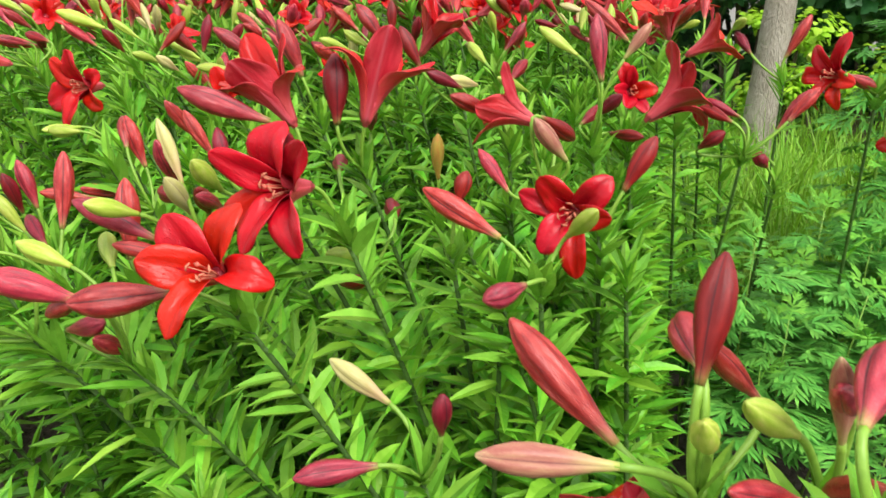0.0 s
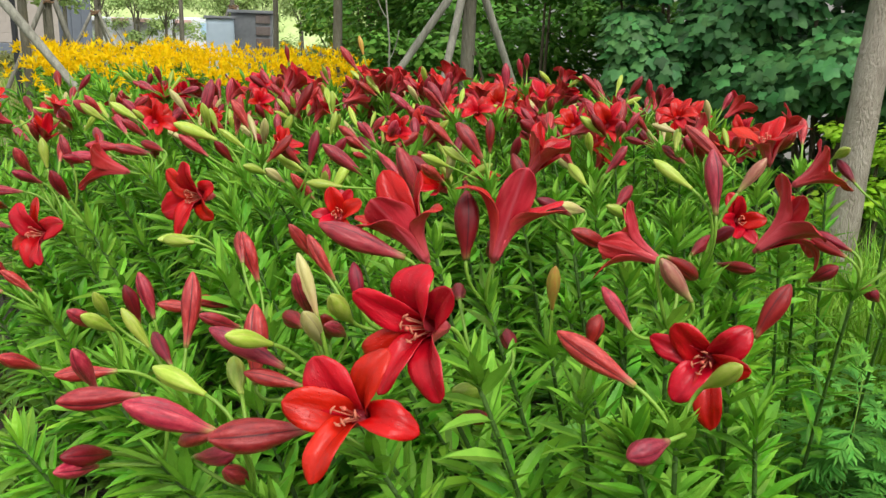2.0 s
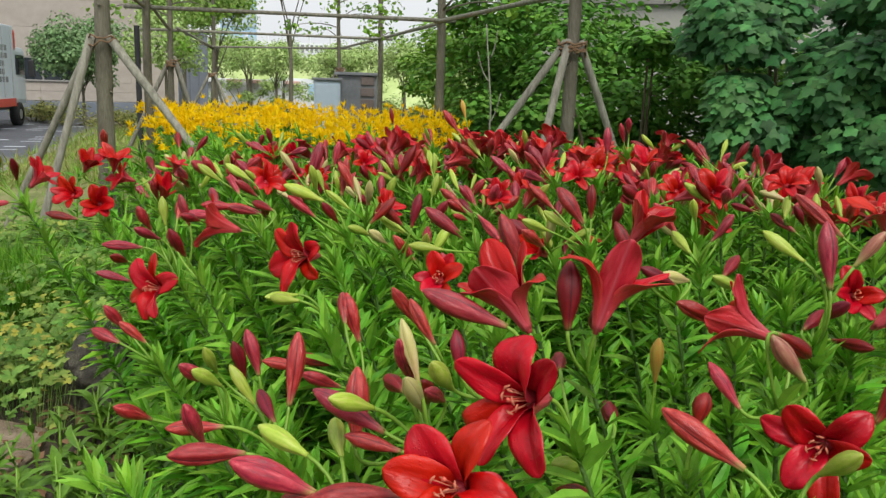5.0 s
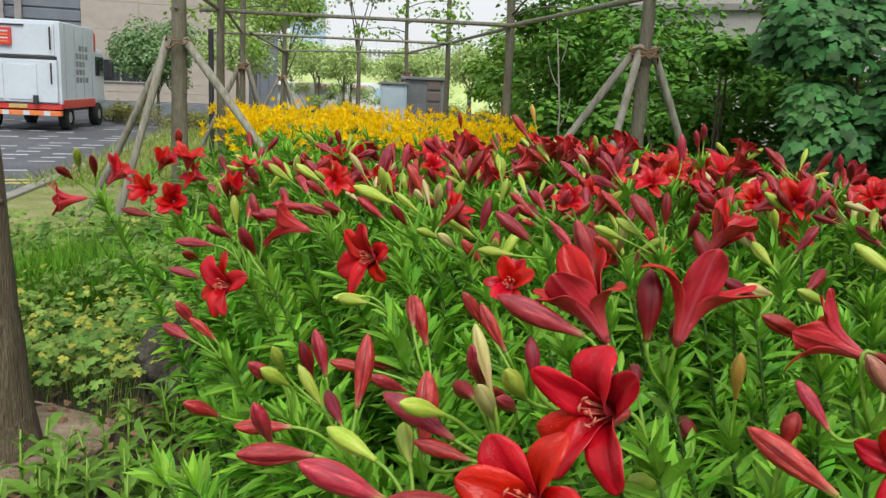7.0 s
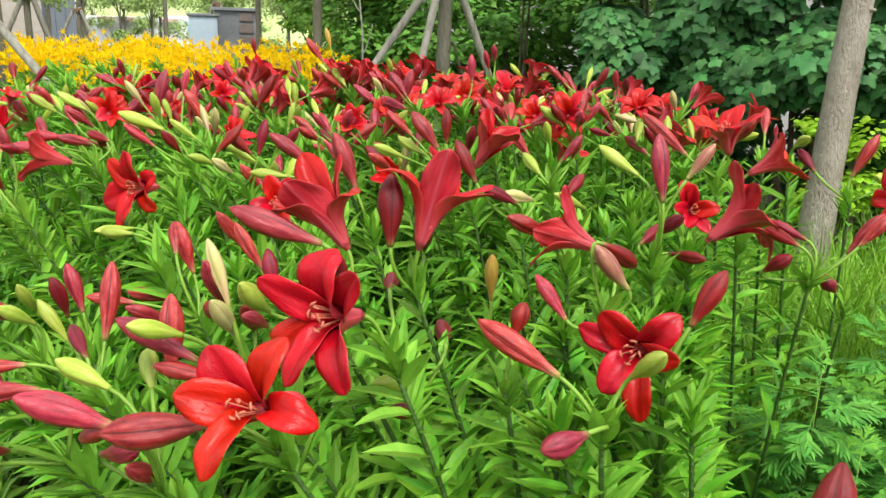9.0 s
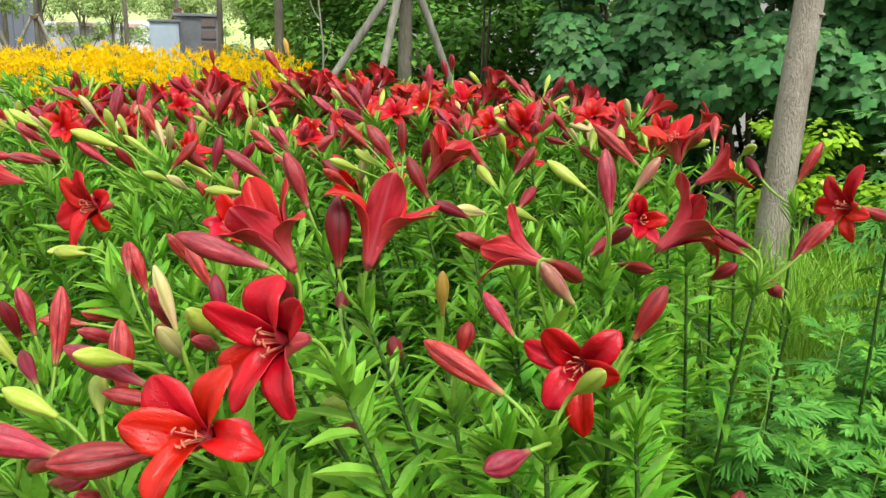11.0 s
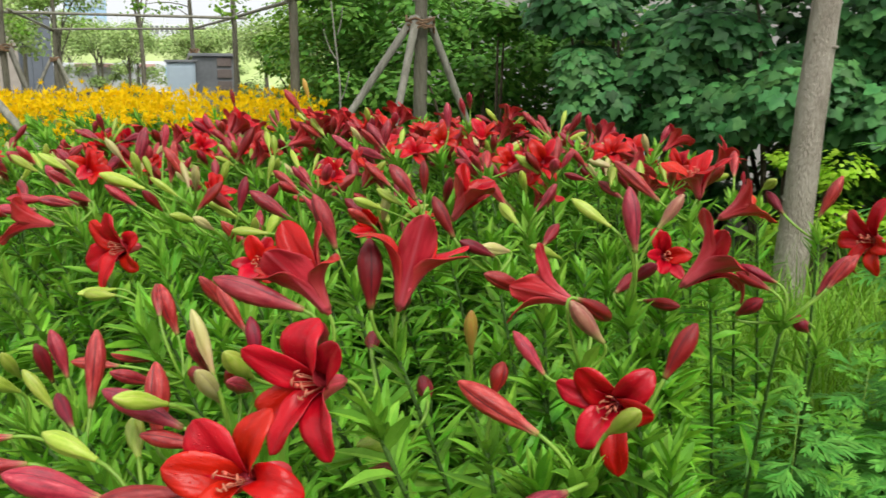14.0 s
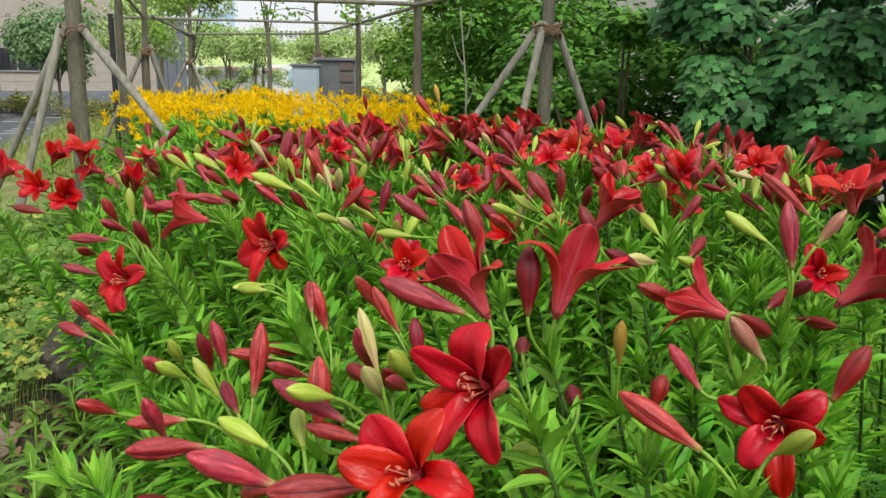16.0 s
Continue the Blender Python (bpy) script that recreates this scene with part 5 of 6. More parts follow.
def pedicel(t, base, along):
    root, a, below = LILIES[t.name]
    b = np.array(base) - root
    d = np.array(along) / (np.linalg.norm(along) + 1e-9)
    start = a * 0.985 + below * 0.015
    reach = max(0.012, np.linalg.norm(b - start) * 0.45)
    v, f = tube(bezier(start, b - d * reach, b + d * 0.003, 8), np.linspace(0.0026, 0.0027, 8), 6)
    put("pedicel", mesh("pedicel", v, f, M_pedicel), t)
    if np.linalg.norm(b - start) > 0.02 and lr.random() < 0.35:
        # a bract where the flower stalk leaves the stem
        v, f = blades([start], [b - start + np.array([0, 0, 0.01])], 0.05, 0.006, 0.1, 0.3)
        put("bract", mesh("bract", v, f, M_leaf, False), t)


def bud(t, kind, base, tip, fat=1.0):
    root = LILIES[t.name][0]
    b, q = np.array(base) - root, np.array(tip) - root
    length = float(np.linalg.norm(q - b))
    w = min(max(length, 0.058), 0.105) * fat
    k = int(lr.integers(3))
    put("bud", BUD_MESH[kind][k], t, axis_pose(b, q, lr.uniform(0, 360)) @ Matrix.Diagonal((w, w, length, 1)))
    pedicel(t, base, q - b)


def facing(base, mouth):
    """A pose at base whose z runs to mouth, x as near to the right as it goes, y up (or away, for an upright flower)."""
    z = (Vector(mouth) - Vector(base)).normalized()
    x = (Vector((0, 1, 0)) if z.z > 0.8 else Vector((0, 0, 1))).cross(z).normalized()
    return Matrix.Translation(base) @ Matrix((x, z.cross(x), z)).transposed().to_4x4()


def bloom(t, base, mouth, size=1.0, roll=0.0, form="wide", stamens=True, shape=None):
    """An open flower; shape: for each petal its azimuth, flare, curl, width and length, the last two as shares."""
    root = LILIES[t.name][0]
    b, q = np.array(base) - root, np.array(mouth) - root
    m = facing(b, q) if shape else axis_pose(b, q, roll)
    size *= 1.15
    fl = put("flower", THROAT, t, m @ Matrix.Diagonal((size, size, size, 1)), "open red trumpet flower")
    for k in range(6):
        if shape:
            az, flare, curl, wide, long_ = shape[k]
            me = petal_mesh(lr, flare, curl, 0.0200 * wide, 0.100 * long_, twist=lr.normal(0, 8), bend=lr.normal(0, 0.03))
            put("petal", me, fl, pose(0, 0, 0.0008 * (k % 2), lr.normal(0, 3), 4 if k % 2 else -3, az))
            continue
        me = PETALS[form][k % 2][int(lr.integers(4))]
        s = lr.uniform(0.92, 1.06)
        put("petal", me, fl, pose(0, 0, 0.0006 * (k % 2), lr.normal(0, 3), lr.normal(0, 4) + (4 if k % 2 else -2), 60 * k + lr.normal(0, 6)) @ Matrix.Diagonal((s, s, s, 1)))
    if stamens:
        for k in range(6):
            put("stamen", STAMEN, fl, pose(0, 0, 0.004, lr.normal(0, 4), lr.normal(0, 4), 60 * k + 30 + lr.normal(0, 12)) @ Matrix.Diagonal((0.85, 0.85, 0.82, 1)))
        put("pistil", PISTIL, fl, pose(0, 0, 0.004) @ Matrix.Diagonal((0.9, 0.9, 0.85, 1)))
    pedicel(t, base, q - b)


t = lily((0.214, 0.244, 0.977), (0.29, 0.344), 84, "red lily with closed buds on a leafy stem", 0.2, 0.062)
bud(t, "pink", (0.204, 0.262, 1.028), (0.247, 0.327, 1.037))
bud(t, "pink", (0.238, 0.276, 0.982), (0.235, 0.338, 0.936))
t = lily((0.168, 0.353, 0.918), (0.228, 0.433), 84, "red lily with closed buds on a leafy stem", 0.2, 0.062)
bud(t, "blush", (0.111, 0.311, 0.971), (0.036, 0.313, 0.975), 0.92)
bud(t, "green", (0.162, 0.326, 0.971), (0.143, 0.286, 1.014), 0.8)
bud(t, "dark", (0.159, 0.346, 1), (0.173, 0.373, 1.068), 1.02)
bud(t, "pink", (0.164, 0.362, 1.002), (0.173, 0.44, 0.997))
bud(t, "pink", (0.131, 0.403, 0.923), (0.063, 0.451, 0.988), 0.95)
bud(t, "pink", (0.213, 0.392, 0.964), (0.165, 0.363, 1.018), 0.75)
t = lily((0.253, 0.366, 0.902), (0.313, 0.446), 84, "red lily with closed buds on a leafy stem", 0.2, 0.062)
bud(t, "pink", (0.224, 0.339, 0.929), (0.166, 0.301, 0.964), 0.8)
bud(t, "green", (0.226, 0.361, 0.959), (0.176, 0.322, 1.004), 0.75)
bud(t, "blush", (0.244, 0.347, 0.962), (0.22, 0.322, 1.031), 0.7)
bud(t, "pink", (0.253, 0.359, 0.973), (0.216, 0.309, 1.02), 0.75)
t = lily((0.167, 0.369, 0.791), (0.227, 0.449), 84, "red lily with open flower on a leafy green stem")
bloom(t, (0.157, 0.388, 0.846), (0.134, 0.434, 0.894), 0.62, 0, "half")
t = lily((-0, 0.599, 0.748), (0.15, 0.679), 84, "red lily with closed buds on a leafy stem")
bud(t, "dark", (0.018, 0.56, 0.823), (0.019, 0.553, 0.868), 1.2)
bud(t, "pink", (-0.039, 0.58, 0.776), (-0.114, 0.565, 0.771))
bud(t, "cream", (-0.033, 0.654, 0.796), (-0.093, 0.67, 0.836))
t = lily((-0.207, 0.764, 0.837), (0.194, 0.844), 84, "red lily with an open flower and buds on a leafy stem")
bloom(t, (-0.204, 0.738, 0.89), (-0.224, 0.682, 0.927), 0.90,
      shape=[(126, 46, 30, 1.15, 1.0), (66, 50, 62, 0.85, 1.08), (180, 46, 25, 1.1, 1.0), (-8, 70, 72, 0.85, 1.06), (264, 62, 52, 0.85, 1.12), (18, 100, 80, 0.6, 0.7)])
bud(t, "pink", (-0.271, 0.755, 0.868), (-0.369, 0.718, 0.868), 1.15)
t = lily((0.128, 0.816, 0.854), (0.188, 0.896), 84, "red lily with closed buds on a leafy stem")
bud(t, "pink", (0.103, 0.741, 0.888), (0.058, 0.711, 0.882), 1.5)
bud(t, "pink", (0.081, 0.835, 0.905), (-0.008, 0.86, 0.955), 0.95)
bud(t, "green", (0.158, 0.843, 0.905), (0.18, 0.788, 0.955))
t = lily((-0.355, 0.818, 0.742), (0.122, 0.898), 84, "red lily with closed buds on a leafy stem")
bud(t, "pink", (-0.374, 0.763, 0.85), (-0.434, 0.799, 0.815))
bud(t, "pink", (-0.38, 0.774, 0.845), (-0.472, 0.748, 0.886), 1.05)
bud(t, "green", (-0.411, 0.829, 0.863), (-0.483, 0.851, 0.884))
bud(t, "pink", (-0.427, 0.828, 0.782), (-0.365, 0.791, 0.811))
bud(t, "green", (-0.384, 0.876, 0.843), (-0.416, 0.945, 0.863))
bud(t, "pink", (-0.361, 0.839, 0.747), (-0.375, 0.78, 0.796))
t = lily((-0.467, 0.825, 0.77), (0.003, 0.905), 84, "red lily with closed buds on a leafy stem")
bud(t, "pink", (-0.528, 0.79, 0.783), (-0.539, 0.719, 0.814))
bud(t, "dark", (-0.517, 0.8, 0.795), (-0.537, 0.731, 0.826))
bud(t, "pink", (-0.484, 0.817, 0.862), (-0.562, 0.774, 0.869))
t = lily((-0.107, 0.855, 0.916), (0.173, 0.935), 84, "red lily with open flower on a leafy green stem")
bloom(t, (-0.133, 0.835, 0.962), (-0.173, 0.780, 0.975), 0.97,
      shape=[(82, 64, 95, 1.15, 1.12), (48, 56, 25, 0.8, 1.0), (152, 44, 20, 0.85, 1.08), (220, 56, 80, 1.15, 1.1), (264, 56, 35, 0.8, 1.08), (312, 58, 40, 1.0, 1.08)])
t = lily((-0.279, 0.899, 0.85), (0.203, 0.979), 84, "red lily with closed buds on a leafy stem")
bud(t, "green", (-0.343, 0.873, 0.913), (-0.379, 0.812, 0.945))
bud(t, "pink", (-0.333, 0.888, 0.877), (-0.421, 0.875, 0.928))
bud(t, "pink", (-0.31, 0.886, 0.855), (-0.379, 0.871, 0.875))
bud(t, "cream", (-0.287, 0.894, 0.908), (-0.297, 0.843, 0.967))
bud(t, "pink", (-0.305, 0.914, 0.935), (-0.315, 0.876, 1.002))
bud(t, "cream", (-0.288, 0.874, 0.95), (-0.315, 0.889, 1.024), 0.85)
t = lily((0.026, 0.872, 0.867), (0.145, 0.952), 84, "red lily with closed buds on a leafy stem")
bud(t, "dark", (0.033, 0.881, 0.93), (0.043, 0.893, 0.967), 1.2)
t = lily((-0.185, 0.925, 0.919), (0.189, 1.005), 84, "red lily with an open flower and buds on a leafy stem")
bud(t, "dark", (-0.239, 0.89, 0.96), (-0.251, 0.903, 1.012), 1.2)
bud(t, "green", (-0.254, 0.912, 0.933), (-0.269, 0.856, 0.984))
bud(t, "dark", (-0.182, 0.936, 0.956), (-0.164, 0.884, 1.011))
bud(t, "pink", (-0.191, 0.916, 1.017), (-0.293, 0.903, 1.057), 1.05)
bloom(t, (-0.167, 0.939, 1.009), (-0.206, 0.945, 1.067), 1.0,
      shape=[(262, 20, 22, 1.2, 0.92), (325, 52, 70, 0.8, 0.8), (205, 34, 40, 1.1, 0.88), (148, 28, 25, 0.8, 0.95), (88, 16, 15, 1.0, 1.1), (35, 22, 20, 0.8, 0.95)])
t = lily((-0.51, 0.982, 0.776), (-0.04, 1.062), 84, "red lily with closed buds on a leafy stem")
bud(t, "pink", (-0.581, 0.9, 0.826), (-0.588, 0.864, 0.895))
bud(t, "pink", (-0.572, 0.94, 0.835), (-0.638, 0.903, 0.84))
bud(t, "dark", (-0.519, 0.989, 0.826), (-0.567, 1.046, 0.85))
bud(t, "pink", (-0.514, 1.03, 0.836), (-0.513, 1.066, 0.938))
bud(t, "green", (-0.577, 1.053, 0.822), (-0.617, 1.054, 0.881))
t = lily((0.215, 0.946, 0.87), (0.275, 1.026), 84, "red lily with an open flower and buds on a leafy stem")
bloom(t, (0.187, 0.918, 0.914), (0.152, 0.858, 0.924), 0.82,
      shape=[(128, 52, 25, 1.1, 0.95), (48, 58, 75, 1.0, 1.1), (10, 54, 40, 0.85, 0.98), (166, 60, 45, 0.8, 1.02), (243, 50, 50, 1.05, 0.98), (287, 64, 40, 0.95, 1.15)])
bud(t, "dark", (0.242, 0.952, 0.928), (0.279, 0.962, 0.996), 1.2)
t = lily((-0.301, 0.988, 0.818), (0.18, 1.068), 84, "red lily with closed buds on a leafy stem")
bud(t, "pink", (-0.384, 0.931, 0.832), (-0.392, 0.966, 0.93))
bud(t, "dark", (-0.329, 0.969, 0.9), (-0.371, 1.034, 0.892))
bud(t, "pink", (-0.28, 1, 0.88), (-0.292, 0.933, 0.918))
bud(t, "dark", (-0.31, 1.039, 0.86), (-0.305, 0.982, 0.912))
t = lily((-0.091, 1.005, 0.777), (0.169, 1.085), 84, "red lily with closed buds on a leafy stem")
bud(t, "green", (-0.086, 0.948, 0.833), (-0.126, 0.887, 0.861))
bud(t, "dark", (-0.124, 0.98, 0.782), (-0.08, 0.923, 0.811))
bud(t, "dark", (-0.052, 1.047, 0.853), (-0.065, 1.123, 0.856))
bud(t, "dark", (-0.13, 1.058, 0.92), (-0.137, 1.135, 0.916))
t = lily((-0.093, 1.014, 0.933), (0.17, 1.094), 84, "red lily with an open flower and buds on a leafy stem")
bud(t, "dark", (-0.121, 0.984, 0.999), (-0.124, 1.002, 1.086), 1.18)
bloom(t, (-0.085, 0.987, 1.001), (-0.066, 0.990, 1.068), 1.0,
      shape=[(272, 15, 12, 1.0, 1.15), (196, 34, 85, 0.75, 1.12), (328, 48, 26, 0.9, 1.08), (28, 38, 20, 0.7, 1.05), (90, 26, 40, 1.0, 1.0), (150, 36, 60, 0.7, 1.0)])
bud(t, "dark", (-0.085, 1.06, 0.978), (-0.086, 0.995, 1.022))
t = lily((0.154, 1.044, 0.9), (0.214, 1.124), 84, "red lily with an open flower and buds on a leafy stem")
bud(t, "pink", (0.102, 1.015, 0.905), (0.061, 1.035, 0.958))
bud(t, "blush", (0.18, 1.033, 0.944), (0.132, 1.021, 1.004))
bud(t, "dark", (0.143, 1.049, 1), (0.197, 1.089, 0.96))
bloom(t, (0.148, 1.094, 0.98), (0.086, 1.112, 1.006), 0.84,
      shape=[(350, 26, 20, 1.15, 1.0), (62, 46, 15, 0.7, 1.1), (120, 30, 25, 1.0, 1.0), (180, 34, 40, 0.75, 1.0), (240, 34, 35, 1.0, 1.0), (295, 40, 45, 0.8, 1.1)])
t = lily((-0.669, 1.138, 0.749), (-0.199, 1.218), 84, "red lily with closed buds on a leafy stem")
bud(t, "pink", (-0.759, 1.072, 0.771), (-0.783, 1.01, 0.813))
bud(t, "pink", (-0.693, 1.14, 0.816), (-0.714, 1.081, 0.862))
bud(t, "green", (-0.67, 1.131, 0.815), (-0.687, 1.07, 0.86))
t = lily((-0.309, 1.163, 0.863), (0.172, 1.243), 84, "red lily with closed buds on a leafy stem")
bud(t, "pink", (-0.32, 1.126, 0.917), (-0.362, 1.133, 0.984))
bud(t, "pink", (-0.364, 1.19, 0.929), (-0.397, 1.159, 0.992))
t = lily((0.111, 1.153, 0.933), (0.171, 1.233), 84, "red lily with closed buds on a leafy stem")
bud(t, "pink", (0.086, 1.143, 0.981), (0.022, 1.114, 1.015))
t = lily((0.006, 1.176, 0.813), (0.149, 1.256), 84, "red lily with closed buds on a leafy stem")
bud(t, "amber", (0.006, 1.168, 0.877), (0.005, 1.146, 0.952))
t = lily((0.781, 1.209, 0.893), (1.00, 1.52), 16, "red lily with an open flower and buds on a leafy stem")
bud(t, "green", (0.729, 1.192, 0.938), (0.724, 1.269, 0.936))
bloom(t, (0.808, 1.24, 0.926), (0.754, 1.202, 0.947), 1, 10, "wide")
t = lily((-0.476, 1.278, 0.782), (-0.21, 1.298), 84, "red lily with closed buds on a leafy stem")
bud(t, "pink", (-0.497, 1.215, 0.8), (-0.548, 1.168, 0.835))
bud(t, "pink", (-0.516, 1.298, 0.884), (-0.541, 1.359, 0.925))
bud(t, "pink", (-0.497, 1.323, 0.845), (-0.527, 1.336, 0.931))
bud(t, "pink", (-0.582, 1.277, 0.804), (-0.651, 1.251, 0.819))
t = lily((-0.653, 1.248, 0.73), (-0.183, 1.268), 84, "red lily with closed buds on a leafy stem")
bud(t, "green", (-0.729, 1.237, 0.795), (-0.727, 1.188, 0.855))
bud(t, "dark", (-0.68, 1.244, 0.785), (-0.692, 1.223, 0.859))
bud(t, "pink", (-0.653, 1.241, 0.795), (-0.681, 1.254, 0.873))
t = lily((-0.19, 1.272, 0.948), (0.018, 1.292), 84, "red lily with closed buds on a leafy stem")
bud(t, "pink", (-0.213, 1.274, 1.011), (-0.249, 1.283, 1.098))
t = lily((0.269, 1.363, 0.894), (0.372, 1.383), 84, "red lily with closed buds on a leafy stem")
bud(t, "pink", (0.268, 1.306, 1.006), (0.255, 1.324, 1.111), 1.1)
bud(t, "green", (0.229, 1.321, 1.045), (0.165, 1.337, 1.088))
bud(t, "blush", (0.311, 1.353, 1.036), (0.35, 1.352, 1.096))
bud(t, "dark", (0.248, 1.365, 0.921), (0.295, 1.422, 0.945))
bud(t, "dark", (0.287, 1.419, 0.927), (0.315, 1.364, 0.974))
bud(t, "dark", (0.306, 1.403, 0.899), (0.354, 1.342, 0.907))
t = lily((-0.503, 1.397, 0.733), (-0.23, 1.417), 84, "red lily with closed buds on a leafy stem")
bud(t, "pink", (-0.561, 1.388, 0.774), (-0.635, 1.364, 0.792))
t = lily((0.048, 1.427, 0.934), (0.206, 1.447), 76, "red lily with closed buds on a leafy stem")
bud(t, "dark", (-0.028, 1.389, 1.009), (-0.065, 1.399, 1.079), 1.2)
bud(t, "dark", (0.043, 1.402, 0.974), (-0.018, 1.367, 1.008))
bud(t, "cream", (0.071, 1.459, 0.971), (0.018, 1.406, 0.99))
t = lily((0.564, 1.443, 0.852), (0.56, 1.62), 40, "red lily with closed buds on a leafy stem")
bud(t, "dark", (0.522, 1.401, 0.923), (0.482, 1.467, 0.937))
bud(t, "dark", (0.481, 1.442, 0.865), (0.514, 1.408, 0.904), 1.5)
bud(t, "dark", (0.557, 1.467, 0.919), (0.496, 1.493, 0.946))
bud(t, "pink", (0.635, 1.438, 0.918), (0.681, 1.435, 0.981))
bud(t, "pink", (0.636, 1.483, 0.893), (0.686, 1.477, 0.97))
t = lily((-0.344, 1.434, 0.89), (-0.105, 1.454), 76, "red lily with an open flower and buds on a leafy stem")
bloom(t, (-0.368, 1.411, 0.94), (-0.367, 1.352, 0.978), 0.7, 0, "half")
bud(t, "pink", (-0.372, 1.458, 0.94), (-0.392, 1.524, 0.976))
t = lily((0.153, 1.467, 0.921), (0.284, 1.487), 92, "red lily with closed buds on a leafy stem")
bud(t, "green", (0.162, 1.446, 0.963), (0.104, 1.404, 0.994))
bud(t, "dark", (0.134, 1.496, 0.973), (0.168, 1.559, 1.004))
t = lily((0.82, 1.506, 0.959), (0.97, 1.80), 18, "red lily with an open flower and buds on a leafy stem")
bud(t, "dark", (0.84, 1.454, 1.054), (0.826, 1.421, 1.124))
bud(t, "green", (0.889, 1.488, 0.982), (0.866, 1.424, 1.02), 0.9)
bud(t, "pink", (0.75, 1.488, 0.996), (0.819, 1.512, 0.97))
bloom(t, (0.786, 1.554, 0.976), (0.723, 1.530, 0.990), 0.95,
      shape=[(0, 62, 60, 0.8, 1.0), (75, 66, 40, 0.7, 1.1), (130, 58, 60, 0.8, 1.0), (190, 62, 70, 0.8, 1.0), (255, 76, 90, 0.7, 1.1), (310, 58, 50, 0.8, 1.0)])
t = lily((-0.626, 1.506, 0.833), (-0.322, 1.526), 76, "lily with tight green buds on a leafy stem")
bud(t, "green", (-0.662, 1.46, 0.873), (-0.736, 1.485, 0.869))
bud(t, "green", (-0.696, 1.537, 0.864), (-0.741, 1.473, 0.871))
t = lily((0.369, 1.502, 0.876), (0.449, 1.522), 92, "red lily with open flower on a leafy green stem")
bloom(t, (0.387, 1.467, 0.911), (0.462, 1.470, 0.970), 1.2,
      shape=[(10, 30, 25, 1.15, 1.0), (88, 40, 30, 1.0, 1.1), (140, 36, 45, 0.8, 1.05), (195, 40, 50, 1.0, 1.05), (258, 64, 85, 0.75, 1.1), (310, 52, 66, 1.1, 1.15)])
bloom(t, (0.360, 1.535, 0.947), (0.366, 1.470, 0.968), 0.68, 10, "half")
t = lily((-1.012, 1.511, 0.693), (-0.611, 1.531), 130, "red lily with closed buds on a leafy stem")
bud(t, "pink", (-1.076, 1.488, 0.739), (-1.151, 1.5, 0.76), 1.2)
bud(t, "pink", (-1.091, 1.534, 0.754), (-1.114, 1.493, 0.817))
bud(t, "pink", (-1.017, 1.492, 0.743), (-1.069, 1.476, 0.79))
t = lily((-0.919, 1.545, 0.875), (-0.542, 1.565), 130, "red lily with closed buds on a leafy stem")
bud(t, "dark", (-0.93, 1.507, 0.935), (-0.941, 1.465, 0.999))
bud(t, "dark", (-0.99, 1.585, 0.925), (-1.037, 1.635, 0.963))
t = lily((0.681, 1.56, 0.759), (0.74, 1.82), 16, "red lily with closed buds on a leafy stem")
bud(t, "dark", (0.646, 1.529, 0.808), (0.616, 1.516, 0.839), 1.5)
bud(t, "dark", (0.667, 1.578, 0.81), (0.62, 1.567, 0.828), 1.4)
t = lily((-0.043, 1.556, 0.951), (0.135, 1.576), 76, "red lily with open flower on a leafy green stem")
bloom(t, (-0.033, 1.549, 1.012), (-0.003, 1.534, 1.073), 1, 0, "cup")
t = lily((-1.039, 1.676, 0.823), (-0.632, 1.696), 130, "red lily with an open flower and buds on a leafy stem")
bud(t, "pink", (-1.11, 1.59, 0.849), (-1.172, 1.556, 0.872))
bloom(t, (-1.038, 1.626, 0.828), (-1.055, 1.56, 0.843), 1, 20, "wide")
bud(t, "pink", (-1.118, 1.66, 0.912), (-1.193, 1.615, 0.922))
bud(t, "pink", (-1.099, 1.703, 0.925), (-1.125, 1.638, 0.96))
bud(t, "pink", (-1.117, 1.696, 0.948), (-1.122, 1.649, 1.009))
bud(t, "pink", (-1.01, 1.677, 0.967), (-1.032, 1.676, 1.039))
t = lily((-0.341, 1.652, 0.958), (-0.102, 1.672), 76, "red lily with closed buds on a leafy stem")
bud(t, "green", (-0.402, 1.593, 0.969), (-0.472, 1.577, 0.977))
bud(t, "pink", (-0.341, 1.637, 1.039), (-0.288, 1.599, 0.995))
bud(t, "pink", (-0.378, 1.703, 0.975), (-0.465, 1.693, 1.039))
t = lily((0.477, 1.631, 0.952), (0.557, 1.651), 92, "red lily with open flower on a leafy green stem")
bloom(t, (0.489, 1.615, 1.01), (0.545, 1.605, 1.045), 0.95, 10, "half")
t = lily((-0.177, 1.675, 0.927), (0.029, 1.695), 76, "red lily with closed buds on a leafy stem")
bud(t, "pink", (-0.203, 1.655, 0.978), (-0.244, 1.602, 1.019))
t = lily((-0.668, 1.701, 0.88), (-0.353, 1.721), 76, "red lily with open flower on a leafy green stem")
bloom(t, (-0.700, 1.675, 0.92), (-0.738, 1.618, 0.928), 1.0,
      shape=[(92, 52, 40, 1.3, 1.05), (30, 60, 50, 0.9, 0.85), (150, 50, 45, 1.0, 1.05), (208, 54, 40, 1.35, 1.1), (266, 60, 35, 1.1, 1.15), (325, 66, 60, 0.9, 0.9)])
t = lily((0.124, 1.782, 0.932), (0.263, 1.802), 76, "red lily with closed buds on a leafy stem")
bud(t, "green", (0.096, 1.707, 0.975), (0.061, 1.768, 1.009))
bud(t, "pink", (0.138, 1.734, 0.997), (0.179, 1.738, 1.057))
bud(t, "pink", (0.077, 1.839, 0.991), (0.023, 1.85, 1.057))
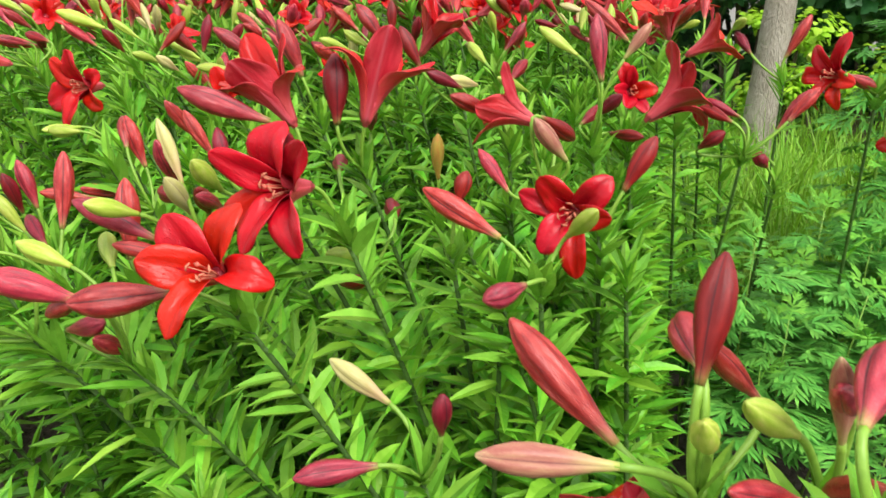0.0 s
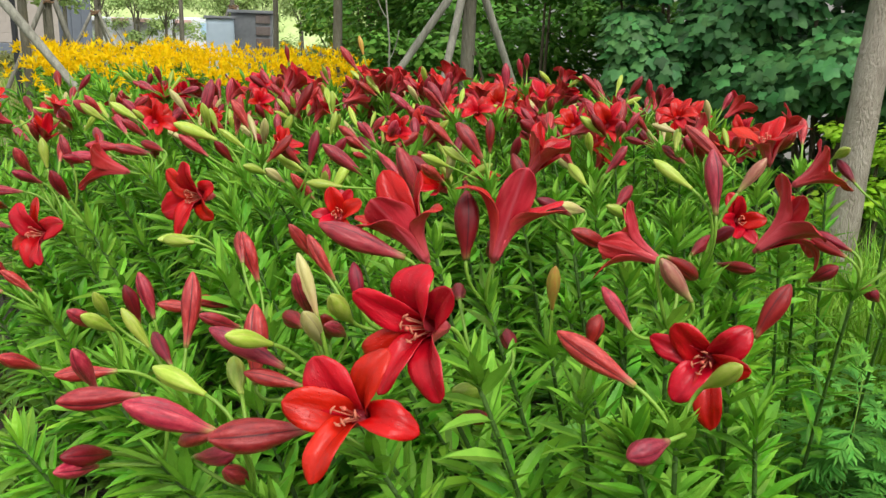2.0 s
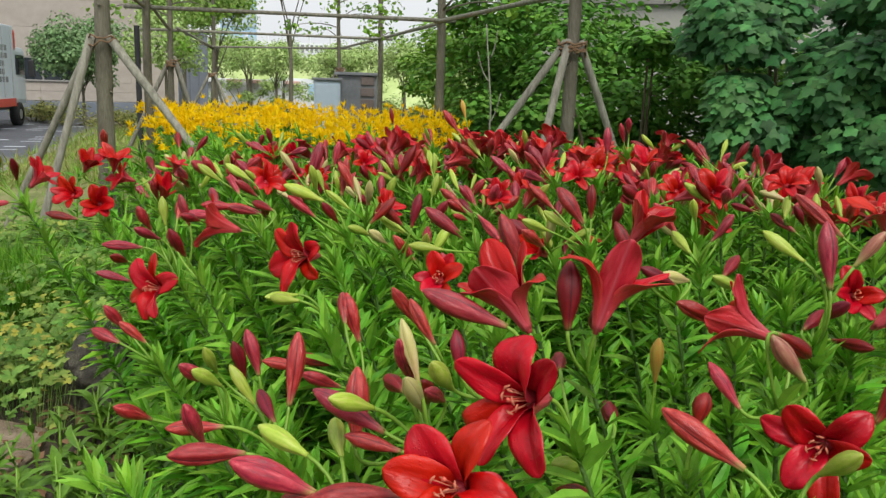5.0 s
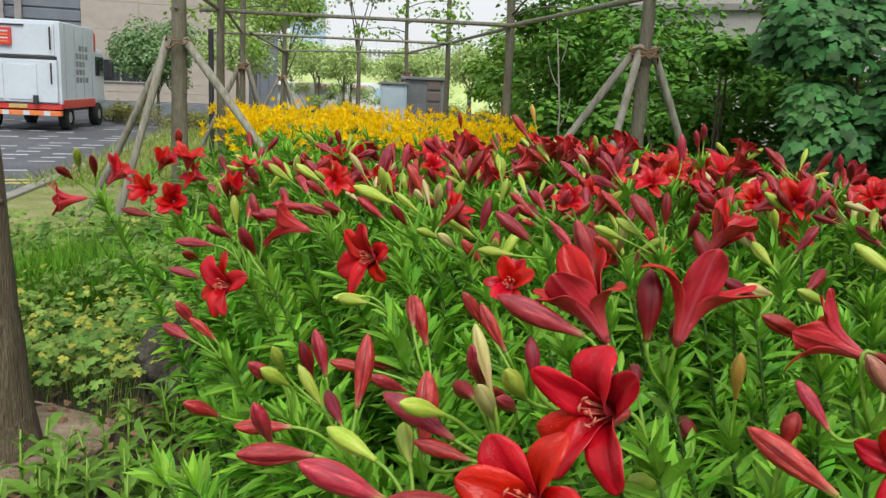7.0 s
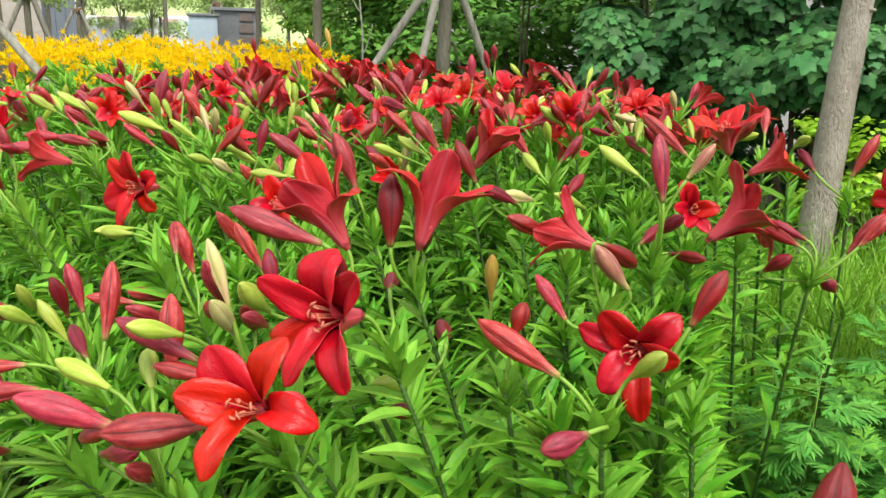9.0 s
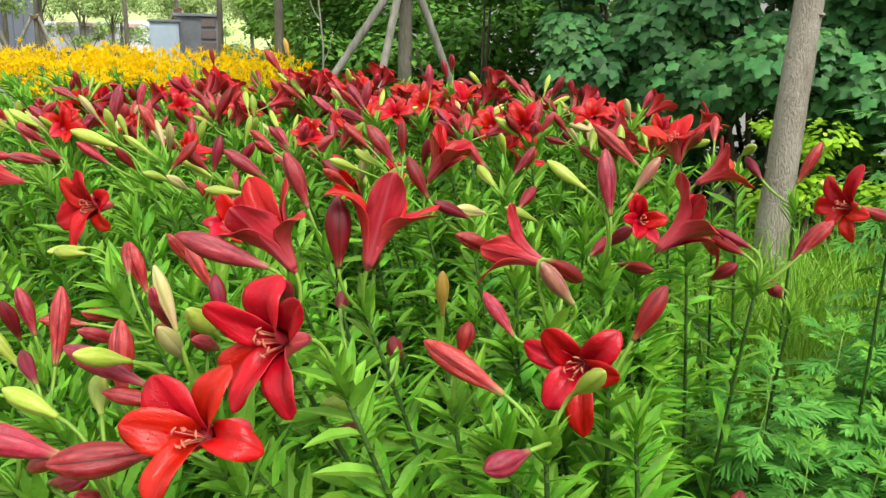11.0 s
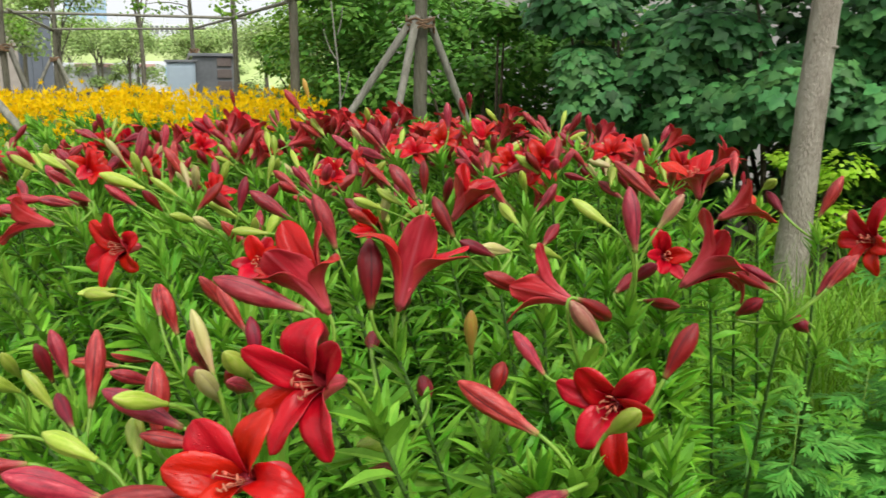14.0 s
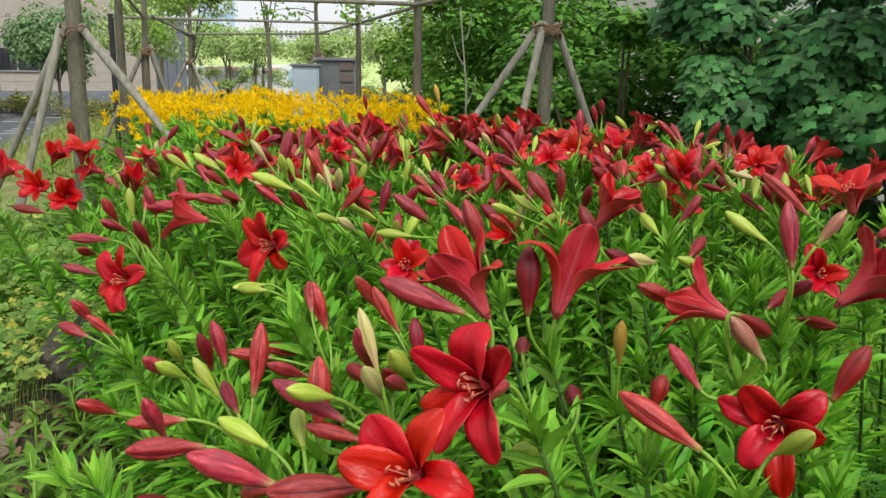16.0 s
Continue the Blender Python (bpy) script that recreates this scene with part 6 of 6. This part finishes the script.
bud(t, "pink", (0.172, 1.859, 0.987), (0.182, 1.809, 1.047))
t = lily((-0.88, 1.764, 0.944), (-0.512, 1.784), 130, "red lily with an open flower and buds on a leafy stem")
bud(t, "pink", (-1.006, 1.718, 0.973), (-1.012, 1.643, 0.996))
bud(t, "pink", (-0.987, 1.773, 1.004), (-1.032, 1.829, 1.035))
bud(t, "pink", (-0.921, 1.732, 1.006), (-0.99, 1.696, 1.014))
bloom(t, (-0.909, 1.722, 0.955), (-0.971, 1.696, 0.975), 1, 30, "half")
bud(t, "pink", (-0.882, 1.768, 0.99), (-0.928, 1.709, 1.012))
bud(t, "dark", (-0.871, 1.832, 0.988), (-0.94, 1.867, 1.001))
t = lily((-1.11, 1.766, 0.849), (-0.685, 1.786), 130, "red lily with closed buds on a leafy stem")
bud(t, "dark", (-1.215, 1.747, 0.854), (-1.212, 1.675, 0.882))
bud(t, "green", (-1.127, 1.779, 0.943), (-1.138, 1.785, 1.014))
bud(t, "pink", (-1.091, 1.769, 0.961), (-1.115, 1.83, 1.004))
t = lily((-1.541, 1.811, 0.968), (-1.071, 1.831), 220, "red lily with open flowers and buds on a leafy stem", size=0.072)
bloom(t, (-1.539, 1.75, 0.98), (-1.592, 1.705, 0.977), 0.88, 0, "half")
bud(t, "dark", (-1.584, 1.761, 1.025), (-1.575, 1.692, 1.06))
bud(t, "dark", (-1.571, 1.831, 1.025), (-1.548, 1.788, 1.086))
bloom(t, (-1.529, 1.827, 1.01), (-1.481, 1.838, 1.059), 0.76, 0, "half")
bud(t, "green", (-1.606, 1.811, 1.05), (-1.572, 1.765, 1.103))
t = lily((0.75, 1.775, 0.934), (0.82, 1.92), 26, "red lily with closed buds on a leafy stem")
bud(t, "green", (0.811, 1.753, 0.984), (0.761, 1.695, 1.002))
bud(t, "pink", (0.749, 1.784, 0.985), (0.789, 1.778, 1.077))
bud(t, "dark", (0.676, 1.789, 0.991), (0.656, 1.852, 1.032))
t = lily((-0.552, 1.802, 0.905), (-0.267, 1.822), 76, "red lily with closed buds on a leafy stem")
bud(t, "green", (-0.609, 1.772, 0.955), (-0.643, 1.708, 0.983))
bud(t, "cream", (-0.574, 1.782, 0.936), (-0.597, 1.72, 0.976))
bud(t, "dark", (-0.631, 1.845, 0.969), (-0.576, 1.871, 1.033))
bud(t, "dark", (-0.513, 1.776, 0.978), (-0.498, 1.79, 1.057))
t = lily((0.487, 1.84, 0.963), (0.567, 1.86), 92, "red lily with an open flower and buds on a leafy stem")
bud(t, "pink", (0.408, 1.794, 1.014), (0.312, 1.824, 1.097))
bloom(t, (0.502, 1.823, 1.018), (0.481, 1.816, 1.085), 1, 0, "half")
bud(t, "pink", (0.531, 1.891, 1.033), (0.557, 1.844, 1.089))
t = lily((-0.684, 1.832, 0.939), (-0.366, 1.852), 76, "red lily with closed buds on a leafy stem")
bud(t, "pink", (-0.754, 1.803, 0.984), (-0.815, 1.785, 1.034))
bud(t, "green", (-0.737, 1.815, 1.021), (-0.825, 1.784, 1.059))
bud(t, "dark", (-0.71, 1.842, 0.967), (-0.734, 1.792, 1.021))
t = lily((-0.909, 1.918, 0.926), (-0.534, 1.938), 130, "red lily with closed buds on a leafy stem")
bud(t, "pink", (-1.005, 1.847, 0.965), (-1.091, 1.804, 0.973))
bud(t, "pink", (-0.919, 1.886, 0.969), (-1.009, 1.849, 0.99))
bud(t, "dark", (-0.924, 1.917, 0.95), (-0.906, 1.861, 1.002))
bud(t, "pink", (-0.967, 1.955, 1.003), (-1, 1.9, 1.048))
t = lily((-0.116, 1.908, 0.93), (0.078, 1.928), 76, "red lily with closed buds on a leafy stem")
bud(t, "green", (-0.205, 1.85, 0.978), (-0.265, 1.81, 1.007))
bud(t, "pink", (-0.13, 1.902, 0.991), (-0.193, 1.912, 1.073), 1.1)
bud(t, "green", (-0.166, 1.935, 0.974), (-0.227, 1.935, 1.012))
bud(t, "dark", (-0.114, 1.954, 0.997), (-0.117, 1.965, 1.079))
bud(t, "dark", (-0.063, 1.874, 0.988), (-0.048, 1.837, 1.055))
t = lily((0.654, 1.893, 0.988), (0.734, 1.913), 92, "lily with tight green buds on a leafy stem")
bud(t, "green", (0.654, 1.866, 1.034), (0.655, 1.794, 1.064))
t = lily((-1.453, 2.014, 0.895), (-0.983, 2.034), 220, "red lily with open flowers and buds on a leafy stem", size=0.072)
bud(t, "pink", (-1.464, 1.921, 0.917), (-1.529, 1.877, 0.936))
bloom(t, (-1.524, 2.01, 0.96), (-1.523, 1.946, 0.988), 0.74, 0, "half", False)
bloom(t, (-1.473, 2.041, 0.939), (-1.446, 1.98, 0.958), 0.80, 0, "half", False)
t = lily((0.135, 1.989, 0.946), (0.271, 2.009), 76, "lily with tight green buds on a leafy stem")
bud(t, "green", (0.129, 1.97, 1.003), (0.114, 1.921, 1.061))
t = lily((-0.761, 2.103, 0.944), (-0.423, 2.123), 76, "red lily with closed buds on a leafy stem")
bud(t, "green", (-0.828, 2.02, 1.022), (-0.829, 1.978, 1.088))
bud(t, "pink", (-0.756, 2.127, 1.006), (-0.802, 2.119, 1.086))
bud(t, "pink", (-0.801, 2.148, 0.988), (-0.792, 2.164, 1.097))
t = lily((0.632, 2.005, 0.982), (0.712, 2.025), 92, "red lily with closed buds on a leafy stem")
bud(t, "pink", (0.636, 2.024, 1.04), (0.647, 2.073, 1.099))
t = lily((-1.004, 2.068, 0.956), (-0.606, 2.088), 130, "red lily with closed buds on a leafy stem")
bud(t, "green", (-1.018, 2.024, 1.036), (-1.075, 2, 1.078))
bud(t, "pink", (-1.092, 2.117, 0.981), (-1.139, 2.154, 1.03))
t = lily((-0.15, 2.094, 0.927), (0.05, 2.114), 76, "red lily with closed buds on a leafy stem")
bud(t, "pink", (-0.145, 2.039, 0.981), (-0.204, 2.044, 1.056))
bud(t, "pink", (-0.215, 2.152, 0.986), (-0.283, 2.155, 1.047))
t = lily((-0.323, 2.069, 0.965), (-0.087, 2.089), 76, "red lily with open flower on a leafy green stem")
bloom(t, (-0.346, 2.044, 1.017), (-0.352, 1.986, 1.056), 0.624, 0, "half", False)
t = lily((0.371, 2.133, 0.988), (0.451, 2.153), 92, "red lily with an open flower and buds on a leafy stem")
bud(t, "green", (0.349, 2.085, 1.008), (0.362, 2.146, 1.054))
bloom(t, (0.357, 2.115, 1.071), (0.331, 2.072, 1.12), 0.702, 0, "wide", False)
bud(t, "cream", (0.374, 2.21, 1.037), (0.308, 2.225, 1.055))
t = lily((0.152, 2.244, 0.967), (0.284, 2.264), 92, "red lily with open flowers and buds on a leafy stem")
bloom(t, (0.183, 2.143, 1.051), (0.17, 2.077, 1.071), 0.78, 0, "wide", False)
bud(t, "green", (0.15, 2.237, 0.981), (0.127, 2.248, 1.063))
bud(t, "green", (0.149, 2.276, 1.017), (0.128, 2.222, 1.07))
bloom(t, (0.102, 2.251, 1.031), (0.094, 2.193, 1.069), 0.702, 20, "wide", False)
t = lily((-1.529, 2.277, 0.96), (-1.059, 2.297), 220, "red lily with open flowers and buds on a leafy stem", size=0.072)
bloom(t, (-1.625, 2.192, 1.01), (-1.584, 2.174, 1.064), 0.72, 0, "cup", False)
bloom(t, (-1.556, 2.238, 1.011), (-1.536, 2.218, 1.076), 0.80, 30, "half", False)
bud(t, "pink", (-1.616, 2.294, 1.071), (-1.597, 2.255, 1.135))
bloom(t, (-1.505, 2.266, 0.981), (-1.546, 2.214, 1.004), 0.74, 0, "half", False)
bud(t, "dark", (-1.493, 2.359, 1.002), (-1.54, 2.404, 1.045))
t = lily((-1.096, 2.293, 0.937), (-0.674, 2.313), 130, "red lily with an open flower and buds on a leafy stem")
bud(t, "green", (-1.194, 2.21, 1.005), (-1.252, 2.186, 1.053))
bud(t, "cream", (-1.117, 2.264, 0.993), (-1.15, 2.215, 1.044))
bloom(t, (-1.099, 2.36, 0.98), (-1.096, 2.316, 1.034), 0.624, 0, "half", False)
t = lily((-0.867, 2.258, 0.952), (-0.503, 2.278), 76, "red lily with closed buds on a leafy stem")
bud(t, "pink", (-0.921, 2.217, 1.01), (-0.895, 2.238, 1.129), 1.2)
bud(t, "green", (-0.881, 2.228, 0.989), (-0.907, 2.227, 1.056))
bud(t, "pink", (-0.888, 2.339, 1.048), (-0.876, 2.349, 1.126))
t = lily((-0.21, 2.327, 0.953), (0.002, 2.347), 76, "red lily with open flowers and buds on a leafy stem")
bud(t, "pink", (-0.242, 2.232, 0.967), (-0.29, 2.235, 1.042))
bloom(t, (-0.304, 2.352, 1.014), (-0.357, 2.316, 1.042), 0.624, 0, "wide", False)
bloom(t, (-0.166, 2.362, 1.04), (-0.168, 2.311, 1.088), 0.702, 0, "wide", False)
t = lily((-0.55, 2.276, 0.916), (-0.265, 2.296), 76, "lily with tight green buds on a leafy stem")
bud(t, "green", (-0.574, 2.281, 0.981), (-0.559, 2.292, 1.05))
t = lily((-0.012, 2.308, 0.931), (0.161, 2.328), 76, "red lily with open flower on a leafy green stem")
bloom(t, (-0.012, 2.305, 0.996), (-0.009, 2.299, 1.065), 0.819, 0, "half", False)
t = lily((-0.982, 2.396, 0.954), (-0.589, 2.416), 130, "red lily with closed buds on a leafy stem")
bud(t, "cream", (-1.028, 2.392, 1.013), (-1.076, 2.38, 1.085))
t = lily((-0.584, 2.491, 0.952), (-0.29, 2.511), 76, "lily with tight green buds on a leafy stem")
bud(t, "green", (-0.591, 2.436, 0.971), (-0.569, 2.392, 1.032))
bud(t, "green", (-0.636, 2.553, 1.043), (-0.658, 2.611, 1.091))
t = lily((-1.48, 2.561, 0.971), (-1.01, 2.581), 220, "red lily with an open flower and buds on a leafy stem", size=0.072)
bloom(t, (-1.503, 2.5, 0.984), (-1.478, 2.493, 1.049), 0.58, 0, "half", False)
bud(t, "dark", (-1.523, 2.58, 1.06), (-1.556, 2.629, 1.111))
bud(t, "dark", (-1.49, 2.628, 1.044), (-1.454, 2.651, 1.102))
t = lily((-0.273, 2.554, 0.969), (-0.048, 2.574), 76, "red lily with closed buds on a leafy stem")
bud(t, "pink", (-0.285, 2.557, 1.033), (-0.263, 2.567, 1.137))
t = lily((0.018, 2.574, 0.996), (0.183, 2.594), 76, "red lily with open flower on a leafy green stem")
bloom(t, (0.022, 2.562, 1.058), (0.031, 2.535, 1.122), 0.78, 20, "half", False)
t = lily((0.322, 2.655, 1.03), (0.411, 2.675), 92, "red lily with closed buds on a leafy stem")
bud(t, "dark", (0.297, 2.638, 1.092), (0.335, 2.636, 1.161))
bud(t, "pink", (0.368, 2.65, 1.088), (0.353, 2.609, 1.153))
bud(t, "dark", (0.395, 2.649, 1.073), (0.386, 2.596, 1.13))
bud(t, "pink", (0.21, 2.65, 1.102), (0.152, 2.66, 1.159))
t = lily((-0.115, 2.719, 1.007), (0.078, 2.739), 76, "red lily with an open flower and buds on a leafy stem")
bloom(t, (-0.16, 2.665, 1.053), (-0.157, 2.651, 1.122), 0.78, 0, "half", False)
bud(t, "pink", (-0.086, 2.769, 1.089), (-0.091, 2.774, 1.181))
t = lily((-0.693, 2.688, 0.93), (-0.372, 2.708), 76, "red lily with closed buds on a leafy stem")
bud(t, "dark", (-0.777, 2.678, 0.987), (-0.722, 2.701, 1.098))
bud(t, "green", (-0.657, 2.706, 1), (-0.661, 2.712, 1.073))
t = lily((-0.314, 2.827, 0.957), (-0.08, 2.847), 76, "red lily with an open flower and buds on a leafy stem")
bud(t, "pink", (-0.375, 2.727, 1.002), (-0.468, 2.72, 1.073))
bud(t, "cream", (-0.388, 2.872, 1.035), (-0.422, 2.831, 1.092))
bloom(t, (-0.283, 2.857, 1.009), (-0.298, 2.839, 1.075), 0.702, 0, "wide", False)
t = lily((-0.938, 2.862, 0.955), (-0.556, 2.882), 130, "red lily with open flower on a leafy green stem")
bloom(t, (-0.951, 2.841, 1.003), (-0.912, 2.792, 1.034), 0.702, 0, "wide", False)
t = lily((-0.756, 2.89, 0.907), (-0.419, 2.91), 76, "red lily with open flower on a leafy green stem")
bloom(t, (-0.781, 2.882, 0.971), (-0.771, 2.863, 1.037), 0.78, 0, "wide", False)
t = lily((-0.019, 2.962, 1.081), (0.155, 2.982), 76, "red lily with closed buds on a leafy stem")
bud(t, "pink", (-0.033, 2.891, 1.127), (-0.049, 2.853, 1.193))
bud(t, "pink", (-0.016, 2.999, 1.151), (-0.021, 2.946, 1.209))
t = lily((-0.349, 2.996, 1.027), (-0.108, 3.016), 76, "lily with tight green buds on a leafy stem")
bud(t, "green", (-0.375, 2.98, 1.087), (-0.384, 2.938, 1.153))
t = lily((-0.569, 3.154, 1.03), (-0.279, 3.174), 76, "red lily with open flowers and buds on a leafy stem")
bloom(t, (-0.564, 3.032, 1.045), (-0.553, 3.031, 1.114), 0.858, 0, "half", False)
bloom(t, (-0.507, 3.143, 1.063), (-0.491, 3.131, 1.13), 0.78, 40, "half", False)
bud(t, "pink", (-0.651, 3.125, 1.123), (-0.713, 3.117, 1.207))
bloom(t, (-0.639, 3.225, 1.06), (-0.63, 3.21, 1.128), 0.78, 10, "half", False)
bud(t, "amber", (-0.645, 3.23, 1.174), (-0.663, 3.229, 1.247))
t = lily((-0.959, 3.063, 0.983), (-0.572, 3.083), 130, "red lily with open flower on a leafy green stem")
bloom(t, (-0.99, 3.042, 1.039), (-0.991, 2.992, 1.088), 0.78, 0, "half", False)
t = lily((-0.942, 3.363, 1.065), (-0.559, 3.383), 130, "red lily with closed buds on a leafy stem")
bud(t, "dark", (-0.976, 3.363, 1.129), (-0.987, 3.363, 1.199))

# ---- the crowd of lilies further back and the leafy stems between ----
BED_FAR = [(-1.0, 1.8), (0.5, 1.8), (0.75, 2.7), (0.6, 3.3), (-0.2, 3.8), (-1.6, 3.75), (-2.0, 3.3), (-1.65, 2.6)]
BED = [(0.15, 0.62), (0.22, 0.8), (0.33, 1.25), (0.44, 1.75), (0.60, 2.2), (0.85, 3.3), (0.3, 4.2), (-2.2, 4.2), (-2.0, 3.2), (-1.6, 2.6), (-1.22, 2.1), (-0.9, 1.62), (-0.8, 1.2), (-0.62, 0.85), (-0.4, 0.75), (-0.2, 0.65)]
KINDS = ["pink"] * 9 + ["dark"] * 2 + ["green"] * 4 + ["cream"] * 2
fill = np.random.default_rng(88)
for x, y in np.concatenate([scatter(fill, 80, BED_FAR), scatter(fill, 14, [(-1.5, 2.7), (0.55, 2.7), (0.5, 3.4), (-1.6, 3.6)])]):
    z = 0.875 + 0.03 * y + fill.normal(0, 0.035) - 0.07 * min(1.0, max(0.0, -0.5 - x)) * min(1.0, y - 1.8)
    t = lily((x, y, z), (x + fill.uniform(0.0, 0.28), y + fill.normal(0, 0.08)), 60)
    n = int(fill.integers(4, 7))
    for k in range(n):
        a = 6.283 * k / n + fill.normal(0, 0.4)
        out = np.array([math.cos(a) - 0.25, math.sin(a) * 0.8, fill.uniform(0.25, 1.5)])
        out /= np.linalg.norm(out)
        base = np.array([x, y, z]) + out * fill.uniform(0.03, 0.07)
        if k == 0 and fill.random() < 0.30 + 0.15 * (y - 1.8) or fill.random() < 0.02 + 0.09 * max(0.0, y - 2.2):
            bloom(t, base, base + out * 0.07, fill.uniform(0.72, 0.95), fill.uniform(0, 120), ["half", "wide", "cup", "half"][int(fill.integers(4))], False)
        else:
            kind = KINDS[int(fill.integers(len(KINDS)))]
            bud(t, kind, base, base + out * fill.uniform(0.062, 0.092), fill.uniform(1.0, 1.25) * (0.8 if kind in ("green", "cream") else 1.0))
for x, y in scatter(fill, 8, [(-0.95, 2.85), (-0.25, 2.85), (-0.25, 3.3), (-0.95, 3.4)]):
    z = 1.01 + 0.09 * min(0.0, x + 0.6) + fill.normal(0, 0.02)
    t = lily((x, y, z), (x + fill.uniform(0.0, 0.2), y), 60, "red lily with open flowers and buds on a leafy stem")
    for k in range(5):
        out = np.array([math.cos(1.257 * k) - 0.1, math.sin(1.257 * k) * 0.8, fill.uniform(0.6, 1.6)])
        out /= np.linalg.norm(out)
        base = np.array([x, y, z]) + out * 0.05
        if k < 2:
            bloom(t, base, base + out * 0.07, fill.uniform(0.8, 0.95), fill.uniform(0, 120), "half", False)
        else:
            bud(t, KINDS[int(fill.integers(13))], base, base + out * 0.085, 1.15)
for x, y in scatter(fill, 275, BED):
    if math.hypot(x, y) < 0.72:
        continue
    rim = np.interp(y, [0.65, 0.85, 1.2, 1.62, 2.1, 2.6, 3.2, 4.2], [-0.2, -0.62, -0.8, -0.9, -1.22, -1.6, -2.0, -2.2])
    z = min(fill.uniform(0.64, 0.90) + 0.05 * y + 0.08 * (1.1 < y < 3.1), 0.80 + 0.055 * y) * min(1.0, 0.62 + (x - rim) * 0.9)
    lily((x - max(0.0, -x) * 0.25, y, z), (x + fill.uniform(0.0, 0.24) * (0.4 if x > 0.2 else 1.0) + max(0.0, -x) * 0.12, y + fill.normal(0, 0.06)), 85, "leafy green lily stem without flowers", size=0.104, name="leafy_lily_stem", group="leafy lily stems")
for x, y in scatter(fill, 16, [(0.17, 0.95), (0.28, 0.95), (0.42, 1.4), (0.42, 1.7), (0.25, 1.4)]):
    lily((x - 0.03, y, fill.uniform(0.68, 0.84)), (x + fill.uniform(0.0, 0.1), y + fill.normal(0, 0.06)), 85, "leafy green lily stem without flowers", size=0.104, name="leafy_lily_stem", group="leafy lily stems")
for x, y in scatter(fill, 10, [(-0.78, 0.72), (-0.45, 0.78), (-0.6, 1.0), (-0.9, 1.1)]):
    lily((x - 0.1, y, fill.uniform(0.34, 0.5)), (x + 0.05, y + fill.normal(0, 0.05)), 80, "leafy green lily stem without flowers", size=0.104, name="leafy_lily_stem", group="leafy lily stems")
